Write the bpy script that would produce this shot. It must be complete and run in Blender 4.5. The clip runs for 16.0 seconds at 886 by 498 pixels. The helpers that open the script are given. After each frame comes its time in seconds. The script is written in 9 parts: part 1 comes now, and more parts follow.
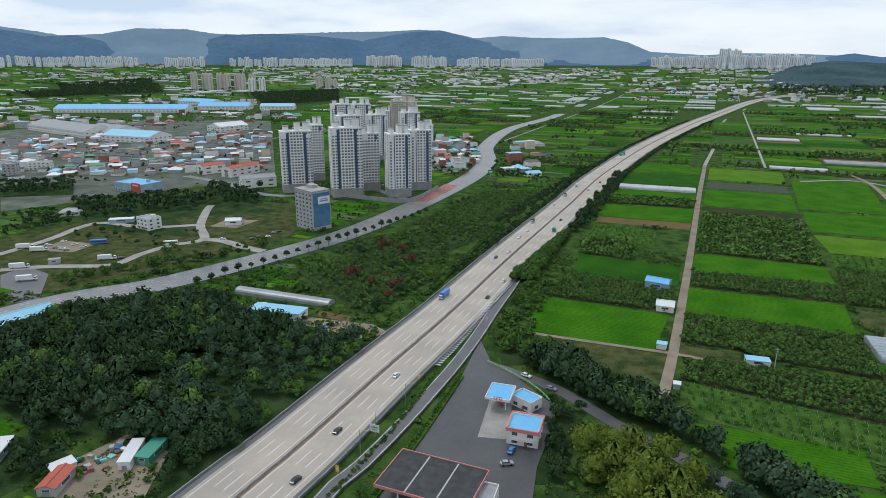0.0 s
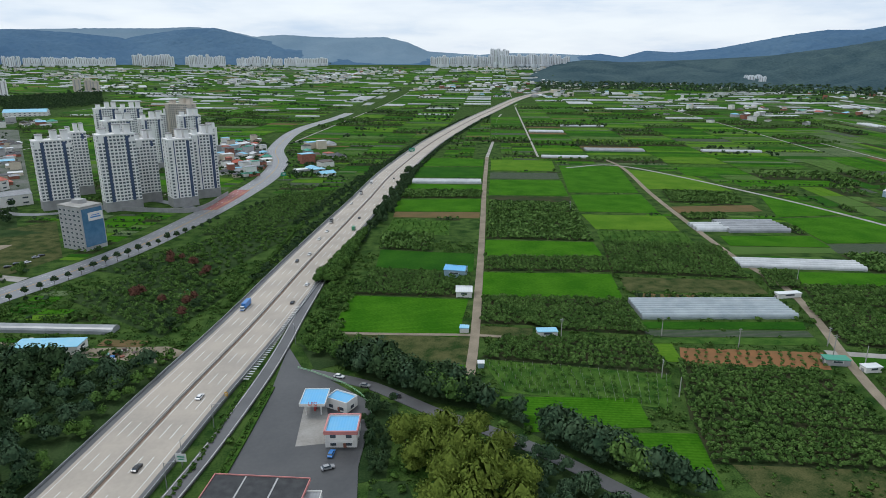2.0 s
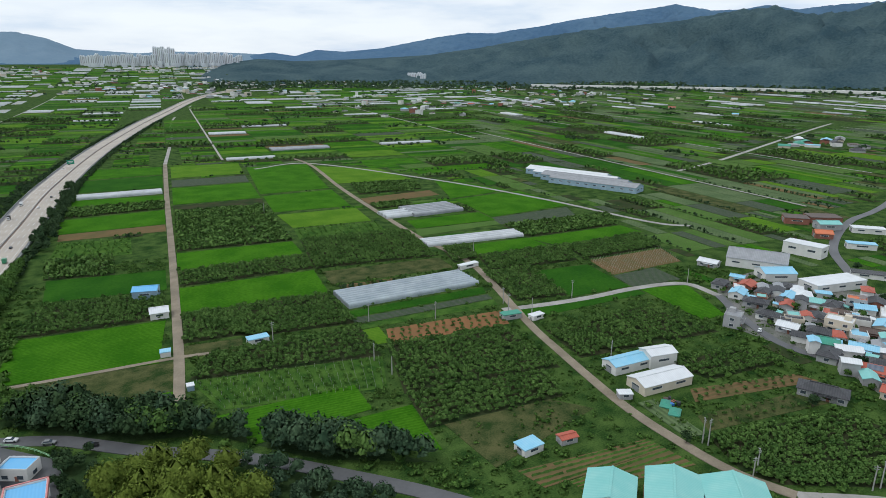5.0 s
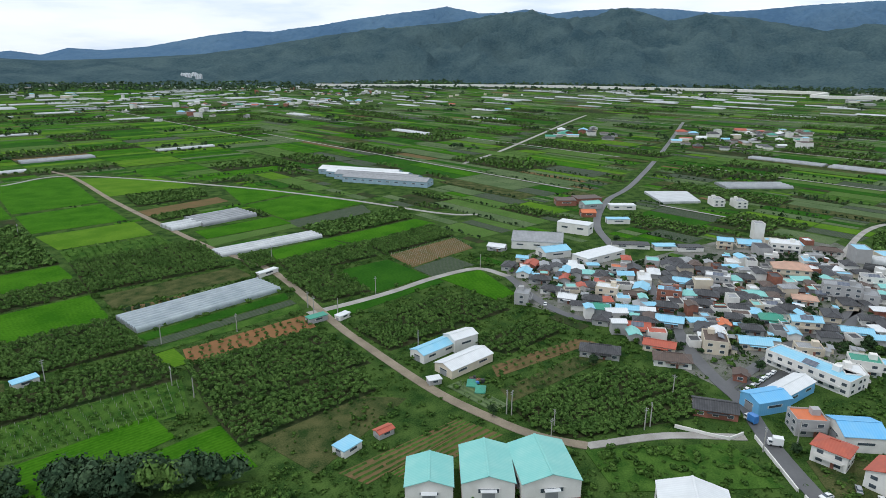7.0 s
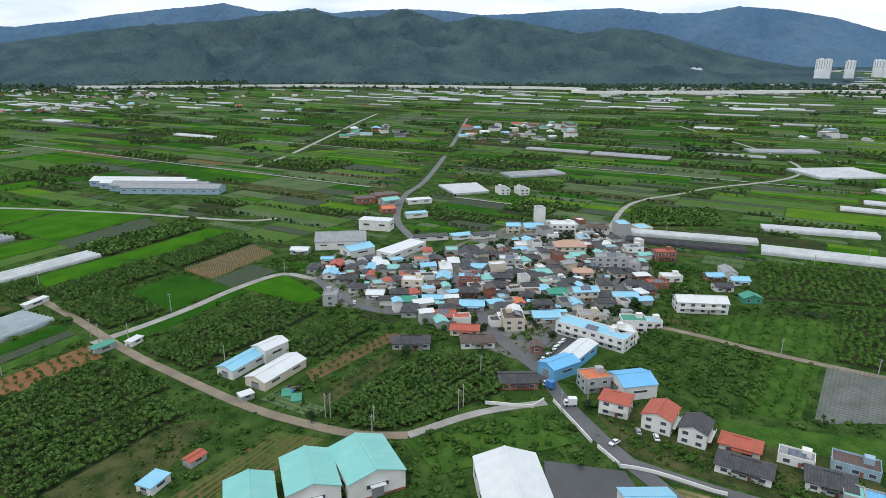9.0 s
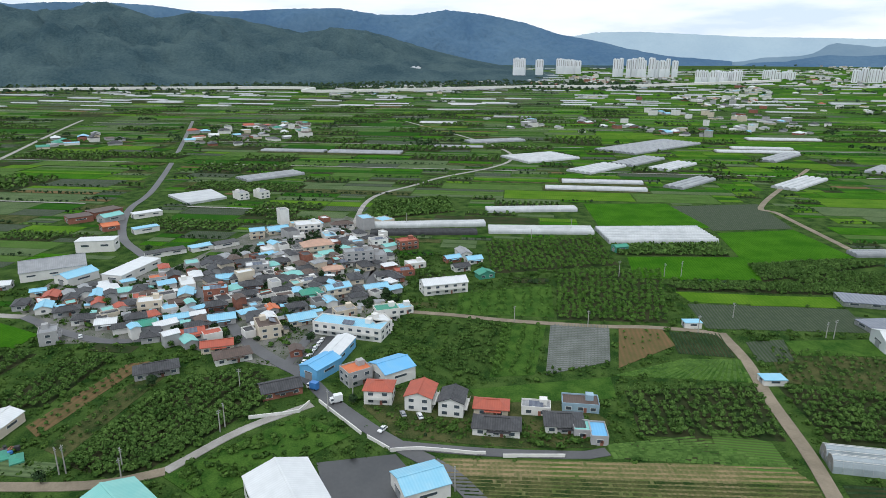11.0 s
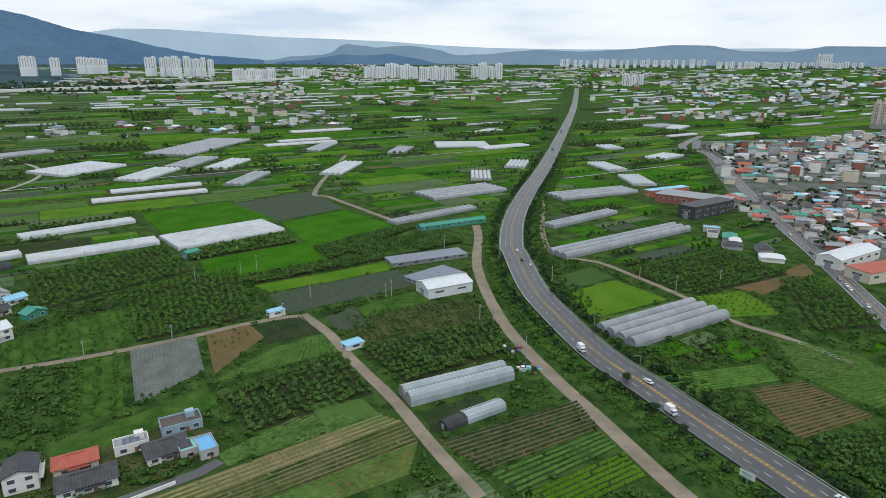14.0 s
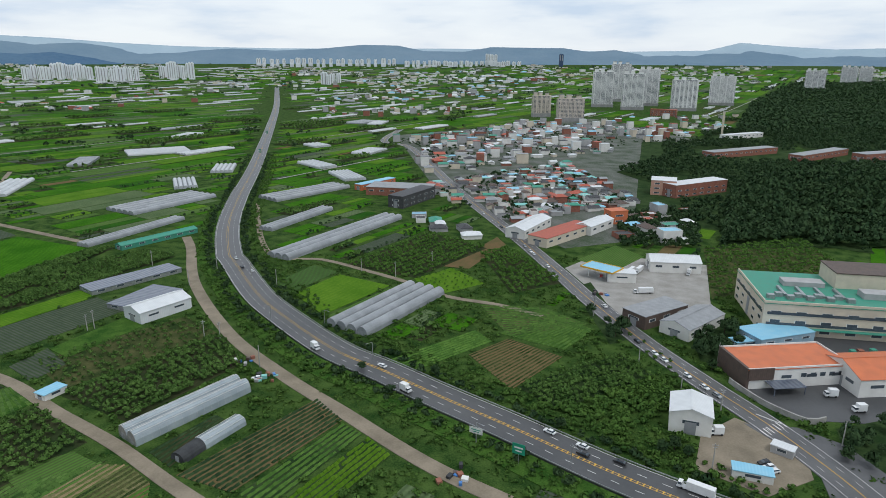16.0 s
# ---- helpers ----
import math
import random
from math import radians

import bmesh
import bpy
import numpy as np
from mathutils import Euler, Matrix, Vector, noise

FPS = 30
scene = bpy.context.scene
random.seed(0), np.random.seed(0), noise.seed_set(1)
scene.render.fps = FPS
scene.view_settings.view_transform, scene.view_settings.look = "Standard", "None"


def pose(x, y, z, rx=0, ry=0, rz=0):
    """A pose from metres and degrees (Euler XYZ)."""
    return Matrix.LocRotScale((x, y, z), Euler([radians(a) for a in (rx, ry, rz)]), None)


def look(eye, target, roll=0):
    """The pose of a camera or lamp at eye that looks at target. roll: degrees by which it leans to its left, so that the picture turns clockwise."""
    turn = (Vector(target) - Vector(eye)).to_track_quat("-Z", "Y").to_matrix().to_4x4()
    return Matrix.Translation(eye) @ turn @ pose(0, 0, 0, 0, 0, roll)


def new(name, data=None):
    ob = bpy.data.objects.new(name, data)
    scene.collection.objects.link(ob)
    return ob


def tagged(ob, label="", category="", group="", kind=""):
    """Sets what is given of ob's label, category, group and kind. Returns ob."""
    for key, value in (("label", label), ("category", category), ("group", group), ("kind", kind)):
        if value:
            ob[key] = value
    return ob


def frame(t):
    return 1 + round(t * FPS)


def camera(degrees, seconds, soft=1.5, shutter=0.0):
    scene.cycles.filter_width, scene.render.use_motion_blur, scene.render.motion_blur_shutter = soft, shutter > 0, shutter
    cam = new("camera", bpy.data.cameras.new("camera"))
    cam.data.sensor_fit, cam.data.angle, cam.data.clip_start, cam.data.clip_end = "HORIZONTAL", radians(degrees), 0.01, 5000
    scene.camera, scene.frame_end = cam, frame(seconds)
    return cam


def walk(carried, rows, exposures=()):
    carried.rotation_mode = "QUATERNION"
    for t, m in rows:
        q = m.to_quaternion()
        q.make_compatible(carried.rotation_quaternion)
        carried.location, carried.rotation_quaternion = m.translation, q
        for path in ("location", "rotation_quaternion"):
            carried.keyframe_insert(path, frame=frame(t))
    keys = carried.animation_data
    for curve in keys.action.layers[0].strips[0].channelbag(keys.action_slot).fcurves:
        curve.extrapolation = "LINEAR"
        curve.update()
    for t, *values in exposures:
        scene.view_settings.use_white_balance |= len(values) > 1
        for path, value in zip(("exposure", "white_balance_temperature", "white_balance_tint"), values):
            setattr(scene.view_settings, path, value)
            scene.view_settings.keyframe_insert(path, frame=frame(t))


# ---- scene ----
cam = camera(69.58, 16.0, soft=0.15)
PATH = [
    (0.0, pose(0, 0, 130, 73.500, -0.176, 4.512)),
    (0.5, pose(0, 0, 130, 73.500, -0.176, -0.034)),
    (1.0, pose(0, 0, 130, 73.500, -0.176, -4.662)),
    (1.5, pose(0, 0, 130, 73.500, -0.176, -9.311)),
    (2.0, pose(0, 0, 130, 73.500, -0.176, -13.944)),
    (2.5, pose(0, 0, 130, 73.500, -0.176, -18.574)),
    (3.0, pose(0, 0, 130, 73.500, -0.176, -23.147)),
    (3.5, pose(0, 0, 130, 73.500, -0.176, -27.754)),
    (4.0, pose(0, 0, 130, 73.500, -0.176, -32.382)),
    (4.2, pose(0, 0, 130, 73.500, -0.176, -34.205)),
    (6.3, pose(0, 0, 130, 73.500, -0.176, -53.583)),
    (6.5, pose(0, 0, 130, 73.500, -0.176, -55.455)),
    (7.0, pose(0, 0, 130, 73.500, -0.176, -60.083)),
    (7.5, pose(0, 0, 130, 73.500, -0.176, -64.697)),
    (8.0, pose(0, 0, 130, 73.500, -0.176, -69.005)),
    (8.2, pose(0, 0, 130, 73.500, -0.176, -70.830)),
    (10.3, pose(0, 0, 130, 73.500, -0.176, -92.515)),
    (10.5, pose(0, 0, 130, 73.500, -0.176, -95.128)),
    (11.0, pose(0, 0, 130, 73.500, -0.176, -101.556)),
    (11.5, pose(0, 0, 130, 73.500, -0.176, -108.012)),
    (12.0, pose(0, 0, 130, 73.500, -0.176, -114.450)),
    (12.5, pose(0, 0, 130, 73.500, -0.176, -120.881)),
    (13.0, pose(0, 0, 130, 73.500, -0.176, -127.313)),
    (13.5, pose(0, 0, 130, 73.500, -0.176, -133.726)),
    (14.0, pose(0, 0, 130, 73.500, -0.176, -140.149)),
    (14.5, pose(0, 0, 130, 73.500, -0.176, -146.585)),
    (15.0, pose(0, 0, 130, 73.500, -0.176, -153.001)),
    (15.5, pose(0, 0, 130, 73.500, -0.176, -159.431)),
    (16.0, pose(0, 0, 130, 73.500, -0.176, -165.848)),
]
walk(cam, PATH, exposures=[(0.0, -0.02, 6200, 10), (4.0, -0.03, 6250, 10), (7.0, 0.14, 6280, 10), (11.0, 0.17, 6320, 10), (13.0, 0.06, 6320, 10), (16.0, -0.10, 6280, 10)])

# ---- sky and light: bright overcast ----
world = bpy.data.worlds.new("sky")
scene.world = world
world.use_nodes = True
wn, wl = world.node_tree.nodes, world.node_tree.links
wn.clear()
w_out, w_bg = wn.new("ShaderNodeOutputWorld"), wn.new("ShaderNodeBackground")
w_sky = wn.new("ShaderNodeTexSky")
w_sky.sky_type, w_sky.sun_disc = "NISHITA", False
w_sky.sun_elevation, w_sky.sun_rotation = radians(52), radians(150)
w_gain = wn.new("ShaderNodeVectorMath")
w_gain.operation = "SCALE"
w_gain.inputs["Scale"].default_value = 0.09
w_tc, w_map, w_noise = wn.new("ShaderNodeTexCoord"), wn.new("ShaderNodeMapping"), wn.new("ShaderNodeTexNoise")
w_map.inputs["Scale"].default_value = (3.2, 3.2, 16.0)
w_noise.inputs["Scale"].default_value = 1.3
w_noise.inputs["Detail"].default_value = 7.0
w_noise.inputs["Roughness"].default_value = 0.52
w_ramp = wn.new("ShaderNodeValToRGB")
w_ramp.color_ramp.elements[0].position, w_ramp.color_ramp.elements[0].color = 0.34, (0.60, 0.71, 0.85, 1)
w_ramp.color_ramp.elements[1].position, w_ramp.color_ramp.elements[1].color = 0.60, (0.90, 0.945, 0.97, 1)
w_mid = w_ramp.color_ramp.elements.new(0.48)
w_mid.color = (0.82, 0.875, 0.93, 1)
w_mix = wn.new("ShaderNodeMix")
w_mix.data_type = "RGBA"
w_mix.inputs["Factor"].default_value = 0.88
wl.new(w_tc.outputs["Generated"], w_map.inputs["Vector"])
wl.new(w_map.outputs["Vector"], w_noise.inputs["Vector"])
wl.new(w_noise.outputs["Fac"], w_ramp.inputs["Fac"])
wl.new(w_sky.outputs["Color"], w_gain.inputs[0])
wl.new(w_gain.outputs["Vector"], w_mix.inputs["A"])
wl.new(w_ramp.outputs["Color"], w_mix.inputs["B"])
wl.new(w_mix.outputs["Result"], w_bg.inputs["Color"])
w_bg.inputs["Strength"].default_value = 1.08
wl.new(w_bg.outputs["Background"], w_out.inputs["Surface"])

sun = new("sun", bpy.data.lights.new("sun", "SUN"))
sun.data.energy, sun.data.angle, sun.data.color = 1.4, radians(14), (1.0, 0.98, 0.94)
sun.matrix_world = look((0, 0, 900), (420, -240, 0))

rng = random.Random(7)
nrg = np.random.default_rng(11)


# ---- materials ----
def mat(name, a, b=None, rough=0.8, scale=0.4, detail=6.0, bump=0.0, metal=0.0, fine=0.0, island=0.0, spec=0.3, stripes=None):
    """Two-tone surface: colours a and b mixed by noise at the given scale (per metre), by a finer noise, and by each loose piece."""
    m = bpy.data.materials.new(name)
    m.use_nodes = True
    n, l = m.node_tree.nodes, m.node_tree.links
    p = n["Principled BSDF"]
    p.inputs["Roughness"].default_value, p.inputs["Metallic"].default_value = rough, metal
    p.inputs["Specular IOR Level"].default_value = spec
    b = b or tuple(c * 0.72 for c in a)
    tc, big, small = n.new("ShaderNodeTexCoord"), n.new("ShaderNodeTexNoise"), n.new("ShaderNodeTexNoise")
    big.inputs["Scale"].default_value, big.inputs["Detail"].default_value = scale, detail
    small.inputs["Scale"].default_value, small.inputs["Detail"].default_value = scale * 14, 3.0
    l.new(tc.outputs["Object"], big.inputs["Vector"])
    l.new(tc.outputs["Object"], small.inputs["Vector"])
    add = n.new("ShaderNodeMath")
    add.operation = "MULTIPLY_ADD"
    l.new(small.outputs["Fac"], add.inputs[0])
    add.inputs[1].default_value = 0.35 + fine
    l.new(big.outputs["Fac"], add.inputs[2])
    ramp = n.new("ShaderNodeMapRange")
    ramp.inputs["From Min"].default_value, ramp.inputs["From Max"].default_value = 0.50 + fine * 0.45, 0.84 + fine * 0.55
    l.new(add.outputs["Value"], ramp.inputs["Value"])
    fac = ramp.outputs["Result"]
    if island:
        geo, mixv = n.new("ShaderNodeNewGeometry"), n.new("ShaderNodeMix")
        mixv.inputs["Factor"].default_value = island
        l.new(fac, mixv.inputs["A"])
        l.new(geo.outputs["Random Per Island"], mixv.inputs["B"])
        fac = mixv.outputs["Result"]
    mix = n.new("ShaderNodeMix")
    mix.data_type = "RGBA"
    mix.inputs["A"].default_value, mix.inputs["B"].default_value = (*a, 1), (*b, 1)
    l.new(fac, mix.inputs["Factor"])
    colour = mix.outputs["Result"]
    if stripes:
        pitch, turn, tone, amount = stripes
        mp, wave, mix2, mr = n.new("ShaderNodeMapping"), n.new("ShaderNodeTexWave"), n.new("ShaderNodeMix"), n.new("ShaderNodeMath")
        mp.inputs["Rotation"].default_value = (0, 0, radians(turn))
        wave.inputs["Scale"].default_value, wave.inputs["Distortion"].default_value = 0.314 / pitch, 1.2
        wave.inputs["Detail"].default_value, wave.inputs["Detail Scale"].default_value = 2.0, 0.3
        mix2.data_type = "RGBA"
        mix2.inputs["B"].default_value = (*tone, 1)
        mr.operation = "MULTIPLY"
        mr.inputs[1].default_value = amount
        l.new(tc.outputs["Object"], mp.inputs["Vector"])
        l.new(mp.outputs["Vector"], wave.inputs["Vector"])
        l.new(wave.outputs["Fac"], mr.inputs[0])
        l.new(mr.outputs["Value"], mix2.inputs["Factor"])
        l.new(colour, mix2.inputs["A"])
        colour = mix2.outputs["Result"]
    l.new(colour, p.inputs["Base Color"])
    if bump:
        bp = n.new("ShaderNodeBump")
        bp.inputs["Strength"].default_value, bp.inputs["Distance"].default_value = 0.6, bump
        l.new(small.outputs["Fac"], bp.inputs["Height"])
        l.new(bp.outputs["Normal"], p.inputs["Normal"])
    return m


TURN = 18.3
GRASS = mat("grass_ground", (0.012, 0.036, 0.008), (0.060, 0.104, 0.025), 0.95, 0.11, 8, 0.15, fine=0.25, spec=0.02)
RICE = mat("rice_crop", (0.024, 0.096, 0.004), (0.052, 0.152, 0.008), 0.9, 0.05, 6, 0.25, fine=0.3, stripes=(1.7, TURN + 90, (0.013, 0.062, 0.003), 0.35), spec=0.02)
RICE2 = mat("rice_crop_pale", (0.056, 0.135, 0.009), (0.100, 0.188, 0.017), 0.9, 0.05, 6, 0.25, fine=0.3, stripes=(1.9, TURN + 90, (0.042, 0.115, 0.010), 0.4), spec=0.02)
RICE3 = mat("rice_crop_dark", (0.013, 0.060, 0.005), (0.030, 0.100, 0.008), 0.9, 0.05, 6, 0.25, fine=0.3, stripes=(1.7, TURN + 90, (0.014, 0.060, 0.008), 0.4), spec=0.02)
CROP = mat("row_crop_field", (0.055, 0.135, 0.022), (0.085, 0.165, 0.035), 0.95, 0.05, 6, 0.2, stripes=(1.6, 20, (0.055, 0.065, 0.030), 0.7), spec=0.02)
CROPX = mat("row_crop_field_cross", (0.045, 0.105, 0.022), (0.065, 0.140, 0.035), 0.95, 0.05, 6, 0.2, stripes=(1.6, 110, (0.040, 0.045, 0.025), 0.7), spec=0.02)
SOIL = mat("brown_soil", (0.165, 0.100, 0.055), (0.105, 0.085, 0.040), 0.95, 0.08, 6, 0.1, stripes=(2.2, 108, (0.075, 0.085, 0.030), 0.5), spec=0.02)
REDSOIL = mat("orange_soil", (0.230, 0.115, 0.055), (0.170, 0.100, 0.048), 0.95, 0.08, 6, 0.1, spec=0.02)
FALLOW = mat("fallow_field", (0.185, 0.150, 0.085), (0.065, 0.105, 0.025), 0.95, 0.05, 8, 0.1, fine=0.2, stripes=(1.8, 100, (0.075, 0.100, 0.030), 0.55), spec=0.02)
STRAW = mat("dry_straw_rows", (0.260, 0.195, 0.110), (0.130, 0.125, 0.055), 0.95, 0.12, 7, 0.1, fine=0.2, spec=0.02)
MULCH = mat("plastic_mulch_rows", (0.050, 0.060, 0.048), (0.082, 0.090, 0.070), 0.8, 0.25, 7, 0.15, spec=0.05, fine=0.2, stripes=(1.7, 108, (0.028, 0.058, 0.018), 0.85))
MULCH2 = mat("plastic_mulch_rows_grey", (0.170, 0.180, 0.175), (0.085, 0.095, 0.085), 0.5, 0.12, 6, 0.1, stripes=(2.0, 18, (0.045, 0.060, 0.035), 0.8))
WEEDS = mat("weedy_ground", (0.018, 0.040, 0.011), (0.086, 0.088, 0.036), 0.95, 0.13, 8, 0.2, fine=0.25, spec=0.02)
MEADOW = mat("bright_meadow", (0.020, 0.060, 0.010), (0.064, 0.126, 0.023), 0.95, 0.13, 8, 0.2, fine=0.25, spec=0.02)
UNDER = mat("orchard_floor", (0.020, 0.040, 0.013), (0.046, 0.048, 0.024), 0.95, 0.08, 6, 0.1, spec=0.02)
LEAF = mat("orchard_leaves", (0.024, 0.062, 0.013), (0.105, 0.185, 0.045), 0.8, 0.11, 4, 0, island=0.5, spec=0.06)
LEAF2 = mat("vine_leaves", (0.034, 0.088, 0.016), (0.100, 0.190, 0.036), 0.75, 0.11, 4, 0, island=0.5, spec=0.06)
LEAFD = mat("dark_tree_leaves", (0.010, 0.029, 0.012), (0.048, 0.083, 0.033), 0.75, 0.11, 4, 0, island=0.5, spec=0.06)
LEAFY = mat("yellow_green_leaves", (0.042, 0.072, 0.010), (0.150, 0.195, 0.034), 0.75, 0.11, 4, 0, island=0.5, spec=0.06)
LEAFG = mat("blue_green_leaves", (0.016, 0.040, 0.021), (0.064, 0.105, 0.054), 0.75, 0.11, 4, 0, island=0.5, spec=0.06)
LEAFR = mat("maple_leaves", (0.085, 0.038, 0.030), (0.130, 0.065, 0.040), 0.8, 0.11, 4, 0, island=0.5, spec=0.06)
SHRUB = mat("embankment_shrubs", (0.024, 0.064, 0.014), (0.090, 0.165, 0.034), 0.8, 0.11, 4, 0, island=0.5, spec=0.06)
BARK = mat("bark", (0.075, 0.055, 0.040), (0.045, 0.035, 0.028), 0.9, 2.0, 4, 0.05)
CONC_ROAD = mat("concrete_carriageway", (0.400, 0.355, 0.300), (0.315, 0.285, 0.245), 0.8, 0.05, 7, 0.01)
ASPHALT = mat("worn_asphalt", (0.070, 0.071, 0.075), (0.100, 0.101, 0.104), 0.55, 0.06, 7, 0.01, spec=0.5)
ASPHALT_D = mat("dark_wet_asphalt", (0.042, 0.044, 0.047), (0.066, 0.067, 0.069), 0.42, 0.05, 7, 0.01, spec=0.5)
ASPHALT_L = mat("pale_wet_asphalt", (0.165, 0.170, 0.180), (0.115, 0.120, 0.130), 0.35, 0.03, 6, 0.01, spec=0.5)
DIRT = mat("dirt_track_surface", (0.250, 0.210, 0.155), (0.160, 0.135, 0.098), 0.95, 0.10, 7, 0.05)
LANE_CONC = mat("concrete_lane_surface", (0.330, 0.320, 0.300), (0.230, 0.220, 0.200), 0.9, 0.10, 7, 0.02)
CONC = mat("concrete", (0.360, 0.350, 0.330), (0.250, 0.245, 0.230), 0.85, 0.3, 6, 0.02)
WHITE_LINE = mat("white_road_paint", (0.72, 0.72, 0.70), (0.52, 0.52, 0.50), 0.7, 0.8, 4)
YELLOW_LINE = mat("yellow_road_paint", (0.62, 0.38, 0.06), (0.45, 0.29, 0.08), 0.7, 0.8, 4)
RED_PAVE = mat("red_road_surface", (0.330, 0.110, 0.095), (0.240, 0.100, 0.090), 0.6, 0.1, 5)
BROWN_MEDIAN = mat("rusty_median_barrier", (0.170, 0.110, 0.080), (0.230, 0.180, 0.140), 0.8, 0.3, 5)
METAL = mat("galvanised_steel", (0.42, 0.43, 0.44), (0.30, 0.31, 0.32), 0.45, 1.0, 4, metal=0.7)
W_WHITE = mat("white_painted_wall", (0.70, 0.69, 0.66), (0.61, 0.60, 0.57), 0.75, 0.25, 7, 0.005)
W_CREAM = mat("cream_rendered_wall", (0.60, 0.53, 0.42), (0.52, 0.46, 0.37), 0.8, 0.25, 7, 0.005)
W_GREY = mat("grey_rendered_wall", (0.38, 0.38, 0.38), (0.32, 0.32, 0.32), 0.8, 0.25, 7, 0.005)
W_BRICK = mat("red_brick_wall", (0.300, 0.125, 0.085), (0.215, 0.090, 0.065), 0.85, 0.5, 7, 0.01)
W_BLUE = mat("blue_grey_wall", (0.30, 0.42, 0.50), (0.23, 0.33, 0.40), 0.7, 0.25, 6, 0.005)
R_COL = {
    "k": mat("dark_tile_roof", (0.040, 0.042, 0.046), (0.075, 0.076, 0.080), 0.55, 0.6, 6, 0.03, stripes=(0.9, 0, (0.025, 0.025, 0.028), 0.5)),
    "b": mat("light_blue_roof", (0.210, 0.480, 0.640), (0.290, 0.520, 0.640), 0.5, 0.25, 6, stripes=(1.0, 0, (0.17, 0.40, 0.55), 0.35)),
    "c": mat("bright_blue_roof", (0.130, 0.400, 0.680), (0.180, 0.430, 0.650), 0.5, 0.25, 6, stripes=(1.0, 0, (0.10, 0.33, 0.58), 0.35)),
    "r": mat("red_tile_roof", (0.420, 0.105, 0.065), (0.320, 0.090, 0.060), 0.6, 0.4, 6, 0.02, stripes=(0.9, 0, (0.33, 0.07, 0.045), 0.4)),
    "o": mat("orange_roof", (0.560, 0.165, 0.070), (0.430, 0.135, 0.065), 0.55, 0.2, 6, stripes=(1.0, 0, (0.60, 0.15, 0.05), 0.3)),
    "w": mat("white_metal_roof", (0.640, 0.660, 0.670), (0.560, 0.580, 0.590), 0.45, 0.25, 6, stripes=(1.0, 0, (0.50, 0.52, 0.53), 0.35)),
    "t": mat("teal_metal_roof", (0.180, 0.460, 0.430), (0.240, 0.500, 0.460), 0.5, 0.2, 6, stripes=(0.8, 0, (0.15, 0.40, 0.37), 0.4)),
    "g": mat("green_roof_paint", (0.045, 0.270, 0.190), (0.070, 0.240, 0.170), 0.6, 0.3, 6, stripes=(1.0, 0, (0.04, 0.21, 0.15), 0.3)),
    "n": mat("brown_tile_roof", (0.120, 0.085, 0.070), (0.085, 0.065, 0.055), 0.6, 0.5, 6, stripes=(0.9, 0, (0.07, 0.05, 0.045), 0.4)),
    "y": mat("grey_sheet_roof", (0.300, 0.310, 0.320), (0.220, 0.230, 0.240), 0.5, 0.3, 6, stripes=(1.0, 0, (0.20, 0.21, 0.22), 0.4)),
    "p": mat("pink_beige_roof", (0.480, 0.300, 0.220), (0.380, 0.250, 0.190), 0.7, 0.3, 6),
}
ROOF_WORD = {"k": "dark tiled", "b": "light blue metal", "c": "bright blue metal", "r": "red tiled", "o": "orange", "w": "white metal",
             "t": "teal metal", "g": "green painted", "n": "brown tiled", "y": "grey sheet", "p": "beige"}
GLASS = mat("dark_window_glass", (0.045, 0.060, 0.075), (0.080, 0.100, 0.120), 0.12, 0.5, 3, spec=0.6)
BLUE_GLASS = mat("blue_curtain_wall_glass", (0.060, 0.150, 0.260), (0.090, 0.190, 0.310), 0.12, 0.3, 3, spec=0.6)
FRAME_W = mat("white_window_frame", (0.66, 0.66, 0.64), (0.55, 0.55, 0.53), 0.6, 1.0, 3)
FILM = mat("greenhouse_film", (0.500, 0.520, 0.530), (0.360, 0.380, 0.390), 0.35, 0.15, 6, spec=0.5, stripes=(2.0, 18, (0.36, 0.38, 0.39), 0.3))
FILM_D = mat("grey_greenhouse_film", (0.270, 0.285, 0.300), (0.190, 0.205, 0.215), 0.35, 0.15, 6, spec=0.5)
FILM_B = mat("black_shade_net", (0.030, 0.032, 0.035), (0.055, 0.058, 0.060), 0.8, 0.3, 5)
PANEL = mat("solar_panel", (0.070, 0.085, 0.120), (0.100, 0.115, 0.150), 0.25, 0.3, 4, spec=0.6, stripes=(2.0, 0, (0.17, 0.19, 0.22), 0.4))
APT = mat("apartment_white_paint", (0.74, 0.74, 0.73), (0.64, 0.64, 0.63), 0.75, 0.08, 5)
# bluer than the near flats' white: distance haze put into the paint colour
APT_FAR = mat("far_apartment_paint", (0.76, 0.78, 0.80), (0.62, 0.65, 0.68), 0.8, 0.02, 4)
APT_G = mat("apartment_grey_base", (0.30, 0.30, 0.30), (0.23, 0.23, 0.23), 0.8, 0.2, 5)
APT_GLASS = mat("apartment_windows", (0.085, 0.100, 0.120), (0.150, 0.170, 0.190), 0.2, 0.05, 4, spec=0.6)
NAVY = mat("navy_paint", (0.035, 0.060, 0.120), (0.050, 0.080, 0.150), 0.6, 0.1, 4)
TAN = mat("tan_apartment_paint", (0.56, 0.50, 0.43), (0.46, 0.41, 0.35), 0.75, 0.1, 5)
PINK = mat("salmon_cladding", (0.520, 0.300, 0.220), (0.430, 0.260, 0.200), 0.75, 0.1, 5)
TYRE = mat("tyre_rubber", (0.020, 0.020, 0.021), (0.035, 0.035, 0.036), 0.9, 2.0, 3)
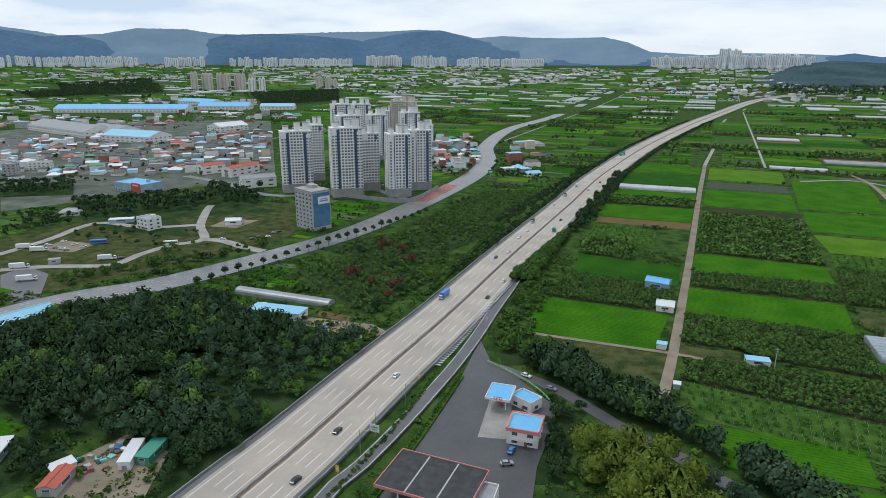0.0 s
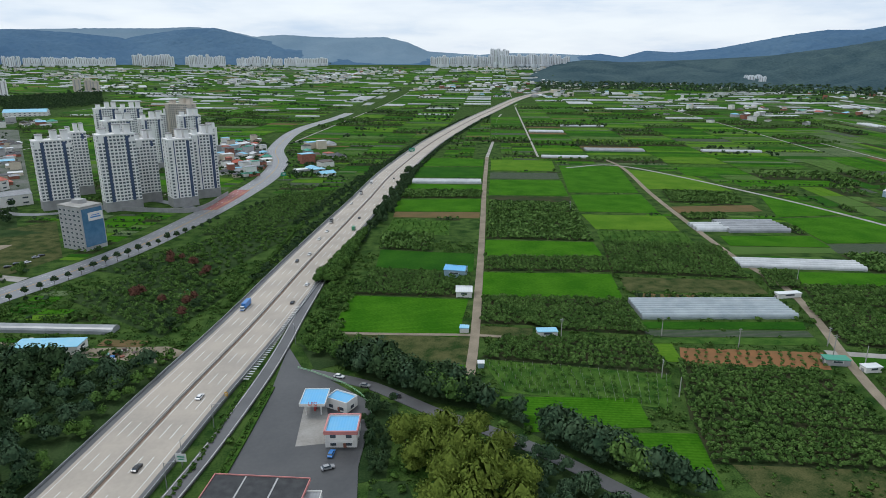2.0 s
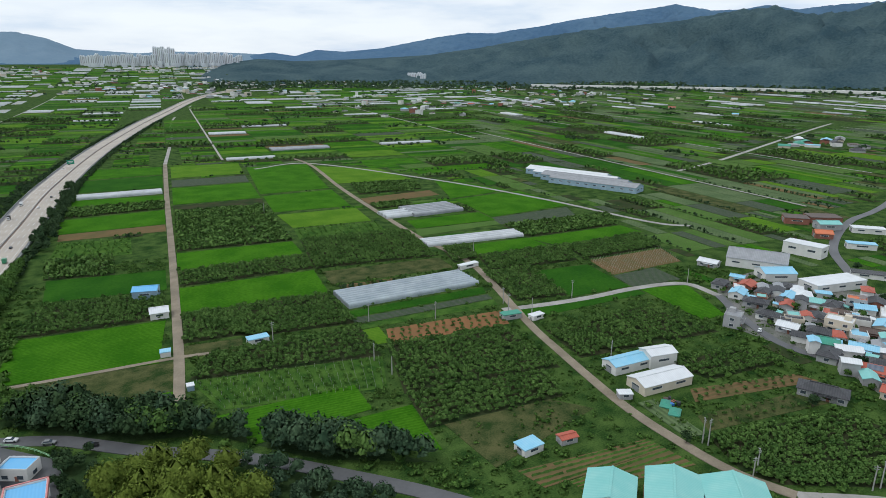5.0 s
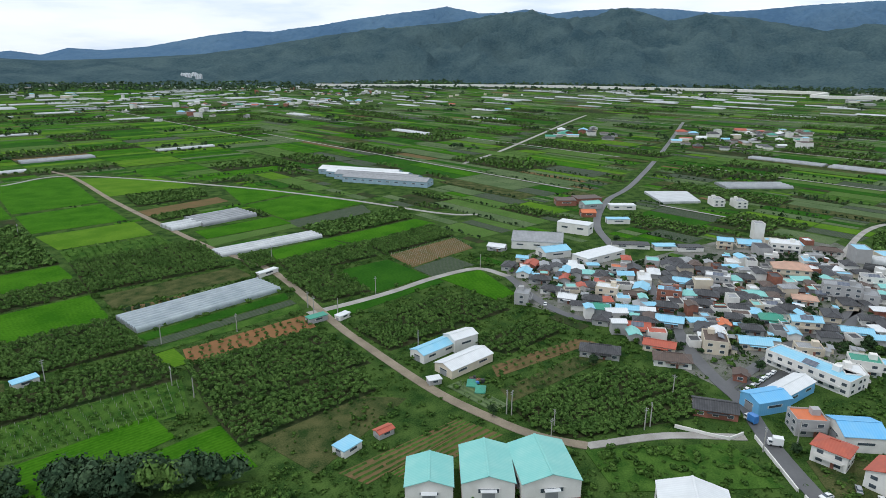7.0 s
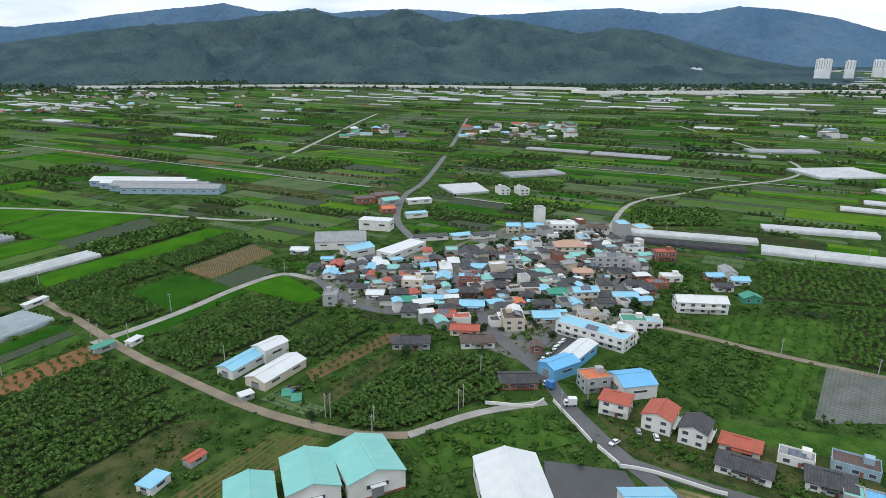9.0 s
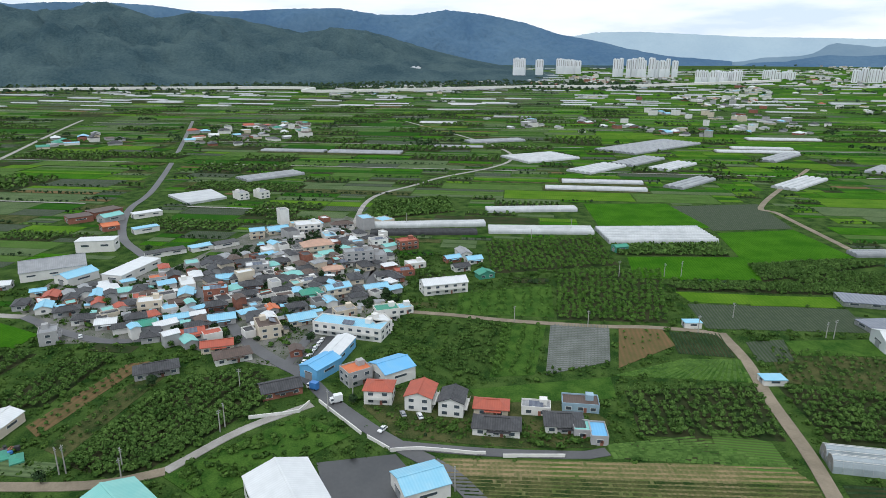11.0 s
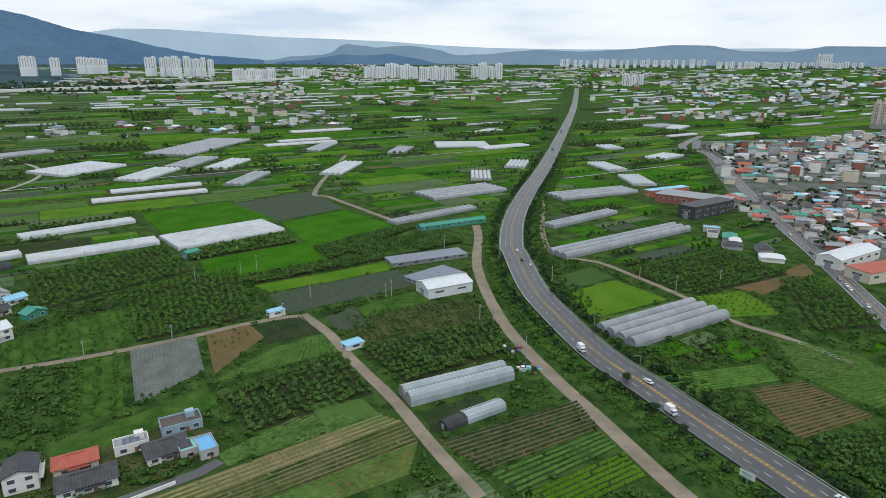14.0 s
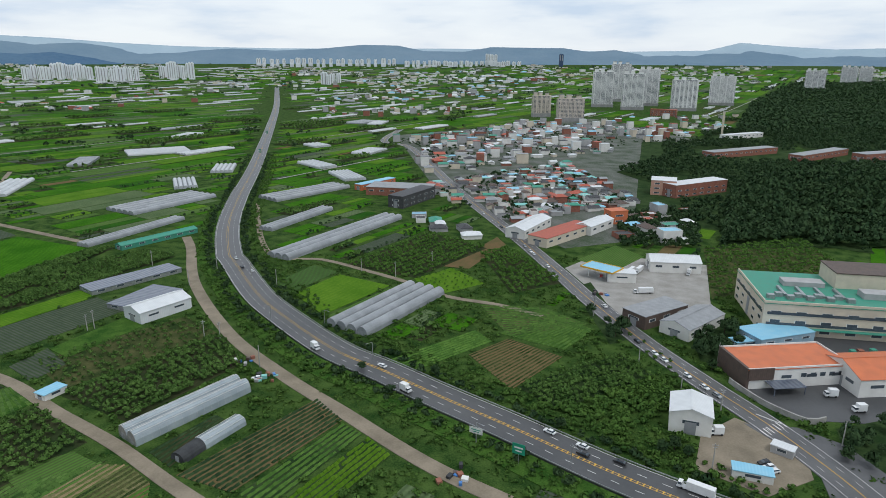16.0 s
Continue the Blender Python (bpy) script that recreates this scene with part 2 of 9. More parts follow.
CAR = {"white": mat("white_car_paint", (0.70, 0.71, 0.71), (0.64, 0.65, 0.65), 0.25, 0.5, 2, spec=0.5),
       "black": mat("black_car_paint", (0.020, 0.021, 0.023), (0.028, 0.029, 0.031), 0.2, 0.5, 2, spec=0.5),
       "silver": mat("silver_car_paint", (0.36, 0.37, 0.38), (0.31, 0.32, 0.33), 0.25, 0.5, 2, metal=0.3, spec=0.5),
       "blue": mat("blue_vehicle_paint", (0.050, 0.190, 0.480), (0.045, 0.165, 0.420), 0.3, 0.5, 2, spec=0.5),
       "green": mat("green_vehicle_paint", (0.045, 0.240, 0.120), (0.040, 0.200, 0.100), 0.4, 0.5, 2, spec=0.5)}
SIGN_G = mat("green_sign_face", (0.020, 0.260, 0.160), (0.020, 0.230, 0.140), 0.5, 1, 2)
YELLOW = mat("yellow_paint", (0.620, 0.360, 0.030), (0.540, 0.320, 0.040), 0.6, 1, 3)
REDP = mat("red_fascia_paint", (0.520, 0.080, 0.070), (0.430, 0.080, 0.075), 0.5, 0.4, 3)
PINKW = mat("faded_red_wall_paint", (0.560, 0.220, 0.200), (0.460, 0.200, 0.190), 0.6, 0.4, 4)
WATER = mat("ditch_water", (0.30, 0.31, 0.31), (0.22, 0.24, 0.24), 0.1, 0.1, 3, spec=0.6)
# forest green shifted to blue: distance haze put into the base colour
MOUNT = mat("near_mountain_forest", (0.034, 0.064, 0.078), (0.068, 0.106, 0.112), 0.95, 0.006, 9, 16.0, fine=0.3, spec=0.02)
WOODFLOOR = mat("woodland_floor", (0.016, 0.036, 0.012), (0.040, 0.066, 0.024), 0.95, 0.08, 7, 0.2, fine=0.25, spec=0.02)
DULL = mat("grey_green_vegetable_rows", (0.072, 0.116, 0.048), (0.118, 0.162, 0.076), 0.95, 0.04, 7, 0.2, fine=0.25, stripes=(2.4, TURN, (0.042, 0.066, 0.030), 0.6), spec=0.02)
# MOUNT2 to MOUNT4 get paler and bluer: haze painted in with distance
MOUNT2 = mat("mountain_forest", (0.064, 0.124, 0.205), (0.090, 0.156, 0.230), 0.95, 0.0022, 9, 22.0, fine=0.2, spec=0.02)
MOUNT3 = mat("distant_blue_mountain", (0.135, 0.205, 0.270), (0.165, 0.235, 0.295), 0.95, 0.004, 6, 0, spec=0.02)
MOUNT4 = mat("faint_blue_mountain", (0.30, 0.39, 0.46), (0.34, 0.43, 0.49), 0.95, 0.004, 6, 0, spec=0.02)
TOWN_GROUND = mat("town_gardens_and_paving", (0.125, 0.128, 0.118), (0.032, 0.056, 0.024), 0.9, 0.045, 7, 0.05, fine=0.2)
YARD = mat("yard_concrete_and_earth", (0.170, 0.165, 0.155), (0.060, 0.075, 0.045), 0.9, 0.09, 7, 0.05, fine=0.15)
FILM_W = mat("white_greenhouse_film", (0.500, 0.520, 0.535), (0.330, 0.350, 0.360), 0.4, 0.02, 5, island=0.6)
MEADOW_LEAF = mat("weed_leaves", (0.026, 0.068, 0.013), (0.078, 0.134, 0.029), 0.85, 0.03, 3, 0, island=0.6, spec=0.06)
FILM_C = mat("clear_greenhouse_film", (0.450, 0.510, 0.540), (0.340, 0.400, 0.430), 0.25, 0.15, 5, spec=0.5)
FILM_C.node_tree.nodes["Principled BSDF"].inputs["Alpha"].default_value = 0.72
FENCE_G = mat("pale_green_fence_paint", (0.30, 0.55, 0.30), (0.24, 0.46, 0.26), 0.6, 1, 3)
R_COL["s"] = PANEL
ROOF_WORD["s"] = "grey panelled"


# ---- mesh tools ----
class Shape:
    """Collects faces for one mesh; ring corners run anticlockwise seen from outside."""

    def __init__(self):
        self.v, self.f = [], []

    def add(self, verts, faces):
        k = len(self.v)
        self.v += verts
        self.f += [tuple(i + k for i in q) for q in faces]
        return self

    def box(self, x, y, z, a, b, c, turn=0.0):
        """A block of size a, b, c whose base centre is x, y, z."""
        s, co = math.sin(turn), math.cos(turn)
        pts = []
        for dz in (0, c):
            for dx, dy in ((-a / 2, -b / 2), (a / 2, -b / 2), (a / 2, b / 2), (-a / 2, b / 2)):
                pts.append((x + dx * co - dy * s, y + dx * s + dy * co, z + dz))
        return self.add(pts, [(0, 3, 2, 1), (4, 5, 6, 7), (0, 1, 5, 4), (1, 2, 6, 5), (2, 3, 7, 6), (3, 0, 4, 7)])

    def slab(self, ring, z0, z1):
        n = len(ring)
        area = sum(ring[i][0] * ring[(i + 1) % n][1] - ring[(i + 1) % n][0] * ring[i][1] for i in range(n))
        ring = ring if area > 0 else ring[::-1]
        pts = [(p[0], p[1], z0) for p in ring] + [(p[0], p[1], z1) for p in ring]
        return self.add(pts, [tuple(range(n, 2 * n))] + [(i, (i + 1) % n, n + (i + 1) % n, n + i) for i in range(n)])

    def gable(self, a, b, z, rise, over=0.5, thick=0.18):
        """A ridge roof along x over a plan a by b."""
        a, b = a / 2 + over, b / 2 + over
        t = thick
        pts = [(-a, -b, z), (a, -b, z), (a, b, z), (-a, b, z), (-a, 0, z + rise), (a, 0, z + rise)]
        low = [(-a, -b, z - t), (a, -b, z - t), (a, b, z - t), (-a, b, z - t), (-a, 0, z + rise - t), (a, 0, z + rise - t)]
        return self.add(pts + low, [(0, 1, 5, 4), (2, 3, 4, 5), (6, 10, 11, 7), (8, 11, 10, 9), (0, 6, 7, 1), (2, 8, 9, 3),
                                    (0, 4, 10, 6), (4, 3, 9, 10), (1, 7, 11, 5), (5, 11, 8, 2)])

    def hip(self, a, b, z, rise, over=0.6, thick=0.2):
        a, b = a / 2 + over, b / 2 + over
        r = max(0.3, a - b * 0.9)
        pts = [(-a, -b, z), (a, -b, z), (a, b, z), (-a, b, z), (-r, 0, z + rise), (r, 0, z + rise)]
        low = [(p[0], p[1], z - thick) for p in pts[:4]]
        return self.add(pts + low, [(0, 1, 5, 4), (2, 3, 4, 5), (1, 2, 5), (3, 0, 4), (6, 9, 8, 7), (0, 6, 7, 1), (1, 7, 8, 2), (2, 8, 9, 3), (3, 9, 6, 0)])

    def arch(self, x0, x1, y, w, z, h, n=8):
        """A half-round tunnel along x."""
        k = [(math.cos(math.pi * i / n), math.sin(math.pi * i / n)) for i in range(n + 1)]
        pts = [(x, y + w / 2 * c, z + h * (s ** 0.7)) for x in (x0, x1) for c, s in k]
        m = n + 1
        faces = [(i, m + i, m + i + 1, i + 1) for i in range(n)]
        return self.add(pts, faces + [tuple(range(m)), tuple(reversed(range(m, 2 * m)))])

    def tube(self, x, y, z0, z1, r0, r1, n=6):
        pts = [(x + r * math.cos(6.2832 * i / n), y + r * math.sin(6.2832 * i / n), z) for r, z in ((r0, z0), (r1, z1)) for i in range(n)]
        return self.add(pts, [(i, (i + 1) % n, n + (i + 1) % n, n + i) for i in range(n)] + [tuple(range(n, 2 * n))])

    def mesh(self, name, material):
        me = bpy.data.meshes.new(name)
        me.from_pydata(self.v, [], self.f)
        me.materials.append(material)
        return me


def part(name, shape, material, parent, label=""):
    ob = new(name, shape if isinstance(shape, bpy.types.Mesh) else shape.mesh(name, material))
    ob.parent = parent
    if label:
        ob["label"] = label
    return ob


def thing(name, x, y, turn, label, category, group="", z=None):
    ob = new(name)
    ob.matrix_world = Matrix.Translation((x, y, lift(x, y) if z is None else z)) @ Matrix.Rotation(turn, 4, "Z")
    return tagged(ob, label, category, group)


def lift(x, y):
    """Height of the ground: flat, and rising gently far out."""
    s = min(1.0, max(0.0, (math.hypot(x, y) - 1800) / 2700))
    return 105 * s * s * (1.5 - 0.5 * s)


def big_mesh(name, verts, faces, material):
    """One mesh from arrays: verts n by 3, faces m by 3 or 4."""
    me = bpy.data.meshes.new(name)
    k = faces.shape[1]
    me.vertices.add(len(verts))
    me.vertices.foreach_set("co", np.asarray(verts, np.float32).ravel())
    me.loops.add(faces.size)
    me.loops.foreach_set("vertex_index", np.asarray(faces, np.int32).ravel())
    me.polygons.add(len(faces))
    me.polygons.foreach_set("loop_start", np.arange(0, faces.size, k, dtype=np.int32))
    me.polygons.foreach_set("loop_total", np.full(len(faces), k, np.int32))
    me.update(calc_edges=True)
    me.materials.append(material)
    return me


CELL, SPAN = 3.0, 4200
PLAN = np.zeros((int(2 * SPAN / CELL), int(2 * SPAN / CELL)), bool)      # occupied cells of the plan


class Marks:
    """Discs go straight onto the plan."""

    def append(self, disc):
        x, y, r = disc
        claim([(x + r * math.cos(k * 0.785), y + r * math.sin(k * 0.785)) for k in range(8)])


DISCS = Marks()


def claim(quad):
    xs, ys = [p[0] for p in quad], [p[1] for p in quad]
    i0, i1 = (max(0, int((v + SPAN) / CELL)) for v in (min(xs), max(xs)))
    j0, j1 = (max(0, int((v + SPAN) / CELL)) for v in (min(ys), max(ys)))
    if i1 - i0 > 900 or j1 - j0 > 900:
        return
    gx, gy = np.meshgrid((np.arange(i0, i1 + 1) + 0.5) * CELL - SPAN, (np.arange(j0, j1 + 1) + 0.5) * CELL - SPAN, indexing="ij")
    hit = np.zeros(gx.shape, bool)
    n = len(quad)
    for k in range(n):
        (x0, y0), (x1, y1) = quad[k], quad[k - 1]
        if y0 == y1:
            continue
        hit ^= ((y0 > gy) != (y1 > gy)) & (gx < (x1 - x0) * (gy - y0) / (y1 - y0) + x0)
    view = PLAN[i0:i1 + 1, j0:j1 + 1]
    view |= hit[:view.shape[0], :view.shape[1]]


def taken(x, y, pad=0.0):
    i0, i1 = int((x - pad + SPAN) / CELL), int((x + pad + SPAN) / CELL)
    j0, j1 = int((y - pad + SPAN) / CELL), int((y + pad + SPAN) / CELL)
    return bool(PLAN[max(0, i0):i1 + 1, max(0, j0):j1 + 1].any())


# ---- plants ----
def crown_cards(n, size, lobes, seed, squash=0.8, core=True):
    """Leaf clumps as small tilted quads over the shells of several lobes; lobes: x, y, z, radius."""
    g = np.random.default_rng(seed)
    lob = np.array(lobes)
    w = lob[:, 3] ** 2
    pick = g.choice(len(lob), n, p=w / w.sum())
    d = g.normal(size=(n, 3))
    d[:, 2] = np.abs(d[:, 2]) * 0.9 - 0.25
    d /= np.linalg.norm(d, axis=1)[:, None]
    c = lob[pick, :3] + d * lob[pick, 3:4] * g.uniform(0.82, 1.08, (n, 1)) * np.array([1, 1, squash])
    nrm = d + g.normal(size=(n, 3)) * 0.34
    nrm /= np.linalg.norm(nrm, axis=1)[:, None]
    u = np.cross(nrm, g.normal(size=(n, 3)))
    u /= np.linalg.norm(u, axis=1)[:, None]
    v = np.cross(nrm, u)
    s = size * g.uniform(0.6, 1.25, (n, 1))
    corner = [c + u * s * 0.5 - v * s * 0.18, c + v * s * 0.5, c - u * s * 0.5 + v * s * 0.12, c - v * s * 0.5 - nrm * s * 0.12]
    verts = np.stack(corner, 1).reshape(-1, 3)
    # a lumpy core inside every lobe keeps the crown from being seen through
    core_v, core_f = [], []
    for x, y, z, r in lobes:
        k = len(core_v)
        for i in range(5):
            q = 0.8 * r * g.uniform(0.9, 1.05)
            core_v.append((x + q * math.cos(1.2566 * i), y + q * math.sin(1.2566 * i), z - 0.25 * r * squash))
        core_v.append((x, y, z + 0.85 * r * squash))
        core_v.append((x + 0.3 * r, y, z + 0.75 * r * squash))
        core_f += [(k + i, k + (i + 1) % 5, k + 6, k + 5) for i in range(5)]
    if not core:
        return verts, np.arange(4 * n).reshape(-1, 4)
    faces = np.arange(4 * n).reshape(-1, 4)
    return np.vstack([verts, core_v]), np.vstack([faces, np.array(core_f) + 4 * n])


def scatter(name, protos, spots, material, label, category, scale=(0.8, 1.2), z=0.0, height=None):
    """Many plants as one body of foliage; spots: x, y rows."""
    if not len(spots):
        return None
    g = np.random.default_rng(len(spots))
    vs, fs, k = [], [], 0
    for i, (x, y) in enumerate(spots):
        v, f = protos[g.integers(len(protos))]
        a, s = g.uniform(0, 6.28), g.uniform(*scale)
        c, sn = math.cos(a) * s, math.sin(a) * s
        zz = lift(x, y) + z + (height(x, y) if height else 0.0)
        vs.append(np.stack([v[:, 0] * c - v[:, 1] * sn + x, v[:, 0] * sn + v[:, 1] * c + y, v[:, 2] * s * g.uniform(0.9, 1.1) + zz], 1))
        fs.append(f + k)
        k += len(v)
    ob = new(name, big_mesh(name, np.vstack(vs), np.vstack(fs), material))
    return tagged(ob, label, category, kind="stuff")


def lobed(radius, height, count, seed, low=0.35):
    g = random.Random(seed)
    out = [(0, 0, height - radius * 0.62, radius * 0.72)]
    for i in range(count):
        a = 6.2832 * i / count + g.uniform(-0.4, 0.4)
        q = radius * g.uniform(0.42, 0.62)
        out.append((q * math.cos(a), q * math.sin(a), height * g.uniform(low, 0.72), radius * g.uniform(0.38, 0.56)))
    return out


ORCH = [crown_cards(36, 0.86, lobed(1.7, 2.9, 2, s), s, 0.75) for s in range(6)]
ORCH_FAR = [crown_cards(5, 2.2, lobed(2.0, 2.9, 0, s), s, 0.75) for s in range(4)]
BUSH = [crown_cards(26, 0.9, lobed(1.5, 1.9, 2, 20 + s), 20 + s, 0.7) for s in range(5)]
WEED = [crown_cards(8, 0.8, lobed(1.4, 1.0, 0, 30 + s), 30 + s, 0.4, False) for s in range(4)]
BIG = [crown_cards(205, 1.08, lobed(4.3, 10.0, 8, 40 + s, 0.42), 40 + s, 0.9) for s in range(6)]
WOOD_FAR = [crown_cards(20, 3.0, lobed(4.6, 9.0, 1, 60 + s), 60 + s, 0.85) for s in range(4)]
BLOB = [crown_cards(6, 4.0, lobed(4.6, 8.0, 0, 70 + s), 70 + s, 0.85) for s in range(4)]


def lerp_quad(q, u, v):
    a = [q[0][i] + (q[1][i] - q[0][i]) * u for i in (0, 1)]
    b = [q[3][i] + (q[2][i] - q[3][i]) * u for i in (0, 1)]
    return a[0] + (b[0] - a[0]) * v, a[1] + (b[1] - a[1]) * v


def quad_size(q):
    d = lambda a, b: math.hypot(a[0] - b[0], a[1] - b[1])
    return (d(q[0], q[1]) + d(q[3], q[2])) / 2, (d(q[0], q[3]) + d(q[1], q[2])) / 2


LAID = [0]


def field(material, a, b, c, d, label="flooded green rice paddy with low earth banks", category="field", name="field", z=0.12):
    q = [a, b, c, d]
    claim(q)
    LAID[0] += 1
    zz = max(lift(*p) for p in q) + 0.004 * (LAID[0] % 16)
    ob = new(name, Shape().slab(q, zz - 0.6, zz + z).mesh(name, material))
    return tagged(ob, label, category, kind="structure")


FARM = []


def orchard(a, b, c, d, gap=2.7, row=3.3, leaf=None, floor=None, size=(0.85, 1.25), protos=None, miss=0.04, label="dense dark green fruit orchard planted in rows", name="orchard", z=0.0):
    """Fruit trees in rows that run from side a-d to side b-c."""
    q = [a, b, c, d]
    claim(q)
    wide, deep = quad_size(q)
    far = min(math.hypot(*p) for p in q)
    if protos is None:
        protos = ORCH if far < 430 else ORCH_FAR
    LAID[0] += 1
    zz = max(lift(*p) for p in q) + 0.004 * (LAID[0] % 16) - 0.02
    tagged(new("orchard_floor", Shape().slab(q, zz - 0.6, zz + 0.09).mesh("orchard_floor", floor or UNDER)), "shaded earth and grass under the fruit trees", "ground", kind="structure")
    nu, nv = max(2, int(wide / gap)), max(2, int(deep / row))
    g = random.Random(int(wide * 10 + deep))
    spots = []
    for j in range(nv):
        for i in range(nu):
            if g.random() < miss:
                continue
            x, y = lerp_quad(q, (i + 0.5 + g.uniform(-0.25, 0.25)) / nu, (j + 0.5 + g.uniform(-0.14, 0.14)) / nv)
            spots.append((x, y))
    return scatter(name, protos, spots, leaf or LEAF, label, "orchard", size, z)


def wild(a, b, c, d, density, protos, material, label, category="shrubs", name="shrubs", size=(0.6, 1.3), z=0.0, height=None, keep=False, own=True):
    q = [a, b, c, d]
    wide, deep = quad_size(q)
    n = int(wide * deep * density)
    g = random.Random(n + int(wide))
    spots = []
    for i in range(n):
        x, y = lerp_quad(q, g.random(), g.random())
        if not (keep and taken(x, y, 1.5)):
            spots.append((x, y))
    if own:
        claim(q)
    return scatter(name, protos, spots, material, label, category, size, z, height)


def ridges(a, b, c, d, pitch, width, height, material, label, floor, name="crop_rows"):
    """Crop rows as lumpy ridges from side a-d to side b-c."""
    q = [a, b, c, d]
    field(floor, a, b, c, d, "bare earth between the crop rows", "ground", "crop_ground")
    wide, deep = quad_size(q)
    nv, nu = max(2, int(deep / pitch)), max(3, int(wide / 1.5))
    g = np.random.default_rng(nv * 7 + nu)
    vs, fs, k = [], [], 0
    for j in range(nv):
        for i in range(nu):
            if g.random() < 0.04:
                continue
            x, y = lerp_quad(q, (i + 0.5) / nu, (j + 0.5) / nv)
            x2, y2 = lerp_quad(q, (i + 1.5) / nu, (j + 0.5) / nv)
            dx, dy = x2 - x, y2 - y
            l = math.hypot(dx, dy) or 1.0
            dx, dy = dx / l * 0.95, dy / l * 0.95
            w, h = width / 2 * g.uniform(0.7, 1.2), height * g.uniform(0.6, 1.2)
            px, py = -dy / 0.95 * w, dx / 0.95 * w
            vs += [(x - dx + px, y - dy + py, 0.1), (x + dx + px, y + dy + py, 0.1), (x + dx * 0.7, y + dy * 0.7, 0.12 + h), (x - dx * 0.7, y - dy * 0.7, 0.12 + h), (x - dx - px, y - dy - py, 0.1), (x + dx - px, y + dy - py, 0.1)]
            fs += [(k, k + 1, k + 2, k + 3), (k + 3, k + 2, k + 5, k + 4), (k, k + 3, k + 4, k + 4), (k + 1, k + 5, k + 2, k + 2)]
            k += 6
    me = bpy.data.meshes.new(name)
    me.from_pydata(vs, [], [tuple(dict.fromkeys(t)) for t in fs])
    me.materials.append(material)
    return tagged(new(name, me), label, "crops", kind="stuff")


TREE_MESH = {}


def tree(x, y, kind="round", scale=1.0, label="", group="", z=0.0):
    spec = {"round": (LEAFD, 50), "bright": (LEAFY, 51), "grey": (LEAFG, 52), "street": (LEAFD, 53), "maple": (LEAFR, 54), "green": (SHRUB, 55)}
    leaf, seed = spec[kind]
    variant = rng.randrange(3)
    key = (kind, variant)
    if key not in TREE_MESH:
        s = seed * 10 + variant
        if kind == "street":
            v, f = crown_cards(210, 0.6, lobed(2.1, 5.6, 4, s, 0.55), s, 1.0)
        elif kind == "bright":
            v, f = crown_cards(1300, 0.58, lobed(4.8, 10.5, 16, s, 0.32), s, 0.9)
        else:
            v, f = crown_cards(420, 0.85, lobed(4.2, 9.5, 8, s, 0.38), s, 0.85)
        top = 5.0 if kind == "street" else 8.0
        r = 0.14 if kind == "street" else 0.3
        trunk = Shape().tube(0, 0, 0, top * 0.55, r, r * 0.6, 7)
        for k in range(4):
            a = 1.57 * k + 0.4
            x1, y1, z0, z1 = math.cos(a) * top * 0.2, math.sin(a) * top * 0.2, top * 0.42, top * 0.75
            trunk.add([(0.1, 0, z0), (-0.1, 0.06, z0), (0, -0.1, z0 + 0.1), (x1, y1, z1)], [(0, 1, 3), (1, 2, 3), (2, 0, 3)])
        TREE_MESH[key] = (trunk.mesh("trunk", BARK), big_mesh("crown", v, f, leaf))
    words = {"round": "dark green broadleaf tree with a full crown", "bright": "tall yellow-green broadleaf tree with clumped crown", "grey": "grey-green leafy tree beside the lane",
             "street": "clipped round street tree on a thin trunk", "maple": "small reddish maple tree", "green": "leafy green tree with a round crown"}
    t = thing("tree", x, y, rng.uniform(0, 6.28), label or words[kind], "tree", group)
    t.location.z += z
    t.scale = (scale, scale, scale * rng.uniform(0.9, 1.1))
    part("trunk", TREE_MESH[key][0], None, t)
    part("crown", TREE_MESH[key][1], None, t)
    return t


# ---- roads ----
def smooth(points, step=6.0):
    """Points of a soft curve through the given ones."""
    p = [Vector((*q[:2], 0)) for q in points]
    p = [p[0] * 2 - p[1]] + p + [p[-1] * 2 - p[-2]]
    out = []
    for i in range(1, len(p) - 2):
        n = max(1, int((p[i + 1] - p[i]).length / step))
        for k in range(n):
            t = k / n
            a, b, c, d = p[i - 1], p[i], p[i + 1], p[i + 2]
            out.append(0.5 * ((2 * b) + (c - a) * t + (2 * a - 5 * b + 4 * c - d) * t * t + (3 * b - a - 3 * c + d) * t ** 3))
    return out + [p[-2]]


def sides(line, off):
    """The line moved sideways by off (to its right)."""
    out = []
    for i, p in enumerate(line):
        d = (line[min(i + 1, len(line) - 1)] - line[max(i - 1, 0)]).normalized()
        out.append(p + Vector((d.y, -d.x, 0)) * off)
    return out


def ribbon(shape, line, left, right, z, thick=0.5):
    a, b = sides(line, left), sides(line, right)
    n = len(line)
    top = lambda p, h: (p.x, p.y, lift(p.x, p.y) + h)
    pts = [top(p, z) for p in a] + [top(p, z) for p in b] + [top(p, z - thick) for p in a] + [top(p, z - thick) for p in b]
    f = []
    for i in range(n - 1):
        f += [(i, n + i, n + i + 1, i + 1), (2 * n + i, i, i + 1, 2 * n + i + 1), (n + i, 3 * n + i, 3 * n + i + 1, n + i + 1)]
    return shape.add(pts, f)


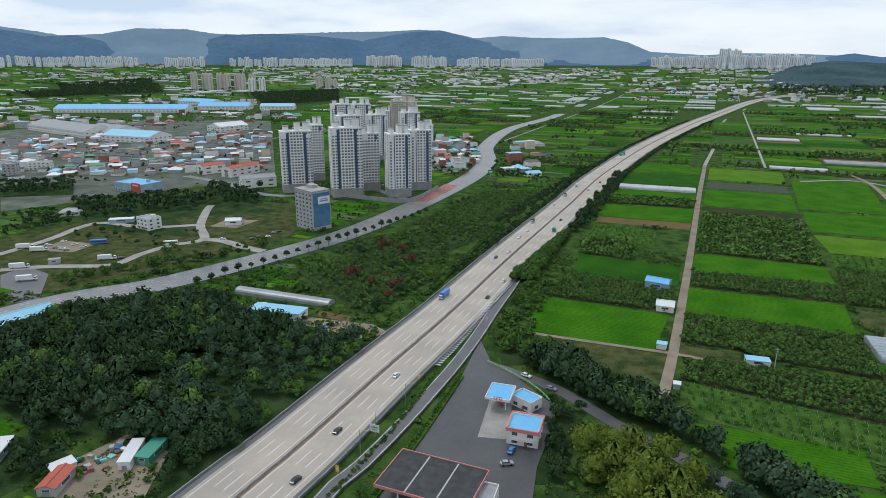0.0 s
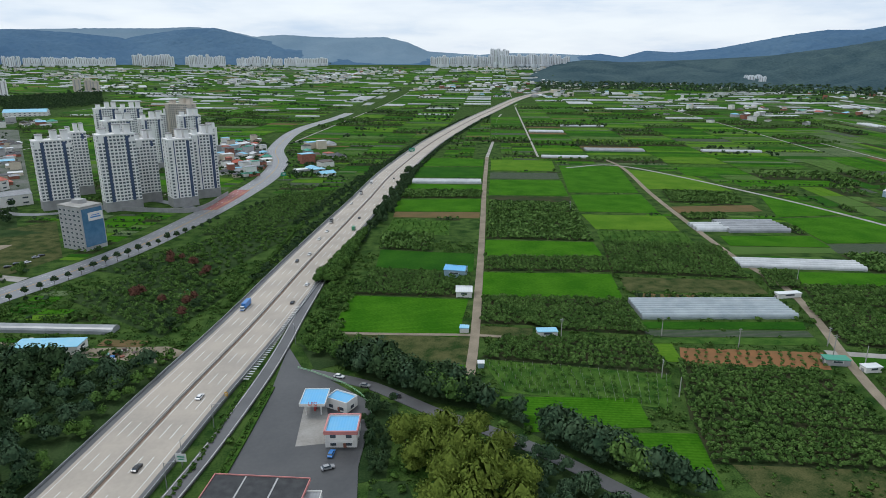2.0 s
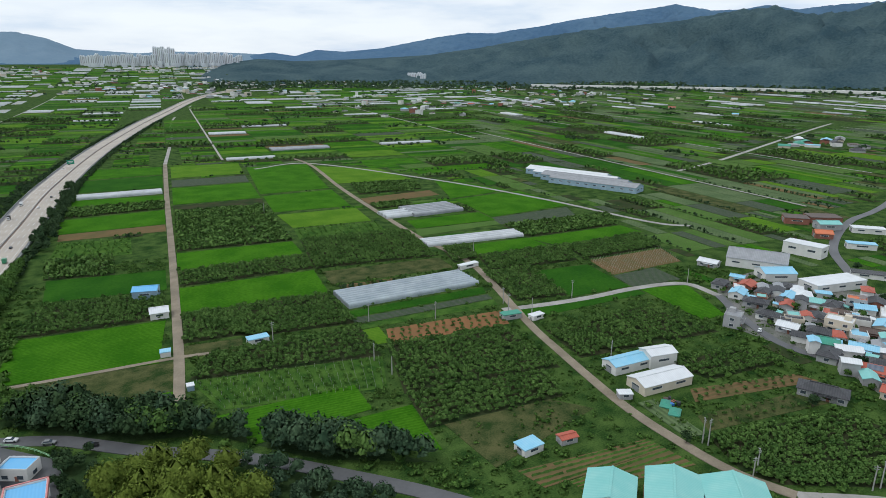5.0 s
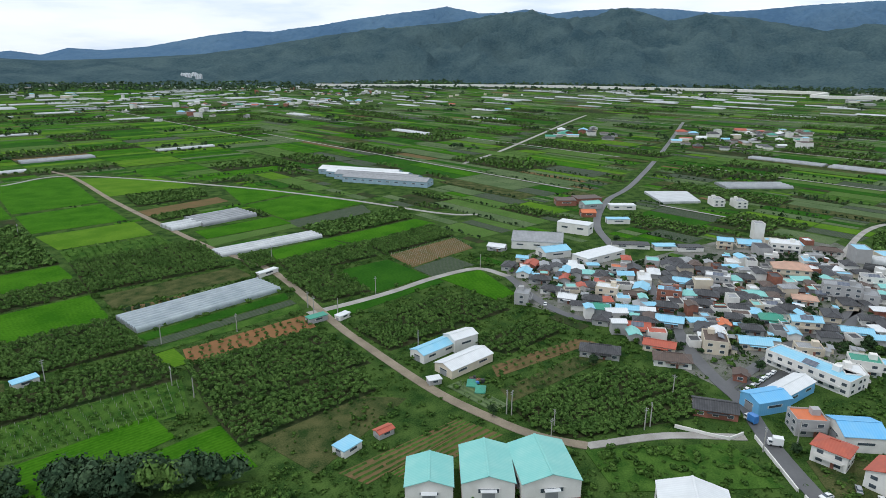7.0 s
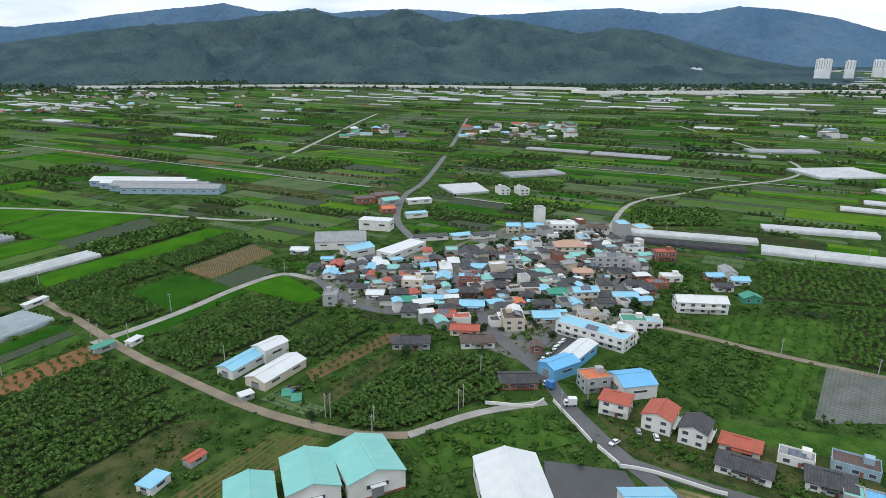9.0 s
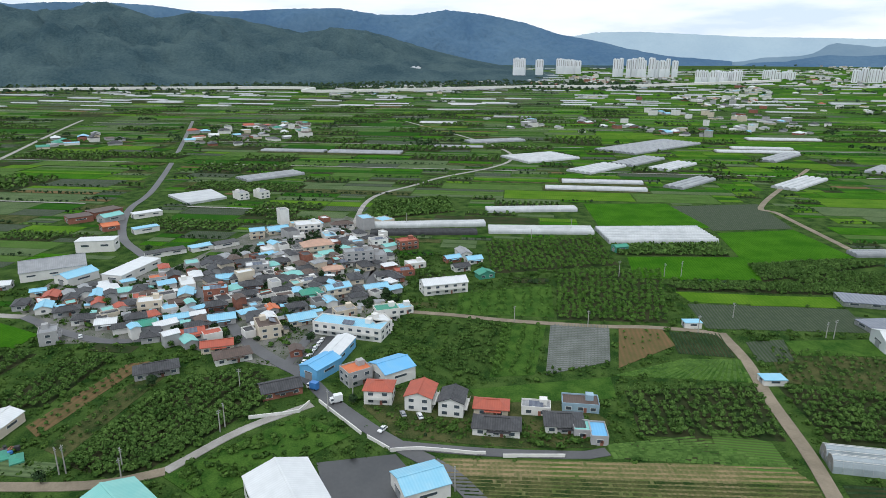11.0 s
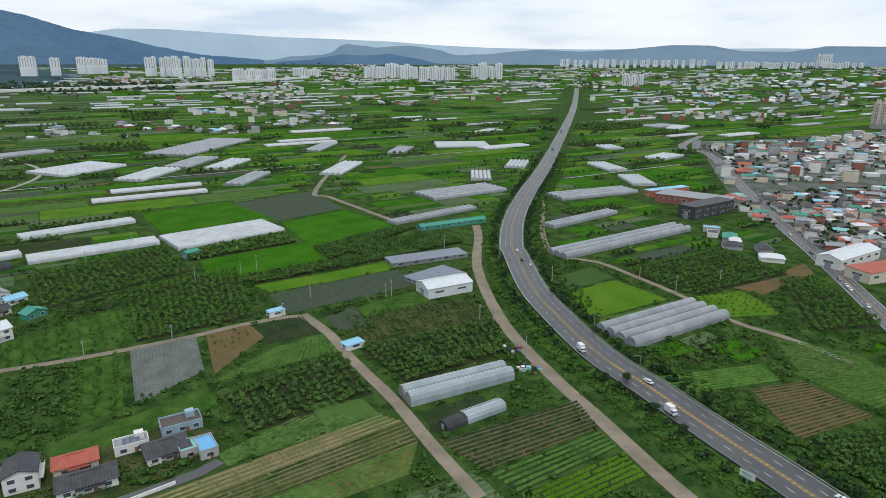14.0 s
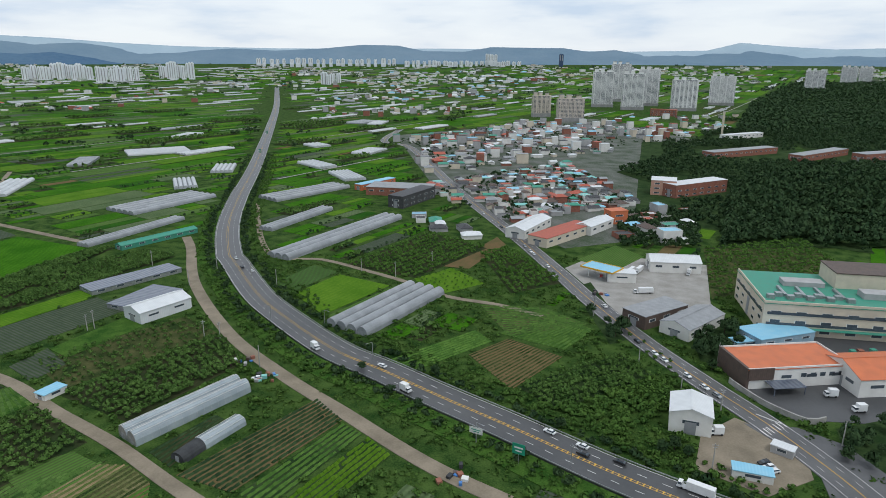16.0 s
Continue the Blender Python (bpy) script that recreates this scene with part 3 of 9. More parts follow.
def dashes(shape, line, off, width, z, on, gap, start=0.0, stop=1e9):
    """Broken line along a road; gap 0 for a solid one."""
    q = sides(line, off)
    if gap == 0:
        return ribbon(shape, [p for p in q], -width / 2, width / 2, z, 0.02)
    run, nxt, seg = 0.0, start, []
    for i in range(len(q) - 1):
        d = (q[i + 1] - q[i]).length
        while nxt < run + d and nxt < stop:
            p = q[i].lerp(q[i + 1], (nxt - run) / d)
            t = (q[i + 1] - q[i]).normalized()
            e = p + t * on
            s = Vector((t.y, -t.x, 0)) * width / 2
            zz = lift(p.x, p.y) + z
            k = len(shape.v)
            shape.v += [(*(p - s)[:2], zz), (*(p + s)[:2], zz), (*(e + s)[:2], zz), (*(e - s)[:2], zz)]
            shape.f.append((k, k + 1, k + 2, k + 3))
            nxt += on + gap
        run += d
    return shape


def road(name, points, width, material, z=0.16, label="road", step=6.0):
    line = smooth(points, step)
    LAID[0] += 1
    z += 0.004 * (LAID[0] % 5) + 0.06
    for i in range(0, len(line) - 1, 2):
        p, q = line[i], line[min(i + 2, len(line) - 1)]
        d = (q - p).normalized() if (q - p).length > 0 else Vector((1, 0, 0))
        s = Vector((d.y, -d.x, 0)) * (width / 2 + 1)
        claim([(p - s)[:2], (p + s)[:2], (q + s)[:2], (q - s)[:2]])
    tagged(new(name, ribbon(Shape(), line, -width / 2, width / 2, z, 0.7).mesh(name, material)), label, "road", kind="structure")
    return line


# ---- buildings ----
def unit_window():
    """One window, 1 by 1, facing -y: a pane set in a frame."""
    s = Shape().box(0, -0.02, 0, 1, 0.1, 1).box(0, -0.06, 0.07, 0.86, 0.08, 0.86)
    me = s.mesh("window", FRAME_W)
    me.materials.append(GLASS)
    for f in me.polygons[6:]:
        f.material_index = 1
    return me


WIN = unit_window()


def window(parent, x, y, z, w, h, turn=0.0):
    """A window on a wall of parent; turn: the way that it faces, 0 towards -y."""
    ob = part("window", WIN, None, parent)
    ob.matrix_basis = Matrix.Translation((x, y, z)) @ Matrix.Rotation(turn, 4, "Z") @ Matrix.Diagonal((w, 1, h, 1))
    return ob


def faces_of(w, d):
    return ((0, -d / 2, 0.0, w), (w / 2, 0, math.pi / 2, d), (0, d / 2, math.pi, w), (-w / 2, 0, -math.pi / 2, d))


VT = math.radians(-78)


def house(style, roof, at, w, d, floors=1, turn=None, wall=None, label="", name="house", detail=True, solar=False, group="village houses", height=0.0, category="house"):
    """style: h hipped, g ridged, f flat with parapet. at is the middle of the plan; the longer side lies along turn."""
    x, y = at
    turn = VT if turn is None else turn
    wall = wall or W_WHITE
    DISCS.append((x, y, max(w, d) * 0.6))
    hgt = height or (3.0 * floors + 0.2)
    label = label or f"{ROOF_WORD[roof]} roof house, {'one storey' if floors == 1 else str(floors) + ' storeys'}, {wall.name.replace('_', ' ')}"
    if len(label.split()) < 4:
        label += " by the road"
    t = thing(name, x, y, turn, label, category, group)
    body = Shape().box(0, 0, 0, w, d, hgt)
    if style == "g":
        body.add([(-w / 2, -d / 2, hgt), (-w / 2, d / 2, hgt), (-w / 2, 0, hgt + d * 0.19)], [(0, 2, 1)])
        body.add([(w / 2, -d / 2, hgt), (w / 2, d / 2, hgt), (w / 2, 0, hgt + d * 0.19)], [(0, 1, 2)])
    part("wall", body, wall, t)
    if style == "h":
        part("roof", Shape().hip(w, d, hgt + 0.1, d * 0.24), R_COL[roof], t)
        if detail:
            part("ridge_cap", Shape().box(0, 0, hgt + d * 0.24 + 0.02, 2 * max(0.3, w / 2 + 0.6 - (d / 2 + 0.6) * 0.9) + 0.4, 0.5, 0.28), R_COL[roof], t)
    elif style == "g":
        part("roof", Shape().gable(w, d, hgt + 0.08, d * 0.2), R_COL[roof], t)
        if detail:
            part("ridge_cap", Shape().box(0, 0, hgt + d * 0.2 + 0.03, w + 1.0, 0.5, 0.22), R_COL[roof], t)
    else:
        s = Shape().box(0, 0, hgt, w - 0.5, d - 0.5, 0.12)
        part("roof", s, R_COL[roof], t)
        p = Shape()
        for a, b, tt, l in faces_of(w - 0.15, d - 0.15):
            p.box(a, b, hgt, l + 0.2, 0.22, 0.7, tt)
        part("parapet", p, wall, t)
        if detail and w > 8 and group != "station buildings":
            part("stair_head", Shape().box(w * 0.25, d * 0.15, hgt + 0.12, 3.0, 2.8, 2.3), wall, t)
    if detail:
        for a, b, tt, l in faces_of(w, d):
            if tt == math.pi and max(w, d) < 20:
                continue
            k = max(1, int(l / 4.4))
            for fl in range(floors):
                for i in range(k):
                    off = (i + 0.5) / k * l - l / 2
                    window(t, a + off * math.cos(tt), b + off * math.sin(tt), fl * 3.0 + 1.0, min(2.3, l / k * 0.58), 1.5, tt)
        door = part("door", Shape().box(w * 0.12, -d / 2 - 0.04, 0.05, 1.1, 0.12, 2.05), W_BRICK, t)
        if floors > 1:
            part("balcony", Shape().box(0, -d / 2 - 0.7, 3.0, w * 0.8, 1.4, 0.2).box(0, -d / 2 - 1.35, 3.2, w * 0.8, 0.1, 0.9), wall, t)
        elif style != "f":
            part("porch_canopy", Shape().box(w * 0.05, -d / 2 - 0.7, 2.5, w * 0.5, 1.5, 0.14), R_COL[roof], t)
    if solar:
        ang = math.atan(0.45) if style != "f" else 0.35
        m = Shape().box(0, 0, 0, min(6.0, w * 0.5), 3.2, 0.1)
        o = part("solar_panel", m, PANEL, t, "dark rooftop solar panel")
        o.matrix_basis = Matrix.Translation((0, -d * 0.22, hgt + (d * 0.15 if style != "f" else 0.9))) @ Matrix.Rotation(ang, 4, "X")
    return t


def shed(roof, a, b, depth, height, style="g", wall=None, label="", name="warehouse", bays=0, along=True, category="warehouse", group=""):
    """A long building from its front foot corners a to b, running depth metres back (to the left of a to b)."""
    w = math.hypot(b[0] - a[0], b[1] - a[1])
    turn = math.atan2(b[1] - a[1], b[0] - a[0])
    cx, cy = (a[0] + b[0]) / 2 - math.sin(turn) * depth / 2, (a[1] + b[1]) / 2 + math.cos(turn) * depth / 2
    wall = wall or W_WHITE
    DISCS.append((cx, cy, max(w, depth) * 0.55))
    d = depth
    if not along:
        turn += math.pi / 2
        w, d = depth, w
    label = label or f"{ROOF_WORD[roof]} roofed shed"
    if len(label.split()) < 4:
        label += " with a plain front"
    t = thing(name, cx, cy, turn, label, category, group)
    rise = d * 0.16
    body = Shape().box(0, 0, 0, w, d, height)
    if style == "g":
        body.add([(-w / 2, -d / 2, height), (-w / 2, d / 2, height), (-w / 2, 0, height + rise)], [(0, 2, 1)])
        body.add([(w / 2, -d / 2, height), (w / 2, d / 2, height), (w / 2, 0, height + rise)], [(0, 1, 2)])
        part("wall", body, wall, t)
        part("roof", Shape().gable(w, d, height + 0.1, rise, 0.35), R_COL[roof], t)
        part("ridge_cap", Shape().box(0, 0, height + rise + 0.05, w + 0.7, 0.7, 0.16), R_COL[roof], t)
    else:
        part("wall", body, wall, t)
        part("roof", Shape().box(0, 0, height, w + 0.5, d + 0.5, 0.3), R_COL[roof], t)
    for a2, b2, tt, l in faces_of(w, d):
        if l < 5 or (tt == math.pi and along):
            continue
        k = max(1, int(l / 10))
        for i in range(k):
            off = (i + 0.5) / k * l - l / 2
            for fl in range(max(1, int(height / 5))):
                window(t, a2 + off * math.cos(tt), b2 + off * math.sin(tt), height * 0.5 if height < 10 else 1.8 + 4.6 * fl, l / k * 0.45, 1.1 if height < 7 else 1.6, tt)
    part("shutter_door", Shape().box(-w / 2 - 0.05, 0, 0, 0.14, min(4.0, d * 0.4), height * 0.62), R_COL["y"], t)
    return t


def greenhouse(a, b, depth, bays, height=3.4, film=None, label="plastic film greenhouse with several round bays", group="greenhouses", along=True, ribs=False):
    """Round tunnels side by side; they run from a towards b, or across when along is off."""
    w = math.hypot(b[0] - a[0], b[1] - a[1])
    turn = math.atan2(b[1] - a[1], b[0] - a[0])
    cx, cy = (a[0] + b[0]) / 2 - math.sin(turn) * depth / 2, (a[1] + b[1]) / 2 + math.cos(turn) * depth / 2
    claim([a, b, (b[0] - math.sin(turn) * depth, b[1] + math.cos(turn) * depth), (a[0] - math.sin(turn) * depth, a[1] + math.cos(turn) * depth)])
    d = depth
    if not along:
        turn += math.pi / 2
        w, d = depth, w
    t = thing("greenhouse", cx, cy, turn, label if len(label.split()) > 3 else label + " in the fields", "greenhouse", group)
    bw = d / bays
    for i in range(bays):
        part("tunnel", Shape().arch(-w / 2, w / 2, -d / 2 + (i + 0.5) * bw, bw * 0.97, 0, height, 9), film or FILM, t)
    if ribs:
        n = int(w / 3.0)
        for i in range(bays):
            hoop = Shape().arch(-0.05, 0.05, -d / 2 + (i + 0.5) * bw, bw * 0.98, 0, height + 0.03, 9).mesh("hoop", METAL)
            for k in range(n + 1):
                part("hoop", hoop, None, t).location.x = -w / 2 + k * w / n
            for side in (-0.34, 0.0, 0.34):
                part("purlin", Shape().box(0, -d / 2 + (i + 0.5 + side) * bw, height * (1.0 - 1.3 * side * side) + 0.02, w, 0.16, 0.1), FRAME_W, t)
    for i in range(bays if math.hypot(cx, cy) < 600 else 0):
        part("end_frame", Shape().box(-w / 2 - 0.06, -d / 2 + (i + 0.5) * bw, 0, 0.12, 1.6, 2.2), R_COL["y"], t)
    return t


def tower(x, y, turn, w, d, floors, paint=None, navy=True, name="apartment_tower", label="", group="apartment towers", base=3, rich=True, step=0):
    """A block of flats: shafts of different height, window columns, balcony bands, roof heads."""
    DISCS.append((x, y, max(w, d) * 0.7))
    h = floors * 2.9
    paint = paint or APT
    t = thing(name, x, y, turn, label or "white apartment tower with grey base and navy stripes", "apartment block", group)
    body = Shape().box(0, 0, base * 2.9, w, d, h - base * 2.9)
    part("wall", body, paint, t)
    part("base_storeys", Shape().box(0, 0, 0, w + 0.5, d + 0.5, base * 2.9), APT_G, t)
    k = max(2, int(w / 5.2))
    for i in range(0, k, 2):
        xx = (i + 0.5) / k * w - w / 2
        for sy in (-1, 1):
            part("balcony_bay", Shape().box(xx, sy * (d / 2 + 0.45), base * 2.9, w / k * 0.72, 0.9, h - base * 2.9 - (i % 3) * 2.9), paint, t)
    if navy:
        for sx, wd in ((-0.28, 0.09), (0.30, 0.12)):
            part("navy_stripe", Shape().box(w * sx, -d / 2 - 0.06, base * 2.9, w * wd, 0.12, h - base * 2.9 - 1), NAVY, t, "navy painted stripe")
        part("navy_stripe", Shape().box(w / 2 + 0.05, -d * 0.2, base * 2.9, 0.12, d * 0.35, h - base * 2.9 - 1), NAVY, t, "navy painted stripe")
    roof = Shape().box(0, 0, h, w + 0.5, d + 0.5, 0.9)
    for q in (-0.3, 0.08, 0.36):
        roof.box(w * q, 0.5, h + 0.8, w * 0.17, d * 0.5, 4.5 + 3 * (q > 0))
    part("roof_head", roof, paint, t)
    caps = Shape()
    for q in (-0.3, 0.08, 0.36):
        caps.box(w * q, 0.5, h + 5.3 + 3 * (q > 0), w * 0.2, d * 0.58, 0.5)
    part("roof_cap", caps, APT_G, t)
    for a, b, tt, l in faces_of(w, d):
        s = Shape()
        kk = max(1, int(l / 3.0))
        flat = abs(math.sin(tt)) < 0.5
        for fl in range(floors):
            for i in range(kk):
                off = (i + 0.5) / kk * l - l / 2
                if not flat and i % 3 != 1:
                    continue
                bay = int((off + l / 2) / l * k) % 2 == 0 and flat
                mid = ((int((off + l / 2) / l * k) + 0.5) / k) * l - l / 2
                out = 0.95 if bay and abs(off - mid) < w / k * 0.30 and fl >= base and fl < floors - 2 else 0.05
                px, py, z0 = a + off * math.cos(tt) + out * math.sin(tt), b + off * math.sin(tt) - out * math.cos(tt), fl * 2.9 + 0.9
                ux, uy = 0.98 * math.cos(tt), 0.98 * math.sin(tt)
                s.add([(px - ux, py - uy, z0), (px + ux, py + uy, z0), (px + ux, py + uy, z0 + 1.6), (px - ux, py - uy, z0 + 1.6)], [(0, 1, 2, 3)])
        ob = part("window_grid", s, APT_GLASS, t)
        ob["kind"] = "stuff"
    return t


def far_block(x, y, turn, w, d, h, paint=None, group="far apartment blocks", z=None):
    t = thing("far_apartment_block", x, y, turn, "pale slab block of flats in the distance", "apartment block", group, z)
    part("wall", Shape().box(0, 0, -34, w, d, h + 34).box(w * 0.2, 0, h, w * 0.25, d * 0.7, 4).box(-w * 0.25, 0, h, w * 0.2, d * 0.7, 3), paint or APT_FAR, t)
    s = Shape()
    k = max(2, int(w / 9))
    for i in range(k):
        for sy in (-1, 1):
            s.box((i + 0.5) / k * w - w / 2, sy * (d / 2 + 0.2), 2, w / k * 0.30, 0.4, h - 5)
    part("window_column", s, W_GREY, t)["kind"] = "stuff"
    return t


# ---- vehicles ----
CARS = {}


def car(at, turn, paint="white", kind="car", group="cars on the road", z=0.2):
    x, y = at
    key = (paint, kind)
    if key not in CARS:
        if kind == "car":
            body = Shape().add([(-2.2, -0.9, 0.35), (2.2, -0.9, 0.35), (2.2, 0.9, 0.35), (-2.2, 0.9, 0.35), (-2.25, -0.88, 0.85), (2.25, -0.86, 0.75), (2.25, 0.86, 0.75), (-2.25, 0.88, 0.85), (-1.9, -0.84, 1.0), (1.1, -0.84, 0.98), (1.1, 0.84, 0.98), (-1.9, 0.84, 1.0)],
                               [(0, 1, 5, 4), (1, 2, 6, 5), (2, 3, 7, 6), (3, 0, 4, 7), (4, 5, 9, 8), (5, 6, 10, 9), (6, 7, 11, 10), (7, 4, 8, 11), (0, 3, 2, 1), (8, 9, 10, 11)])
            body.box(-0.55, 0, 1.42, 1.7, 1.35, 0.06)
            glass = Shape().add([(-1.85, -0.8, 0.99), (1.05, -0.8, 0.97), (1.05, 0.8, 0.97), (-1.85, 0.8, 0.99), (-1.35, -0.66, 1.44), (0.3, -0.66, 1.44), (0.3, 0.66, 1.44), (-1.35, 0.66, 1.44)],
                                [(0, 1, 5, 4), (1, 2, 6, 5), (2, 3, 7, 6), (3, 0, 4, 7), (4, 5, 6, 7)])
            axles, hw, wr = (-1.35, 1.4), 0.82, 0.33
        else:
            n = 4.6 if kind == "truck" else 11.5
            body = Shape().box(-n * 0.12, 0, 0.9, n * 0.74, 2.3, 2.6 if kind != "bus" else 2.2).box(0, 0, 0.55, n, 2.0, 0.4)
            if kind == "bus":
                body = Shape().box(0, 0, 0.45, n, 2.45, 2.75)
            glass = Shape().box(n * 0.42, 0, 1.5, n * 0.02 + 0.9, 2.1, 0.85)
            if kind == "bus":
                glass = Shape().box(0, 0, 1.6, n - 0.3, 2.5, 0.95)
            axles, hw, wr = (-n * 0.32, n * 0.36), 0.95, 0.45
        cab = Shape().box(n * 0.42, 0, 0.6, 1.5, 2.1, 0.95).box(n * 0.42, 0, 2.3, 1.3, 2.0, 0.12) if kind not in ("car", "bus") else None
        wheel = Shape()
        k = [(wr * math.cos(0.7854 * i), wr * math.sin(0.7854 * i)) for i in range(8)]
        wheel.add([(p, yy, q + wr) for yy in (-0.12, 0.12) for p, q in k], [tuple(range(8)), tuple(reversed(range(8, 16)))] + [(i, 8 + i, 8 + (i + 1) % 8, (i + 1) % 8) for i in range(8)])
        CARS[key] = (body.mesh("body", CAR[paint]), glass.mesh("glazing", GLASS), wheel.mesh("wheel", TYRE), axles, hw, cab.mesh("cab", CAR["white"]) if cab else None)
    body, glass, wheel, axles, hw, cab = CARS[key]
    words = {"car": "passenger car", "truck": "small box lorry", "lorry": "long articulated lorry", "bus": "coach bus"}
    t = thing("car" if kind == "car" else kind, x, y, turn, f"{paint} {words[kind]} on the road" if group.startswith("cars on") else f"{paint} {words[kind]} parked outside", "car" if kind == "car" else kind, group)
    t.location.z += z
    part("body", body, None, t)
    part("glazing", glass, None, t)
    if cab:
        part("cab", cab, None, t)
    for a in axles:
        for s in (-hw, hw):
            w = part("wheel", wheel, None, t)
            w.location = (a, s, 0)
    return t


POLE = {}


def pole(at, h=9.0, kind="pole"):
    if kind not in POLE:
        if kind == "pole":
            POLE[kind] = [("post", Shape().tube(0, 0, 0, 1, 0.2, 0.13, 7).mesh("post", CONC)), ("cross_arm", Shape().box(0, 0, 0.93, 1.6, 0.14, 0.014).box(0, 0, 0.85, 1.3, 0.14, 0.014).mesh("cross_arm", METAL))]
        else:
            POLE[kind] = [("post", Shape().tube(0, 0, 0, 1, 0.14, 0.08, 7).mesh("post", METAL)), ("lamp_arm", Shape().box(1.0, 0, 0.985, 2.2, 0.1, 0.012).box(2.2, 0, 0.975, 0.8, 0.3, 0.014).mesh("lamp_arm", METAL))]
    t = thing("utility_pole" if kind == "pole" else "street_lamp", *at, rng.uniform(0, 3.1), "grey concrete utility pole with cross arm" if kind == "pole" else "grey steel street lamp with one arm", "pole" if kind == "pole" else "street lamp", "poles")
    t.scale = (1.25, 1.25, h)
    for n, me in POLE[kind]:
        part(n, me, None, t)
    return t


# ---- ground and mountains ----
def make_ground():
    radii = [0, 60, 140, 300, 600, 1000, 1500, 2000, 2300, 2600, 2900, 3200, 3500, 3800, 4100, 4400, 4700, 4950]
    n = 96
    v, f = [(0, 0, 0)], []
    for r in radii[1:]:
        for i in range(n):
            a = 6.283185 * i / n
            x, y = r * math.sin(a), r * math.cos(a)
            v.append((x, y, lift(x, y)))
    f += [(0, 1 + (i + 1) % n, 1 + i) for i in range(n)]
    for k in range(len(radii) - 2):
        a, b = 1 + k * n, 1 + (k + 1) * n
        f += [(a + i, a + (i + 1) % n, b + (i + 1) % n, b + i) for i in range(n)]
    me = bpy.data.meshes.new("ground")
    me.from_pydata(v, [], f)
    me.materials.append(GRASS)
    return tagged(new("ground", me), "green grassy plain", "ground", kind="structure")


make_ground()


def mountains(name, profile, far, deep, material, label, rough=0.12, seed=0.0):
    """A range whose crest follows the profile of bearing and elevation (degrees), far metres away, its foot deep metres nearer."""
    az = np.arange(profile[0][0], profile[-1][0] + 0.01, 0.22)
    el = np.interp(az, [p[0] for p in profile], [p[1] for p in profile])
    rows = 34
    v = []
    for j in range(rows + 1):
        s = j / rows
        for a, e in zip(az, el):
            crest = 130 + far * math.tan(math.radians(e))
            r = far - deep * (1 - s)
            x, y = r * math.sin(math.radians(a)), r * math.cos(math.radians(a))
            low = lift(x, y) - 12
            at = Vector((x * 0.0021 + seed, y * 0.0021, seed))
            fold = 0.5 - abs(noise.noise(at)) * 1.7 + 0.45 * (0.4 - abs(noise.noise(at * 2.7)))
            fine = noise.noise(at * 7.0) * 0.22 + noise.noise(at * 17.0) * 0.10
            h = s ** 1.1 + (fold + fine) * rough * math.sin(math.pi * s) ** 0.8 * 1.5
            jag = (noise.noise(Vector((a * 3.1, seed, 3.0))) * 0.014 + noise.noise(Vector((a * 9.0, seed, 5.0))) * 0.007) * s
            v.append((x, y, low + max(0.0, h + jag) * max(14.0, crest - low)))
    n = len(az)
    f = [(j * n + i, j * n + i + 1, (j + 1) * n + i + 1, (j + 1) * n + i) for j in range(rows) for i in range(n - 1)]
    me = bpy.data.meshes.new(name)
    me.from_pydata(v, [], [q[::-1] for q in f])
    me.materials.append(material)
    me.shade_smooth()
    return tagged(new(name, me), label, "mountain", kind="structure")


# farther ranges take the paler blue materials, which carry the haze as colour
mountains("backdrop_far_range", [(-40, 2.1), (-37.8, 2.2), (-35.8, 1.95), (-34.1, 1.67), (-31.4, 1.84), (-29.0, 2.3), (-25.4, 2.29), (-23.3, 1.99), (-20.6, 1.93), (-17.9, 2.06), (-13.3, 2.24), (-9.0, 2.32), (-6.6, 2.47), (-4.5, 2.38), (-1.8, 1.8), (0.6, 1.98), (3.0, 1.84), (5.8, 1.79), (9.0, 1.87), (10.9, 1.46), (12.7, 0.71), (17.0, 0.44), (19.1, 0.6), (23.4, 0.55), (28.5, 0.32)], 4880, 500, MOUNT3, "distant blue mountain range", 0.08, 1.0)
mountains("backdrop_mid_range", [(-40, 1.9), (-37.8, 2.01), (-36.5, 1.81), (-35.2, 1.57), (-33.3, 1.73), (-31.5, 1.35), (-30.4, 0.83), (-28.9, 0.43), (-26.4, 0.57), (-25.1, 1.19), (-22.4, 1.91), (-18.8, 2.05), (-15.2, 1.91), (-11.4, 1.57), (-7.6, 2.23), (-4.7, 2.43), (-2.3, 1.8), (0.6, 1.25), (3.9, 1.02), (7.3, 0.43), (10.9, 0.5), (13.6, 0.26)], 4760, 420, MOUNT2, "wooded mountains beyond the city, tinted dark haze blue", 0.10, 5.0)
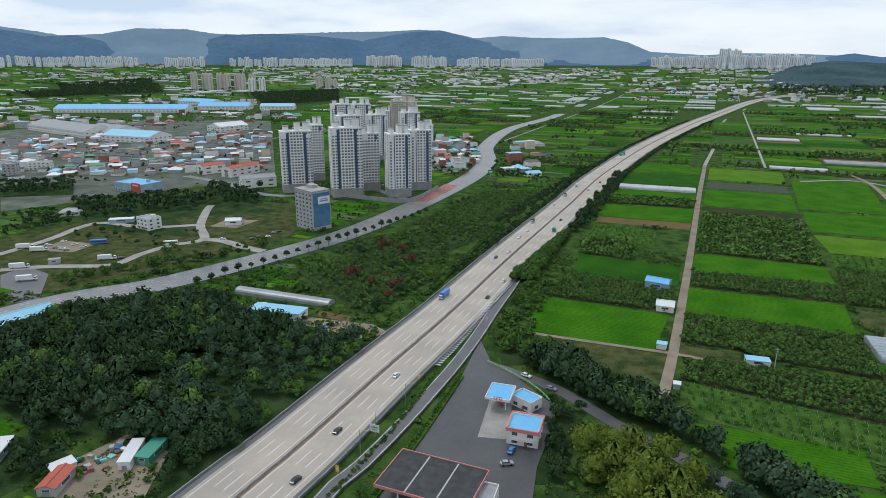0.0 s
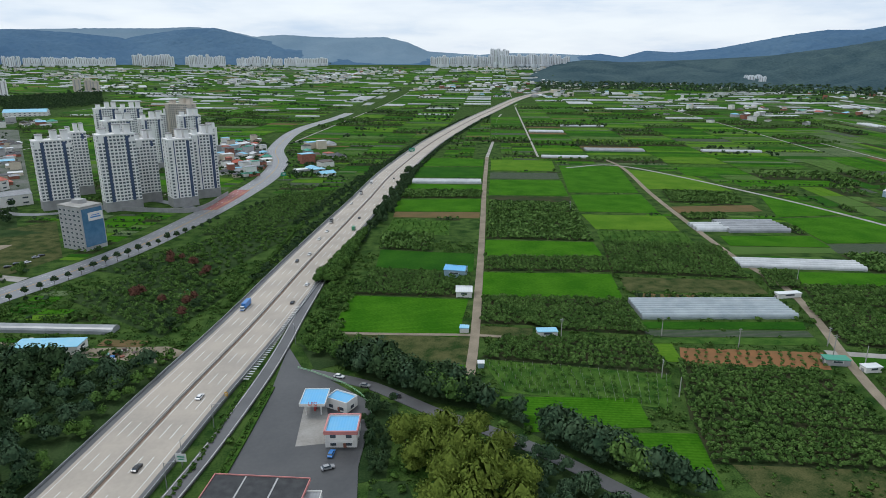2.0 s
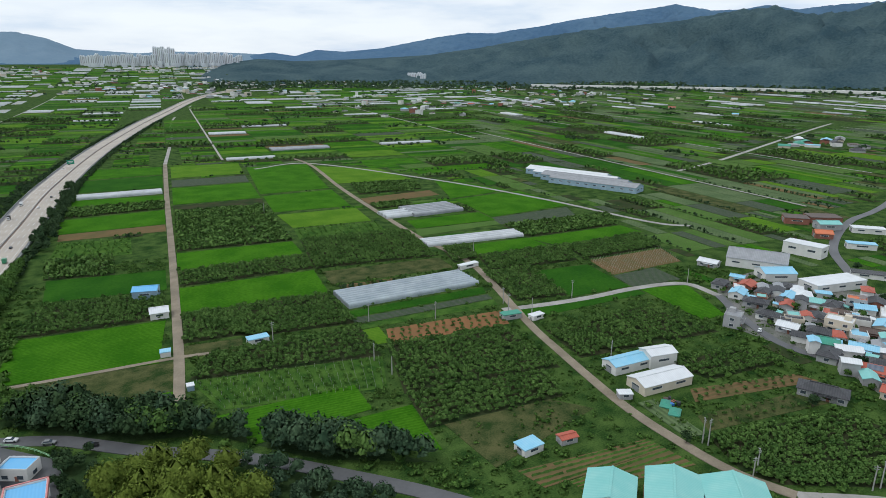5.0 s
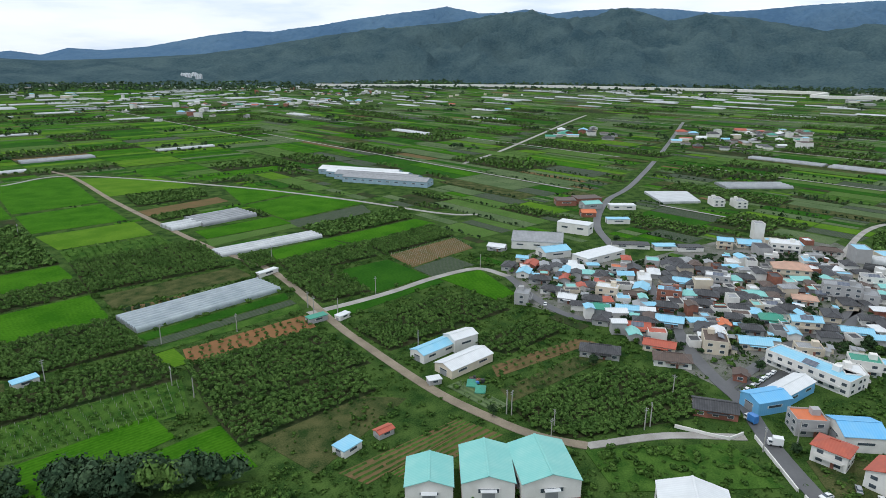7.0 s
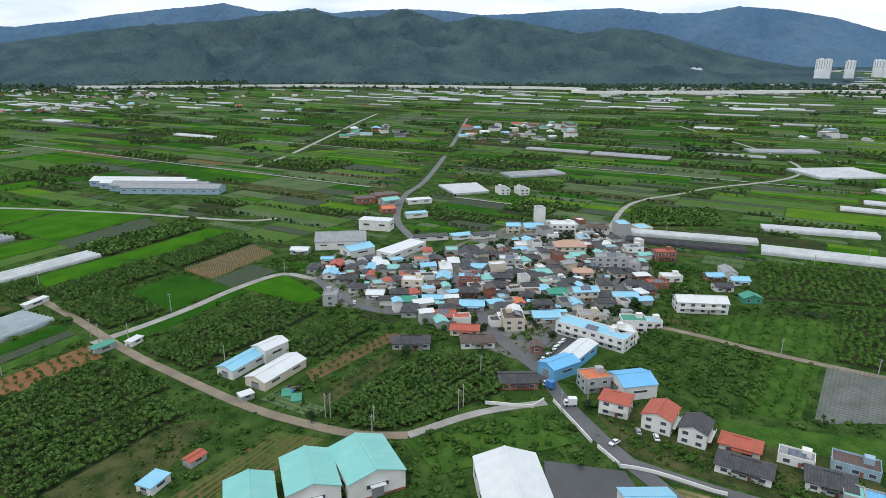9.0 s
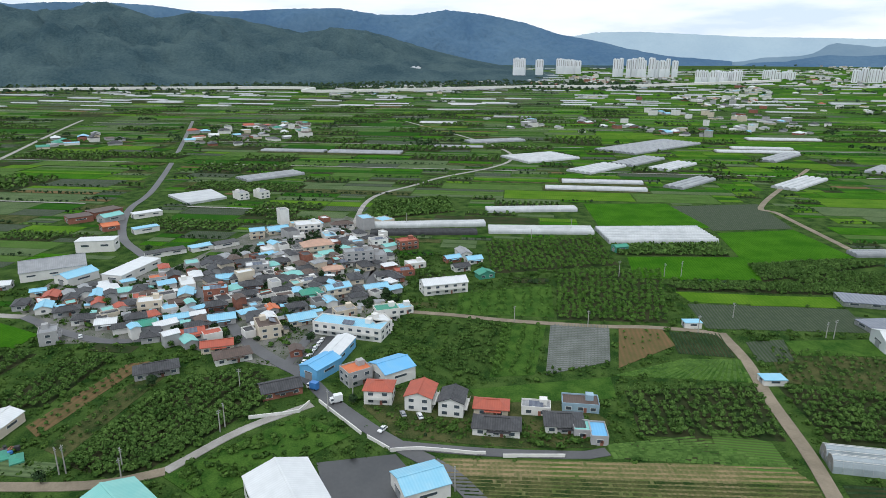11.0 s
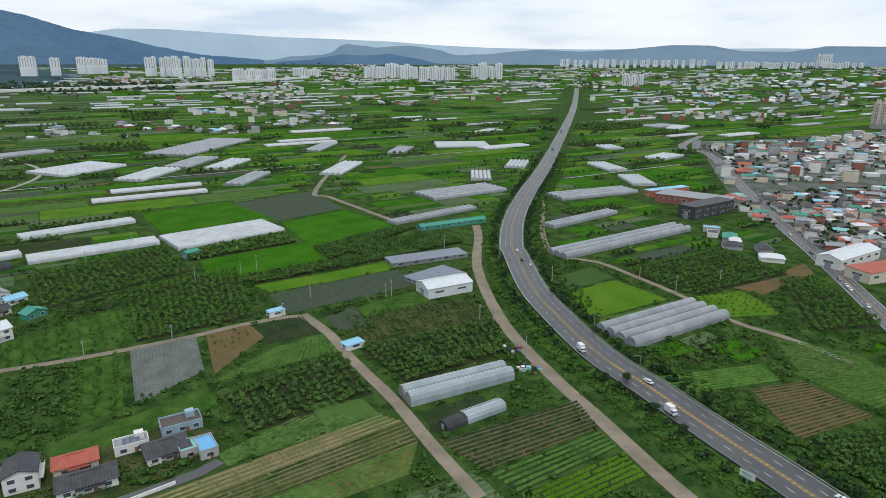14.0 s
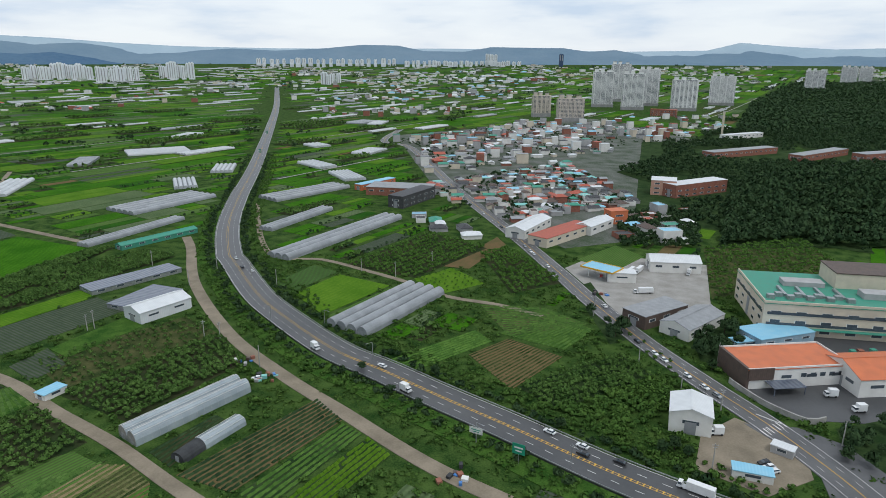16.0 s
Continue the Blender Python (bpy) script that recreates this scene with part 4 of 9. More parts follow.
mountains("backdrop_main_range", [(20.8, -0.26), (23.7, 0.14), (25.2, 0.29), (27.1, 0.57), (29.0, 0.29), (30.8, 0.8), (33.1, 0.66), (36.2, 0.95), (38.8, 1.45), (41.2, 1.9), (43.6, 2.23), (45.9, 2.2), (47.7, 2.5), (49.5, 2.71), (52.3, 3.23), (56.1, 3.76), (58.6, 4.05), (60.4, 4.32), (63.2, 3.78), (65.3, 3.82), (67.0, 4.1), (69.0, 3.72), (71.3, 3.95), (75.0, 4.1), (78.4, 4.0), (81.5, 3.65), (84.7, 3.74), (88.3, 3.99), (92.8, 4.13), (96.1, 3.66), (99.0, 3.64), (101.8, 4.05), (105.0, 3.73), (108.4, 3.05), (111.3, 2.12), (114.1, 1.64), (117.0, 1.03), (120.5, 0.46), (125.2, 0.1)], 4820, 420, MOUNT2, "long wooded mountain range tinted blue-green for haze", 0.2, 9.0)
mountains("backdrop_foothills", [(20.5, -1.2), (23.7, -0.23), (26.1, 0.06), (29.0, -0.12), (32.7, 0.0), (35.8, 0.15), (40.1, 0.4), (44.2, 0.95), (47.9, 1.5), (49.4, 1.82), (53.2, 2.35), (58.0, 2.83), (60.8, 3.07), (64.2, 3.61), (67.5, 3.8), (70.3, 3.3), (72.8, 3.5), (75.2, 4.17), (77.2, 3.54), (78.7, 3.03), (81.3, 3.58), (83.8, 3.2), (86.5, 2.78), (89.8, 2.1), (92.7, 2.55), (95.1, 2.35), (97.5, 1.68), (100.4, 0.87), (103.8, 0.09), (107.2, -0.51), (112.0, -0.95), (117.0, -1.3)], 4350, 1500, MOUNT, "dark forested foothills, green tinted bluer for haze", 0.30, 14.0)
mountains("backdrop_faint_range", [(108.0, 0.9), (111.1, 1.74), (114.3, 2.24), (117.6, 2.28), (121.0, 2.1), (126.0, 1.8), (131.0, 1.68), (135.6, 1.5), (139.4, 1.23), (144.5, 1.0), (152.1, 0.9), (166.6, 0.95), (180.8, 0.71), (187.4, 0.79), (189.8, 1.37), (192.6, 1.1), (196.3, 0.84), (201.7, 0.95)], 4930, 300, MOUNT4, "mountains on the horizon tinted pale haze blue", 0.05, 21.0)
mountains("backdrop_low_hills", [(124.1, 0.14), (127.1, 0.62), (129.9, 0.8), (132.0, 1.29), (134.4, 1.04), (137.3, 1.18), (139.0, 0.98), (141.3, 0.57), (144.5, 0.61), (148.3, 0.86), (151.8, 0.72), (155.5, 0.9), (159.0, 1.23), (162.0, 1.18), (164.2, 0.74), (167.7, 0.7), (170.0, 1.08), (173.6, 1.02), (176.0, 1.0), (178.2, 0.7), (180.3, 0.85), (182.6, 0.44), (186.6, 0.44), (190.6, 0.86), (194.2, 0.44), (201.8, 0.55)], 4860, 350, MOUNT3, "low hills beyond the town tinted blue for haze", 0.08, 27.0)
mountains("backdrop_wooded_knoll", [(124.5, -0.7), (126.4, -0.1), (129.0, 0.02), (131.5, 0.45), (133.6, 0.35), (135.5, 0.5), (138.0, 0.1), (140.5, -0.3), (143.5, -0.75)], 4650, 300, MOUNT2, "dark wooded knolls behind the tower blocks, tinted haze blue", 0.10, 33.0)

# ---- expressway ----
HW = smooth([(-104.0, 84.0), (-75.3, 163.2), (-65.3, 188.9), (-45.6, 246.9), (-20.7, 316.8), (14.4, 423.9), (72.0, 590.9), (138.5, 783.3), (274.8, 1109.7), (518.7, 1606.7), (832.6, 2171.2), (1133.2, 2482.5), (1462.3, 2639.9)], 8.0)
tagged(new("expressway", ribbon(Shape(), HW, -15.2, 15.8, 0.9, 1.6).mesh("expressway", CONC_ROAD)), "pale concrete expressway with three lanes each way", "road", kind="structure")
for i in range(0, len(HW) - 2, 2):
    p, q = HW[i], HW[i + 2]
    d = (q - p).normalized()
    s = Vector((d.y, -d.x, 0)) * 21
    claim([(p - s)[:2], (p + s)[:2], (q + s)[:2], (q - s)[:2]])
tagged(new("expressway_shoulder", ribbon(ribbon(Shape(), HW, -18.0, -15.2, 0.88, 1.6), HW, 15.8, 18.2, 0.88, 1.6).mesh("expressway_shoulder", ASPHALT)), "dark asphalt hard shoulders", "road", kind="structure")
barrier = thing("median_barrier", HW[0].x, HW[0].y, 0, "rust-brown median with concrete barrier between the carriageways", "barrier", z=0)
for nm, l, r, z, th, m in (("planted_strip", -1.3, 1.3, 0.98, 0.15, BROWN_MEDIAN), ("concrete_wall", -0.28, 0.28, 1.85, 0.95, CONC)):
    o = part(nm, ribbon(Shape(), HW, l, r, z, th), m, barrier)
    o.matrix_parent_inverse = barrier.matrix_world.inverted()
for nm, off in (("guard_rail", -17.9), ("guard_rail", 18.1)):
    g_ob = new(nm, ribbon(Shape(), HW, off - 0.12, off + 0.12, 1.75, 0.9).mesh(nm, METAL))
    tagged(g_ob, "grey steel guard rail along the shoulder", "guard rail")
HW_NEAR = [p for p in HW if p.y < 900]
lines = Shape()
for off in (-13.6, -1.9, 1.9, 13.8):
    dashes(lines, HW_NEAR, off, 0.22, 0.915, 1, 0)
for off in (-9.8, -5.9, 5.9, 9.8):
    dashes(lines, HW_NEAR, off, 0.28, 0.915, 9, 11, 3)
tagged(new("lane_marking", lines.mesh("lane_marking", WHITE_LINE)), "white lane lines on the expressway", "road marking", kind="structure")

# exit lane with planted strips, and its hatching
RAMP = road("exit_lane", [(-66.0, 84.0), (-50.5, 159.0), (-41.1, 180.5), (-29.8, 209.7), (-15.5, 252.1), (-6.1, 285.5), (2.0, 318.8), (12.2, 357.6), (20.9, 392.3)], 6.0, ASPHALT, 0.94, "narrow asphalt exit lane beside the expressway")
dl = Shape()
dashes(dl, RAMP, -2.5, 0.2, 1.06, 1, 0)
dashes(dl, RAMP, 2.5, 0.2, 1.06, 1, 0)
dashes(dl, smooth([(-21.9, 254.3), (-9.7, 291.9), (1.9, 335.5)], 3.0), 0.0, 2.6, 1.04, 0.7, 1.6)
tagged(new("exit_marking", dl.mesh("exit_marking", WHITE_LINE)), "white edge lines and hatching at the exit", "road marking", kind="structure")
for q in ([(-48.2, 162.3), (-41.1, 180.9), (-31.5, 209.6), (-20.9, 251.7)], [(-34.9, 163.4), (-26.9, 188.4), (-19.6, 214.6), (-11.5, 245.7)]):
    hl = smooth(q, 2.2)
    tagged(new("verge", ribbon(Shape(), hl, -1.5, 1.5, 0.95, 1.2).mesh("verge", MEADOW)), "narrow grass verge", "verge", kind="structure")
    scatter("hedge", BUSH, [(p.x + rng.uniform(-0.7, 0.7), p.y + rng.uniform(-0.7, 0.7)) for p in hl for _ in range(3)], SHRUB, "clipped green hedge between the lanes", "hedge", (0.35, 0.6), 0.9)

# ---- service area ----
claim([(-38.6, 160.0), (-3.9, 285.7), (22.7, 237.8), (19.7, 194.0)])
claim([(-38.6, 160.0), (19.7, 194.0), (17.6, 164.7), (-8.7, 148.3)])
tagged(new("forecourt", Shape().slab([(-36.0, 162.8), (-30.1, 183.3), (-20.5, 213.3), (-11.4, 243.7), (-3.9, 284.4), (1.2, 261.8), (10.3, 250.6), (25.3, 226.7), (25.7, 214.4), (17.1, 184.2), (14.1, 163.1), (-12.1, 150.2)], -0.5, 0.35).mesh("forecourt", ASPHALT_D)), "dark wet asphalt forecourt of the filling station", "forecourt", kind="structure")
tagged(new("concrete_apron", Shape().slab([(1.4, 229.1), (10.0, 236.7), (9.1, 199.9), (-3.0, 200.7)], 0.2, 0.37).mesh("concrete_apron", LANE_CONC)), "stained concrete apron by the pumps", "forecourt", kind="structure")
ST = math.atan2(-0.24, 1.0)


tagged(new("front_gardens", Shape().slab([(223.3, -14.0), (199.8, -24.0), (194.5, -36.6), (190.0, -50.2), (184.5, -66.0), (179.5, -91.7), (193.8, -104.2), (212.1, -97.0), (217.1, -76.9), (228.3, -44.4), (238.4, -23.1)], -0.3, 0.16).mesh("front_gardens", WEEDS)), "paved and planted front gardens", "garden", kind="structure")
scatter("front_garden_shrubs", BUSH, [lerp_quad([(204.0, -24.0), (182.5, -92.0), (188.5, -97.0), (214.0, -26.0)], rng.random(), rng.random()) for _ in range(260)], SHRUB, "clipped garden shrubs and flower beds", "shrubs", (0.25, 0.75))
# low garden walls along the village street
for pts in ([(191.3, -20.8), (190.2, -31.5), (183.9, -49.1), (183.2, -52.9)], [(180.5, -58.2), (176.3, -79.0)], [(201.4, -13.9), (192.0, -20.8)], [(222.6, 28.9), (223.8, 10.2), (229.9, 6.3)], [(230.0, 2.6), (203.6, -12.0)]):
    gw = new("garden_wall", ribbon(Shape(), smooth(pts, 4), -0.2, 0.2, 1.4, 1.4).mesh("garden_wall", W_WHITE))
    tagged(gw, "low white garden wall along the street", "wall")


def canopy(at, w, d, h, roof, fascia, label, turn):
    t = thing("filling_canopy", *at, turn, label, "canopy", z=0.35)
    part("roof", Shape().box(0, 0, h, w, d, 0.5), roof, t)
    for a, b, tt, l in faces_of(w, d):
        part("fascia", Shape().box(a, b, h - 0.15, l + 0.2, 0.25, 1.0, tt), fascia, t)
    for sx in (-0.3, 0.3):
        for sy in (-0.3, 0.3):
            part("column", Shape().box(w * sx, d * sy, 0, 0.4, 0.4, h), W_WHITE, t)
    part("pump", Shape().box(0, 0, 0, 0.7, 2.4, 1.7), REDP, t)
    return t


canopy((5.3, 224.1), 9.5, 12, 5.0, R_COL["c"], W_WHITE, "blue-roofed gas filling canopy", ST)
canopy((-16.1, 167.3), 30, 20, 6.0, FILM_B, PINKW, "large dark-topped canopy with red edging", ST - 0.08)
part("roof_seam", Shape().box(-5, 0, 6.51, 0.5, 19, 0.12).box(5, 0, 6.51, 0.5, 19, 0.12), W_GREY, bpy.data.objects["filling_canopy.001"])
house("f", "c", (15.4, 224.1), 10, 7, 1, ST - 0.5, W_WHITE, "white flat box building with bright blue roof", "kiosk_building", group="station buildings", height=4.2)
st = house("f", "c", (13.9, 201.7), 11, 11, 2, ST, W_WHITE, "station building with blue roof and red parapet", "station_building", group="station buildings", height=6.0)
for a, b, tt, l in faces_of(11.4, 11.4):
    part("red_parapet", Shape().box(a, b, 5.6, l + 0.3, 0.5, 1.4, tt), PINKW, st)
house("f", "y", (-2.1, 161.8), 10, 14, 1, ST, W_WHITE, "shop building with open white frame", "shop_building", group="station buildings", height=5)
gas = bpy.data.curves.new("gas_sign", "FONT")
gas.body, gas.size, gas.extrude, gas.align_x = "LPG", 2.0, 0.06, "CENTER"
gas.materials.append(REDP)
gas_ob = new("gas_sign", gas)
gas_ob.matrix_world = Matrix.Translation((4.2, 217.6, 5.9)) @ Matrix.Rotation(ST, 4, "Z") @ Matrix.Rotation(radians(80), 4, "X")
tagged(gas_ob, "red letters standing on the gas canopy edge", "sign")
LANE = road("back_lane", [(4, 256), (15, 249), (29, 238), (41, 223), (51, 210), (62, 199), (74, 185), (84, 172), (95, 154), (107, 134), (118, 112)], 6.2, ASPHALT, 0.2, "narrow dark asphalt lane between the trees")
road("front_street", [(194.5, -25.5), (188.8, -40.2), (182.3, -60.7), (176.0, -87.1), (176.5, -94.7)], 4.6, ASPHALT, 0.18, "narrow street in front of new houses")

# ---- main road to the city ----
LOT_CARS = []
CITY = road("city_road", [(-265.5, 269.9), (-256.6, 292.5), (-233.5, 321.2), (-198.3, 348.2), (-152.8, 406.4), (-113.9, 467.4), (-83.3, 542.2), (-47.4, 649.9), (-20.0, 755.8), (-7.9, 865.0), (-9.9, 1020.6), (34.9, 1288.4), (153.2, 1613.2), (348.6, 2298.4), (506.5, 2739.7)], 25, ASPHALT_L, 0.2, "wide pale wet asphalt road to the city")
cl = Shape()
for off in (-8.5, -4.5, 4.5, 8.5):
    dashes(cl, CITY, off, 0.3, 0.34, 5, 8)
tagged(new("city_road_marking", cl.mesh("city_road_marking", WHITE_LINE)), "white lane lines", "road marking", kind="structure")
cy = Shape()
dashes(cy, CITY, 0.0, 0.5, 0.345, 1, 0)
tagged(new("city_road_centre_line", cy.mesh("city_road_centre_line", YELLOW_LINE)), "yellow centre line", "road marking", kind="structure")
tagged(new("red_bus_lane", ribbon(Shape(), smooth([(-65.9, 593.0), (-49.8, 643.7), (-40.5, 681.8)], 5), -12, 4, 0.335, 0.03).mesh("red_bus_lane", RED_PAVE)), "red paved junction approach", "road marking", kind="structure")
road("side_street", [(-68.5, 587.7), (-130.7, 651.1), (-175.8, 617.4), (-226.5, 612.7), (-290.3, 668.0), (-354.2, 708.1)], 9, ASPHALT_L, 0.18, "wet side street by the towers")
LOTS = [(-366.8, 432.6), (-331.2, 506.1), (-258.2, 541.3), (-188.0, 578.7), (-151.5, 466.3), (-182.2, 417.1), (-228.3, 359.7), (-256.1, 326.6), (-291.1, 336.0)]
claim(LOTS)
tagged(new("open_lots", Shape().slab(LOTS, -0.5, 0.06).mesh("open_lots", WEEDS)), "weedy open lots with gravel patches", "ground", kind="structure")
WEST = [(-924.0, 1141.0), (-776.7, 1504.8), (-488.6, 1387.6), (-235.7, 673.1), (-313.8, 649.2), (-433.8, 518.9)]
tagged(new("west_town_ground", Shape().slab(WEST, -0.5, 0.05).mesh("west_town_ground", TOWN_GROUND)), "grey yards and earth between the town's houses", "ground", kind="structure")
tagged(new("gravel_lot", Shape().slab([(-305.7, 355.4), (-301.1, 373.1), (-277.2, 359.9), (-252.9, 317.2), (-262.3, 310.4), (-275.7, 317.1)], -0.4, 0.12).mesh("gravel_lot", ASPHALT)), "grey gravel lorry park", "yard", kind="structure")
tagged(new("earth_lot", Shape().slab([(-322.0, 408.0), (-318.0, 434.0), (-288.0, 428.0), (-292.0, 406.0)], -0.4, 0.13).mesh("earth_lot", DIRT)), "bare earth car park", "yard", kind="structure")
tagged(new("earth_lot", Shape().slab([(-228.0, 485.0), (-222.0, 512.0), (-196.0, 508.0), (-204.0, 482.0)], -0.4, 0.13).mesh("earth_lot", DIRT)), "bare earth round a white shed", "yard", kind="structure")
road("lot_street", [(-259.7, 560.7), (-253.7, 536.8), (-235.8, 485.6), (-215.8, 446.5), (-232.6, 428.5), (-243.0, 402.8), (-248.9, 380.4), (-287.1, 374.2), (-313.3, 364.3)], 7, LANE_CONC, 0.17, "pale lane across open lots")
road("lot_street_east", [(-215.8, 446.5), (-200.6, 444.4), (-178.9, 429.9), (-160.0, 420.0)], 8, LANE_CONC, 0.16, "pale lane to the city road")
road("lot_street_north", [(-345.1, 380.1), (-339.1, 397.1), (-330.7, 435.7), (-329.8, 472.7), (-319.5, 488.3), (-276.9, 477.6), (-240.0, 488.0)], 7, LANE_CONC, 0.15, "concrete side lane")
for px in ((-310.3, 414.7), (-304.2, 412.6), (-299.0, 410.0), (-302.3, 423.9), (-292.7, 419.5), (-315.0, 430.3), (-320.2, 420.4), (-249.6, 394.9), (-178.9, 449.5), (-175.8, 455.5), (-170.1, 457.3), (-168.7, 468.6), (-166.4, 472.4), (-201.3, 447.8)):
    LOT_CARS.append(px)
for k in range(31):
    p, q = Vector((*(-173.5, 345.3), 0)), Vector((*(-21.9, 599.6), 0))
    u = k / 30
    px, py = (p.lerp(q, u))[:2]
    if abs(u - 0.83) > 0.05:
        tree(px, py, "street", rng.uniform(0.95, 1.3), group="street trees")

# ---- curved trunk road ----
CURVE = road("trunk_road", [(1344.5, -2494.9), (890.5, -1639.0), (477.9, -824.0), (342.8, -543.9), (290.0, -441.9), (248.1, -375.9), (236.5, -362.5), (186.7, -307.6), (152.0, -278.1), (114.3, -250.5), (86.8, -237.3), (57.2, -221.8), (27.0, -207.1), (-4.9, -190.5), (-25.1, -181.4), (-61.6, -166.8)], 17.5, ASPHALT_D, 0.5, "dark four-lane trunk road in a long curve")
wl_ = Shape()
for off in (-8.2, 8.2):
    dashes(wl_, CURVE, off, 0.2, 0.63, 1, 0)
for off in (-4.2, 4.2):
    dashes(wl_, CURVE, off, 0.22, 0.63, 3.2, 5)
tagged(new("trunk_marking", wl_.mesh("trunk_marking", WHITE_LINE)), "white lane lines on the trunk road", "road marking", kind="structure")
yl = Shape()
for off in (-0.5, 0.5):
    dashes(yl, CURVE, off, 0.2, 0.635, 1, 0)
dashes(yl, [p for p in CURVE if p.x < 110 and p.y > -420], 0.0, 1.6, 0.632, 0.5, 1.6)
tagged(new("trunk_centre_line", yl.mesh("trunk_centre_line", YELLOW_LINE)), "double yellow centre line", "road marking", kind="structure")
for off in (-8.9, 8.9):
    o = new("guard_rail", ribbon(Shape(), [p for p in CURVE if math.hypot(p.x, p.y) < 700], off - 0.1, off + 0.1, 1.25, 0.35).mesh("guard_rail", METAL))
    tagged(o, "grey steel guard rail beside the trunk road", "guard rail")
TOWN = road("town_road", [(387.9, -1200.1), (357.2, -1016.5), (289.4, -946.1), (146.7, -641.4), (67.8, -486.5), (24.8, -398.0), (2.6, -350.0), (-24.2, -298.7), (-47.3, -261.4), (-66.5, -232.7), (-79.4, -209.7), (-87.2, -192.9), (-94.3, -173.0)], 12.5, ASPHALT, 0.22, "grey two-way town road with queuing cars")
tl = Shape()
for off in (-5.6, 5.6):
    dashes(tl, TOWN, off, 0.18, 0.35, 1, 0)
for off in (-2.9, 2.9):
    dashes(tl, TOWN, off, 0.18, 0.35, 3, 5)
for k in range(7):
    p = Vector((*(-63.9, -225.8), 0)).lerp(Vector((*(-72.0, -234.1), 0)), k / 6)
    tl.box(p.x, p.y, 0.33, 0.5, 4.2, 0.012, 0.5)
tl.box(-68.0, -236.5, 0.33, 0.5, 10.0, 0.012, 1.0)
tagged(new("town_road_marking", tl.mesh("town_road_marking", WHITE_LINE)), "white lane lines and a zebra crossing", "road marking", kind="structure")
ty = Shape()
dashes(ty, TOWN, 0.0, 0.35, 0.355, 1, 0)
tagged(new("town_centre_line", ty.mesh("town_centre_line", YELLOW_LINE)), "yellow centre line", "road marking", kind="structure")

# ---- farm tracks and village streets ----
road("farm_track", [(71.3, 237.6), (85.3, 276.7), (105.4, 336.7), (130.5, 412.2), (167.9, 526.6), (208.8, 652.1), (274.6, 849.2)], 4.6, DIRT, 0.18, "straight stony farm track")
road("farm_track_far", [(274.6, 849.2), (372.7, 1107.8), (518.4, 1508.7), (744.7, 1974.4)], 4.5, LANE_CONC, 0.18, "farm lane")
road("cross_track", [(20.8, 294.6), (50.1, 286.3), (85.3, 276.7), (98.4, 271.4)], 2.6, DIRT, 0.17, "narrow dirt path between fields")
FARM_LANE = road("farm_lane", [(427.2, 835.9), (416.5, 732.8), (361.9, 574.6), (323.7, 452.0), (296.8, 359.2), (282.2, 289.6), (236.4, 200.7), (223.6, 173.2), (202.3, 122.4), (194.5, 92.6), (191.7, 70.8), (194.8, 53.0)], 4.6, DIRT, 0.19, "farm lane of pale earth and concrete")
road("farm_lane_east", [(238.3, 219.7), (265.1, 208.3), (291.5, 199.4), (323.3, 191.3), (352.7, 176.7), (348.5, 152.7)], 5, LANE_CONC, 0.18, "pale concrete farm lane")
STREET = road("village_street", [(159.5, -44.7), (176.6, -37.7), (194.9, -23.6), (208.9, -14.1), (232.0, -1.0), (252.9, 8.0), (264.2, 16.4), (277.3, 25.8), (297.2, 37.2), (325.5, 49.4), (355.5, 62.9), (401.2, 85.0), (461.5, 122.5), (513.9, 146.7), (605.5, 163.9), (708.4, 164.4), (1015.9, 194.5), (1500.6, 252.4)], 6.2, ASPHALT, 0.2, "narrow grey village street")
road("village_lane", [(264.2, 16.4), (287.3, 8.6), (312.6, -1.1), (346.3, -14.5), (393.2, -35.3), (348.9, -26.9), (387.6, -44.8)], 5.0, ASPHALT, 0.19, "narrow village lane")
road("village_lane_west", [(348.5, 152.7), (320.5, 122.5), (306.2, 97.6), (308.5, 71.2), (307.8, 51.4)], 5.0, ASPHALT, 0.185, "village lane beside the fields")
road("warehouse_lane", [(194.8, 53.0), (215.4, 30.2), (228.6, 5.3)], 4.0, LANE_CONC, 0.18, "lane beside the warehouses")
road("orchard_track", [(320.4, -36.6), (307.7, -68.2), (294.5, -95.5), (278.5, -138.6), (272.2, -163.4), (261.5, -188.3), (255.3, -195.1)], 4.0, DIRT, 0.18, "pale dirt track")
TRACK = road("long_track", [(258.9, -194.4), (229, -187), (199, -175), (177, -167.5), (156, -160), (126, -147), (98, -136)], 5.2, DIRT, 0.2, "long dirt track between fields")
road("road_side_track", [(303.9, -406.8), (281.1, -379.8), (234.1, -316.3), (173.6, -256.3), (127.0, -223.1), (89.7, -201.1), (59.4, -182.9), (40.2, -173.1), (20.5, -165.3)], 6.5, DIRT, 0.19, "wide dirt track beside the trunk road")
road("east_track", [(313.7, -528.4), (249.1, -421.2), (212.6, -378.0), (179.9, -379.9), (141.8, -365.0), (110.7, -350.6), (81.6, -333.2), (51.1, -327.5), (25.2, -317.4)], 4.0, DIRT, 0.18, "dirt path by the greenhouses")
road("far_lane", [(491.5, -26.2), (617.7, -56.3), (698.1, -127.6), (902.6, -283.5), (1494.6, -193.7)], 4.5, LANE_CONC, 0.18, "pale field lane")
road("far_lane_west", [(345.0, 741.3), (420.9, 735.2), (467.4, 536.1), (478.9, 392.2), (475.7, 275.6), (489.7, 243.5)], 4.5, LANE_CONC, 0.18, "pale field lane across the plain")
